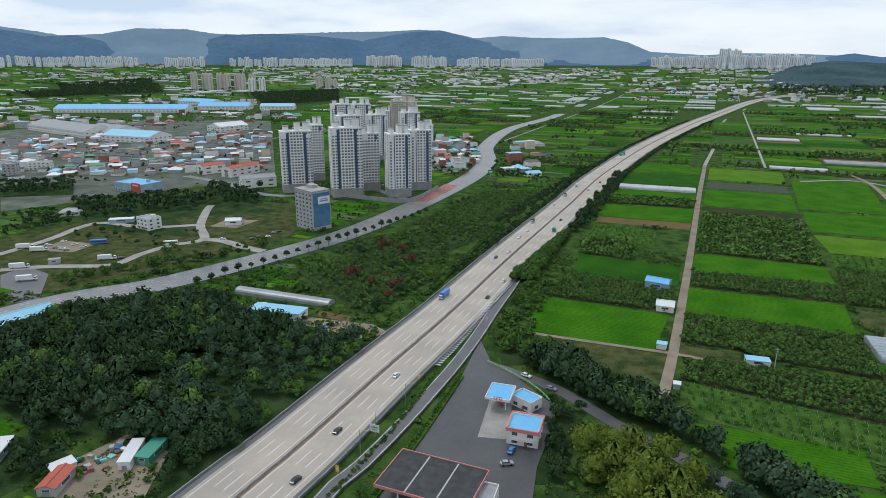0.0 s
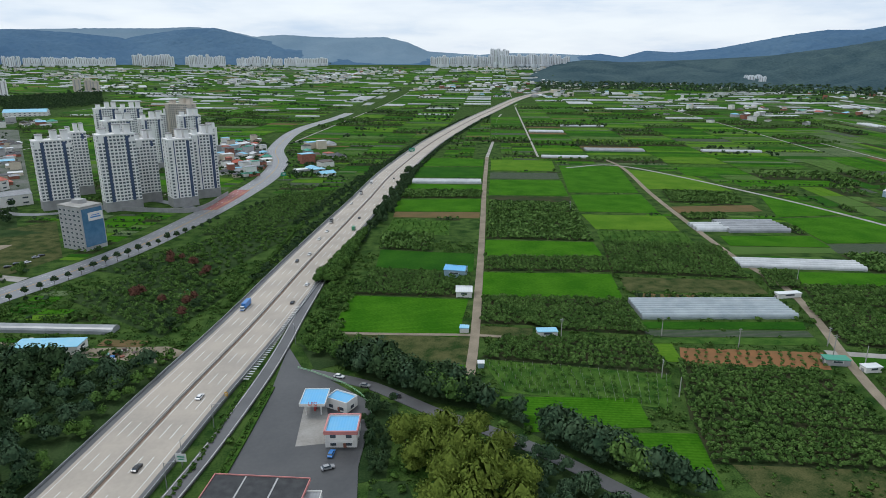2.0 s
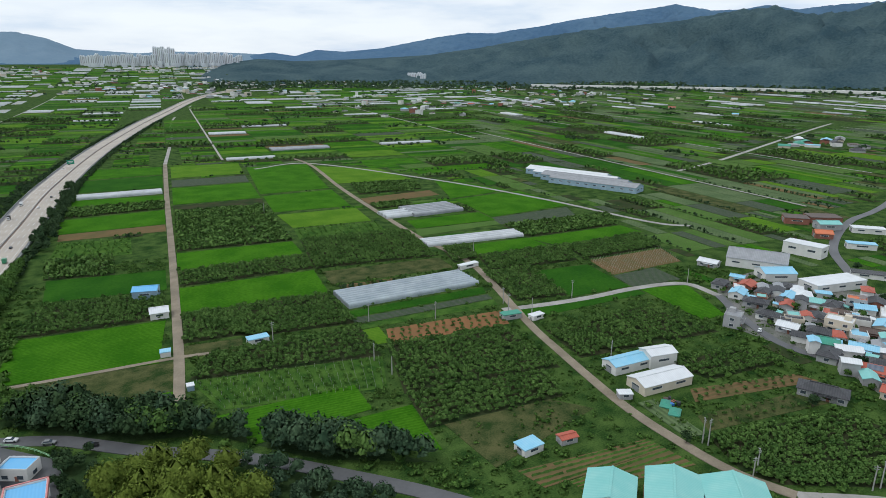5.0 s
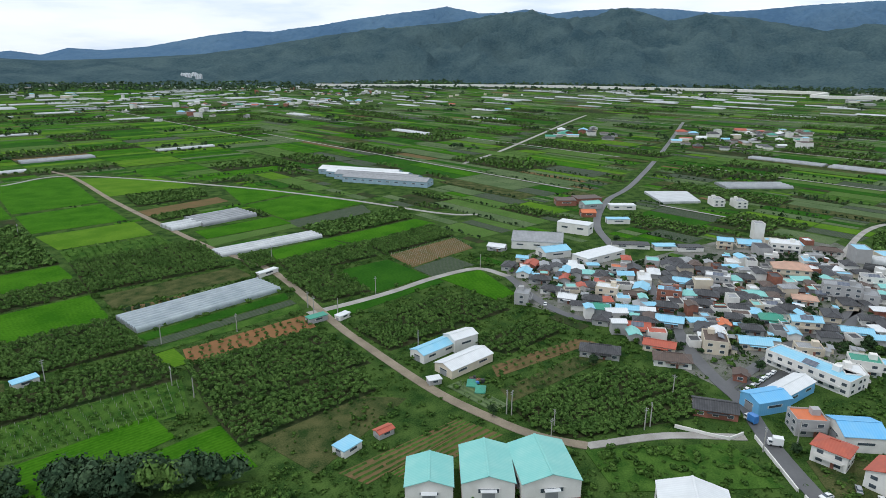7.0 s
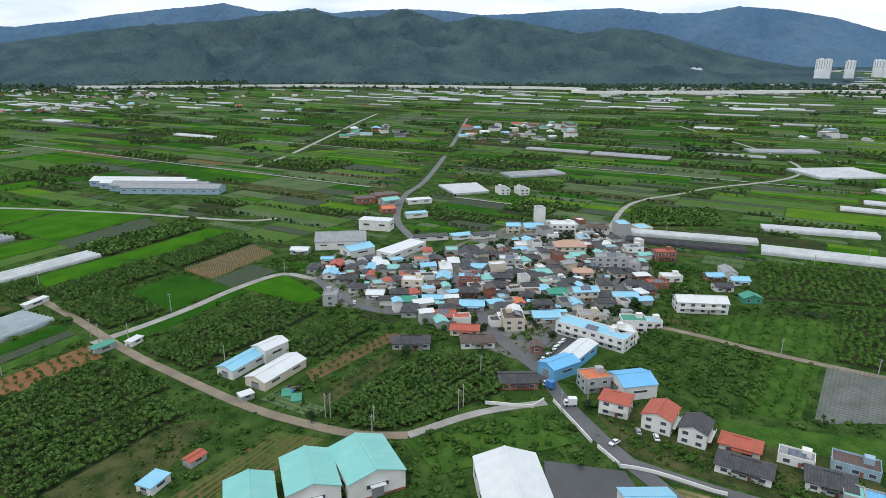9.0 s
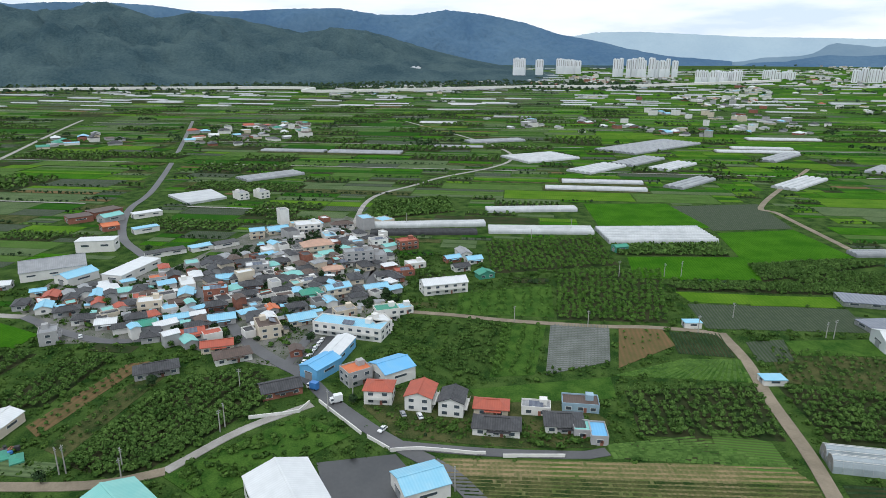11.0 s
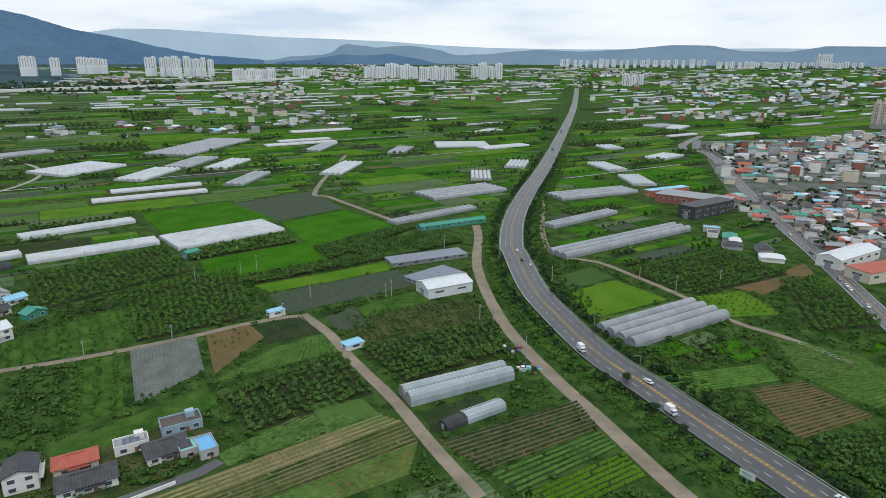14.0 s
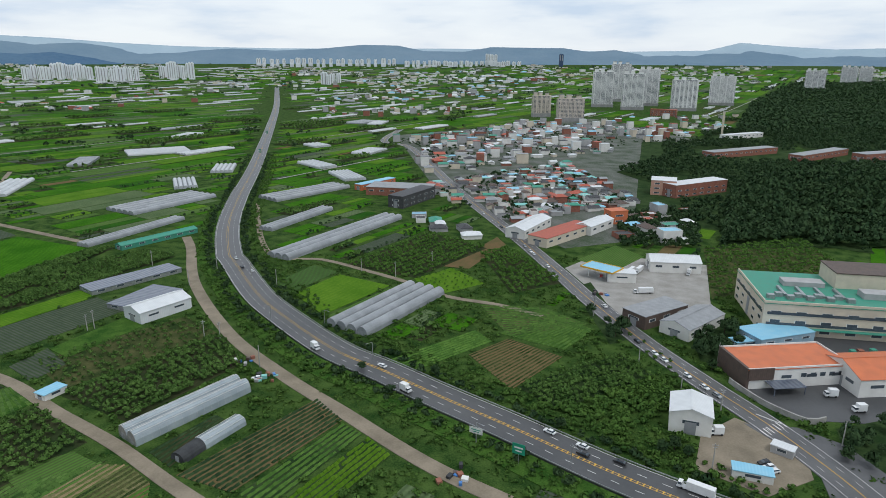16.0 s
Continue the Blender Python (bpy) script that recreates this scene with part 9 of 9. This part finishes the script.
def parcel(u0, v0, lu, lv, depth=0):
    """One holding of the plain: strips of one crop each, an orchard or greenhouses; where it is built over, its free quarters."""
    corners = [(u0 + 0.7, v0 + 0.7), (u0 + lu - 0.7, v0 + 0.7), (u0 + lu - 0.7, v0 + lv - 0.7), (u0 + 0.7, v0 + lv - 0.7)]
    q = [(a * CO - b * SI, a * SI + b * CO) for a, b in corners]
    x, y = (q[0][0] + q[2][0]) / 2, (q[0][1] + q[2][1]) / 2
    r, az = math.hypot(x, y), math.degrees(math.atan2(x, y))
    if not (150 < r < 4150 and (-45 < az or az < -140)):
        return
    if az < -140:
        az += 360
    if any(taken(*lerp_quad(q, i / 3, j / 3)) for i in range(4) for j in range(4)):
        if depth < 2 and r < 1500 and min(lu, lv) > 12:
            for i in (0, 1):
                for j in (0, 1):
                    parcel(u0 + i * lu / 2, v0 + j * lv / 2, lu / 2, lv / 2, depth + 1)
        return
    crops = NORTH if az < 45 else EAST if az < 112 else SOUTH
    kind = rng.random()
    if kind < (0.16 if az < 112 else 0.10) and r < 1900:
        coarse = 1.0 if r < 700 else 2.0
        nu, nv = max(1, int(lu / 4.4 / coarse)), max(1, int(lv / 5.0 / coarse))
        (orch_spots if r < 700 else orch_far).extend([lerp_quad(q, (i + 0.5) / nu, (j + 0.5) / nv) for i in range(nu) for j in range(nv)])
        sheet(bins["ploughed"], q, r)
    elif kind < (0.20 if az < 112 else 0.215) and r > 430 and depth == 0:
        gh_list.append((x, y, lu - 6 if az < 45 else lv - 6, rng.choice((1, 2, 3, 4)) * 6.0, az > 45))
        sheet(bins["weeds"], q, r)
    else:
        n = max(1, min(5, int((lv if az < 45 else lu) / rng.uniform(9, 20)))) if r < 2300 else rng.choice((1, 2))
        whole = rng.choice(crops) if rng.random() < 0.35 else None
        for i in range(n):
            e0, e1 = i / n + 0.008, (i + 1) / n - 0.008
            if az < 45:
                sub = [lerp_quad(q, 0, e0), lerp_quad(q, 1, e0), lerp_quad(q, 1, e1), lerp_quad(q, 0, e1)]
            else:
                sub = [lerp_quad(q, e0, 0), lerp_quad(q, e1, 0), lerp_quad(q, e1, 1), lerp_quad(q, e0, 1)]
            sheet(bins[whole or rng.choice(crops)], sub, r)
    if rng.random() < (0.26 if r < 900 else 0.07) and r > 250:
        k = int(max(lu, lv) / 5)
        hedges.extend([lerp_quad(q, (i + rng.random()) / k, 0.0) if lu > lv else lerp_quad(q, 0.0, (i + rng.random()) / k) for i in range(k)])
    if rng.random() < 0.07 and r > 1000:
        far_trees.extend([lerp_quad(q, rng.random(), rng.uniform(-0.1, 0.3)) for i in range(int(max(lu, lv) / 7))])


def plain(u_step, v_step, test, lane_every):
    u, row = -4200.0, 0
    LEVEL[0] += 0.035
    while u < 4200:
        lu = rng.uniform(*u_step)
        row += 1
        v, col = -4300.0, 0
        while v < 4300:
            lv = rng.uniform(*v_step)
            col += 1
            x, y = (u + lu / 2) * CO - (v + lv / 2) * SI, (u + lu / 2) * SI + (v + lv / 2) * CO
            a = math.degrees(math.atan2(x, y))
            if test(a if a > -140 else a + 360):
                parcel(u, v, lu, lv)
            v += lv
        if row % lane_every == 0:
            for k in range(-43, 43):
                q = [(c * CO - d * SI, c * SI + d * CO) for c, d in ((u + lu, k * 100), (u + lu + 3.2, k * 100), (u + lu + 3.2, k * 100 + 100), (u + lu, k * 100 + 100))]
                x, y = q[0]
                a = math.degrees(math.atan2(x, y))
                if test(a if a > -140 else a + 360) and 450 < math.hypot(x, y) < 2600 and not any(taken(*lerp_quad(q, 0.5, i / 8)) for i in range(9)):
                    bins["lane"].add([(*p, lift(*p) + 0.62) for p in q], [(0, 1, 2, 3)])
            u += 3.4
        u += lu


plain((60, 95), (22, 44), lambda a: -45 < a < 45, 5)
plain((26, 52), (75, 130), lambda a: 45 <= a < 206, 6)
for m, n in PATCH:
    tagged(new("far_fields", bins[n].mesh("far_fields", m)), f"patchwork of {n.replace('_', ' ')} plots on the plain", "field", kind="stuff")
scatter("far_orchards", ORCH_FAR, orch_spots, LEAF, "dark orchards on the plain", "orchard", (0.9, 1.3))
scatter("far_orchards", ORCH_FAR, orch_far, LEAF, "dark orchards far out on the plain", "orchard", (1.7, 2.2))
scatter("field_hedges", ORCH_FAR, hedges, LEAFD, "hedges and bushes along field edges", "hedge", (0.5, 1.2))
scatter("far_trees", BLOB, far_trees, LEAFD, "scattered tree belts on the plain", "woodland", (0.6, 1.1))
gh_list.sort(key=lambda g: math.hypot(g[0], g[1]))
for x, y, l, d, across in gh_list[:110]:
    ax, ay = (-SI, CO) if across else (CO, SI)
    ox, oy = ay * d / 2, -ax * d / 2
    greenhouse((x - ax * l / 2 + ox, y - ay * l / 2 + oy), (x + ax * l / 2 + ox, y + ay * l / 2 + oy), d, max(1, int(d / 6)), 3.2, rng.choice((FILM, FILM, FILM_D)), "white plastic tunnel greenhouse on the plain")
rest = Shape()
for x, y, l, d, across in gh_list[110:]:
    ax, ay = (-SI, CO) if across else (CO, SI)
    n = max(1, int(d / 6))
    for k in range(n):
        one = Shape().arch(-l / 2, l / 2, -d / 2 + (k + 0.5) * d / n, d / n, 0, 3.4, 5)
        rest.add([(x + p * ax - q * ay, y + p * ay + q * ax, lift(x, y) + r) for p, q, r in one.v], one.f)
tagged(new("far_greenhouses", rest.mesh("far_greenhouses", FILM_W)), "white tunnel greenhouses far out on the plain", "greenhouse", kind="stuff")
for nm, (wm, sh) in FAR_WALL.items():
    tagged(new("far_town_walls", sh.mesh("far_town_walls", wm)), "walls of the far houses of the towns", "houses", kind="stuff")
for rf, sh in FAR_ROOF.items():
    tagged(new("far_town_roofs", sh.mesh("far_town_roofs", R_COL[rf])), f"{ROOF_WORD[rf]} roofs of the far houses", "houses", kind="stuff")
# weeds and bushes on all ground that is left over near by
weeds, saplings = [], []
for k in range(95000):
    r, az = math.sqrt(rng.uniform(80 ** 2, 430 ** 2)), rng.uniform(-42, 205)
    x, y = r * math.sin(radians(az)), r * math.cos(radians(az))
    if not taken(x, y, 0.8):
        (weeds if rng.random() < 0.8 else saplings).append((x, y))
scatter("weeds", WEED, weeds[:13000], MEADOW_LEAF, "rough weeds and low bushes on open ground", "weeds", (0.6, 1.5))
scatter("saplings", BUSH, saplings[:2000], SHRUB, "bushes and saplings on open ground", "shrubs", (0.6, 1.5))

# ---- vehicles ----
def on_road(line, off, s, paint, kind="car", flip=False, z=0.92):
    q = sides(line, off)
    run = 0.0
    for i in range(len(q) - 1):
        d = (q[i + 1] - q[i]).length
        if run + d > s:
            p = q[i].lerp(q[i + 1], (s - run) / d)
            t = q[i + 1] - q[i]
            return car(p[:2], math.atan2(t.y, t.x) + (math.pi if flip else 0), paint, kind, "cars on the road", z)
        run += d


def near(line, at):
    run, best, out = 0.0, 1e9, (0, 0)
    for i in range(len(line) - 1):
        d = (line[i] - Vector((*at, 0))).length
        t = (line[i + 1] - line[i]).normalized()
        if d < best:
            w = Vector((*at, 0)) - line[i]
            best, out = d, (run + w.dot(t), w.x * t.y - w.y * t.x)
        run += (line[i + 1] - line[i]).length
    return out


for px, pk, kd in (((-53.5, 199.0), "black", "car"), ((-61.6, 169.9), "black", "car"), ((-37.8, 242.4), "white", "car"), ((-27.7, 339.1), "blue", "lorry"), ((3.8, 338.3), "black", "car"), ((12.4, 366.6), "white", "car"), ((2.7, 416.3), "black", "car"), ((11.4, 430.4), "white", "car"), ((20.6, 468.1), "white", "car"), ((29.7, 488.8), "white", "car"), ((31.1, 518.1), "black", "truck"), ((47.9, 490.5), "green", "truck"), ((57.2, 528.2), "black", "car"), ((84.6, 684.0), "white", "truck"), ((67.3, 629.1), "black", "truck"), ((118.6, 707.0), "black", "car"), ((59.4, 584.9), "white", "car"), ((345.0, 1322.3), "white", "car"), ((156.2, 886.5), "white", "car"), ((181.7, 921.3), "black", "car"), ((96.2, 663.4), "white", "car")):
    s, off = near(HW, px)
    lane = min((-11.7, -7.8, -3.9, 3.9, 7.8, 11.7), key=lambda o: abs(o - off))
    on_road(HW, lane, s, pk, kd, lane < 0)
for px, pk, kd in (((166.3, -387.5), "white", "car"), ((221.4, -351.3), "black", "car"), ((89.5, -240.4), "white", "car"), ((69.1, -218.3), "white", "truck"), ((120.6, -248.9), "white", "truck"), ((14.0, -210.0), "white", "car"), ((0.8, -206.2), "white", "car"), ((0.9, -195.6), "black", "car"), ((-12.2, -201.7), "black", "car"), ((-34.4, -192.8), "white", "lorry"), ((-45.0, -192.5), "silver", "car"), ((-53.5, -190.3), "black", "car"), ((236.8, -366.3), "white", "car")):
    s, off = near(CURVE, px)
    lane = min((-6.3, -2.3, 2.3, 6.3), key=lambda o: abs(o - off))
    on_road(CURVE, lane, s, pk, kd, lane < 0, 0.52)
for px, pk in (((-9.3, -341.4), "white"), ((-26.7, -280.9), "white"), ((-30.7, -274.9), "white"), ((-39.0, -261.9), "white"), ((-43.7, -251.6), "white"), ((-52.5, -249.0), "silver"), ((35.1, -398.9), "white"), ((48.3, -430.9), "white"), ((41.9, -427.0), "white"), ((59.6, -439.6), "silver"), ((81.0, -492.1), "black"), ((103.7, -536.8), "white"), ((130.0, -598.8), "silver"), ((-18.8, -292.6), "black")):
    s, off = near(TOWN, px)
    on_road(TOWN, 3.0 if off > 0 else -3.0, s, pk, "car", off < 0, 0.24)
for px, pk, kd, tn in (((8.9, 192.7), "blue", "car", 1.2), ((7.2, 185.2), "silver", "car", 0.2), ((16.5, 248.1), "white", "car", -0.6), ((26.2, 237.6), "silver", "car", -0.5), ((36.9, 226.4), "black", "car", -0.5), ((314.7, 115.2), "white", "car", 0.3), ((228.1, -4.2), "white", "truck", 1.8), ((240.6, 4.7), "blue", "truck", 0.9), ((204.7, -19.7), "white", "car", 2.4), ((211.1, -34.6), "white", "car", 0.1), ((213.7, -28.6), "silver", "car", 0.1), ((-60.7, -203.6), "white", "car", 0.5), ((-59.8, -205.9), "black", "car", 0.5), ((-61.6, -201.3), "white", "car", 0.5), ((-47.0, -220.7), "white", "truck", 0.2), ((135.5, -216.8), "white", "car", 0.5), ((-21.8, -401.9), "white", "lorry", 1.2), ((-27.1, -405.7), "white", "lorry", 1.2), ((-28.1, -366.6), "white", "lorry", 0.3), ((-58.4, -411.5), "white", "lorry", 1.3), ((-96.0, -261.3), "white", "truck", 0.2), ((-102.9, -251.1), "white", "truck", 0.3)):
    car(px, tn, pk, kd, "parked cars", 0.38 if px[1] > 150 else 0.22)

# ---- poles, signs ----
for px in ((245.1, 225.7), (281.8, 206.7), (354.7, 175.6), (230.4, 145.5), (200.1, 84.5), (192.3, 65.6), (218.7, 36.9), (231.9, -10.8), (222.1, -0.7), (150.2, 215.8), (148.3, 200.0), (298.2, 304.2), (239.4, 216.5), (242.6, 202.8), (125.2, 263.6), (174.3, 254.3), (246.5, 516.6), (200.9, 232.3), (246.8, 34.2), (215.5, 38.2), (197.5, 66.5), (199.9, 86.5), (166.3, -38.2), (349.0, -184.4), (343.5, -212.3), (341.5, -222.8), (278.3, -132.3), (292.5, -97.9), (261.1, -183.3), (242.2, -244.7), (500.9, -72.6), (440.8, -158.5), (458.6, -197.6), (275.0, -212.6), (180.1, -245.9), (173.9, -249.3), (140.2, -227.4), (207.7, -336.2), (184.8, -326.0), (234.5, -340.7), (243.7, -241.7), (235.5, -312.8), (282.3, -340.2), (120.7, -358.9), (145.3, -364.0), (104.5, -386.9), (-0.9, -324.2), (-21.9, -272.1), (-37.9, -252.5), (-50.9, -237.7), (-56.6, -283.9), (-42.5, -198.9), (-88.8, -224.2)):
    if math.hypot(*px) > 40:
        pole(px, rng.uniform(8.5, 11))
for px in ((-42.8, 187.1), (-31.7, 220.6), (-39.7, 199.4), (-0.7, 287.3), (36.0, -192.1), (3.1, -187.2), (93.9, -245.0), (130.5, -274.7), (160.3, -274.4)):
    pole(px, 9.5, "lamp")


def sign(at, w, h, high, face, label, turn):
    t = thing("road_sign", *at, turn, label, "road sign")
    part("post", Shape().tube(0, 0, 0, high, 0.15, 0.12, 6), METAL, t)
    part("panel", Shape().box(0, -0.15, high - h, w, 0.12, h), face, t)
    part("writing", Shape().box(0, -0.23, high - h * 0.45, w * 0.7, 0.04, h * 0.14).box(0, -0.23, high - h * 0.75, w * 0.5, 0.04, h * 0.12), FRAME_W if face is not FRAME_W else SIGN_G, t)


sign((-39.6, 197.6), 3.6, 3.0, 5.5, FRAME_W, "white roadside notice board on a post", -0.3)
sign((-47.8, 175.1), 1.4, 2.4, 4.0, YELLOW, "yellow warning sign on a post", -0.3)
sign((-28.6, 240.7), 1.2, 2.0, 3.5, YELLOW, "yellow warning sign on a post", -0.3)
sign((20.3, -185.3), 4.5, 4.0, 8.0, SIGN_G, "green and white direction sign", 2.9)
sign((36.0, -191.4), 5.0, 2.4, 8.0, FRAME_W, "grey overhead sign frame", 2.9)
sign((175.6, 888.4), 8.0, 5.0, 11.0, SIGN_G, "green expressway direction sign", -0.3)
sign((-2.3, 730.7), 6.0, 4.0, 9.0, SIGN_G, "green direction sign beside the road", 0.2)
sign((469.3, -809.6), 7.0, 4.5, 9.0, SIGN_G, "green direction sign beside the road", 2.6)
sign((581.4, -1030.9), 7.0, 4.5, 9.0, SIGN_G, "green direction sign beside the road", 2.6)
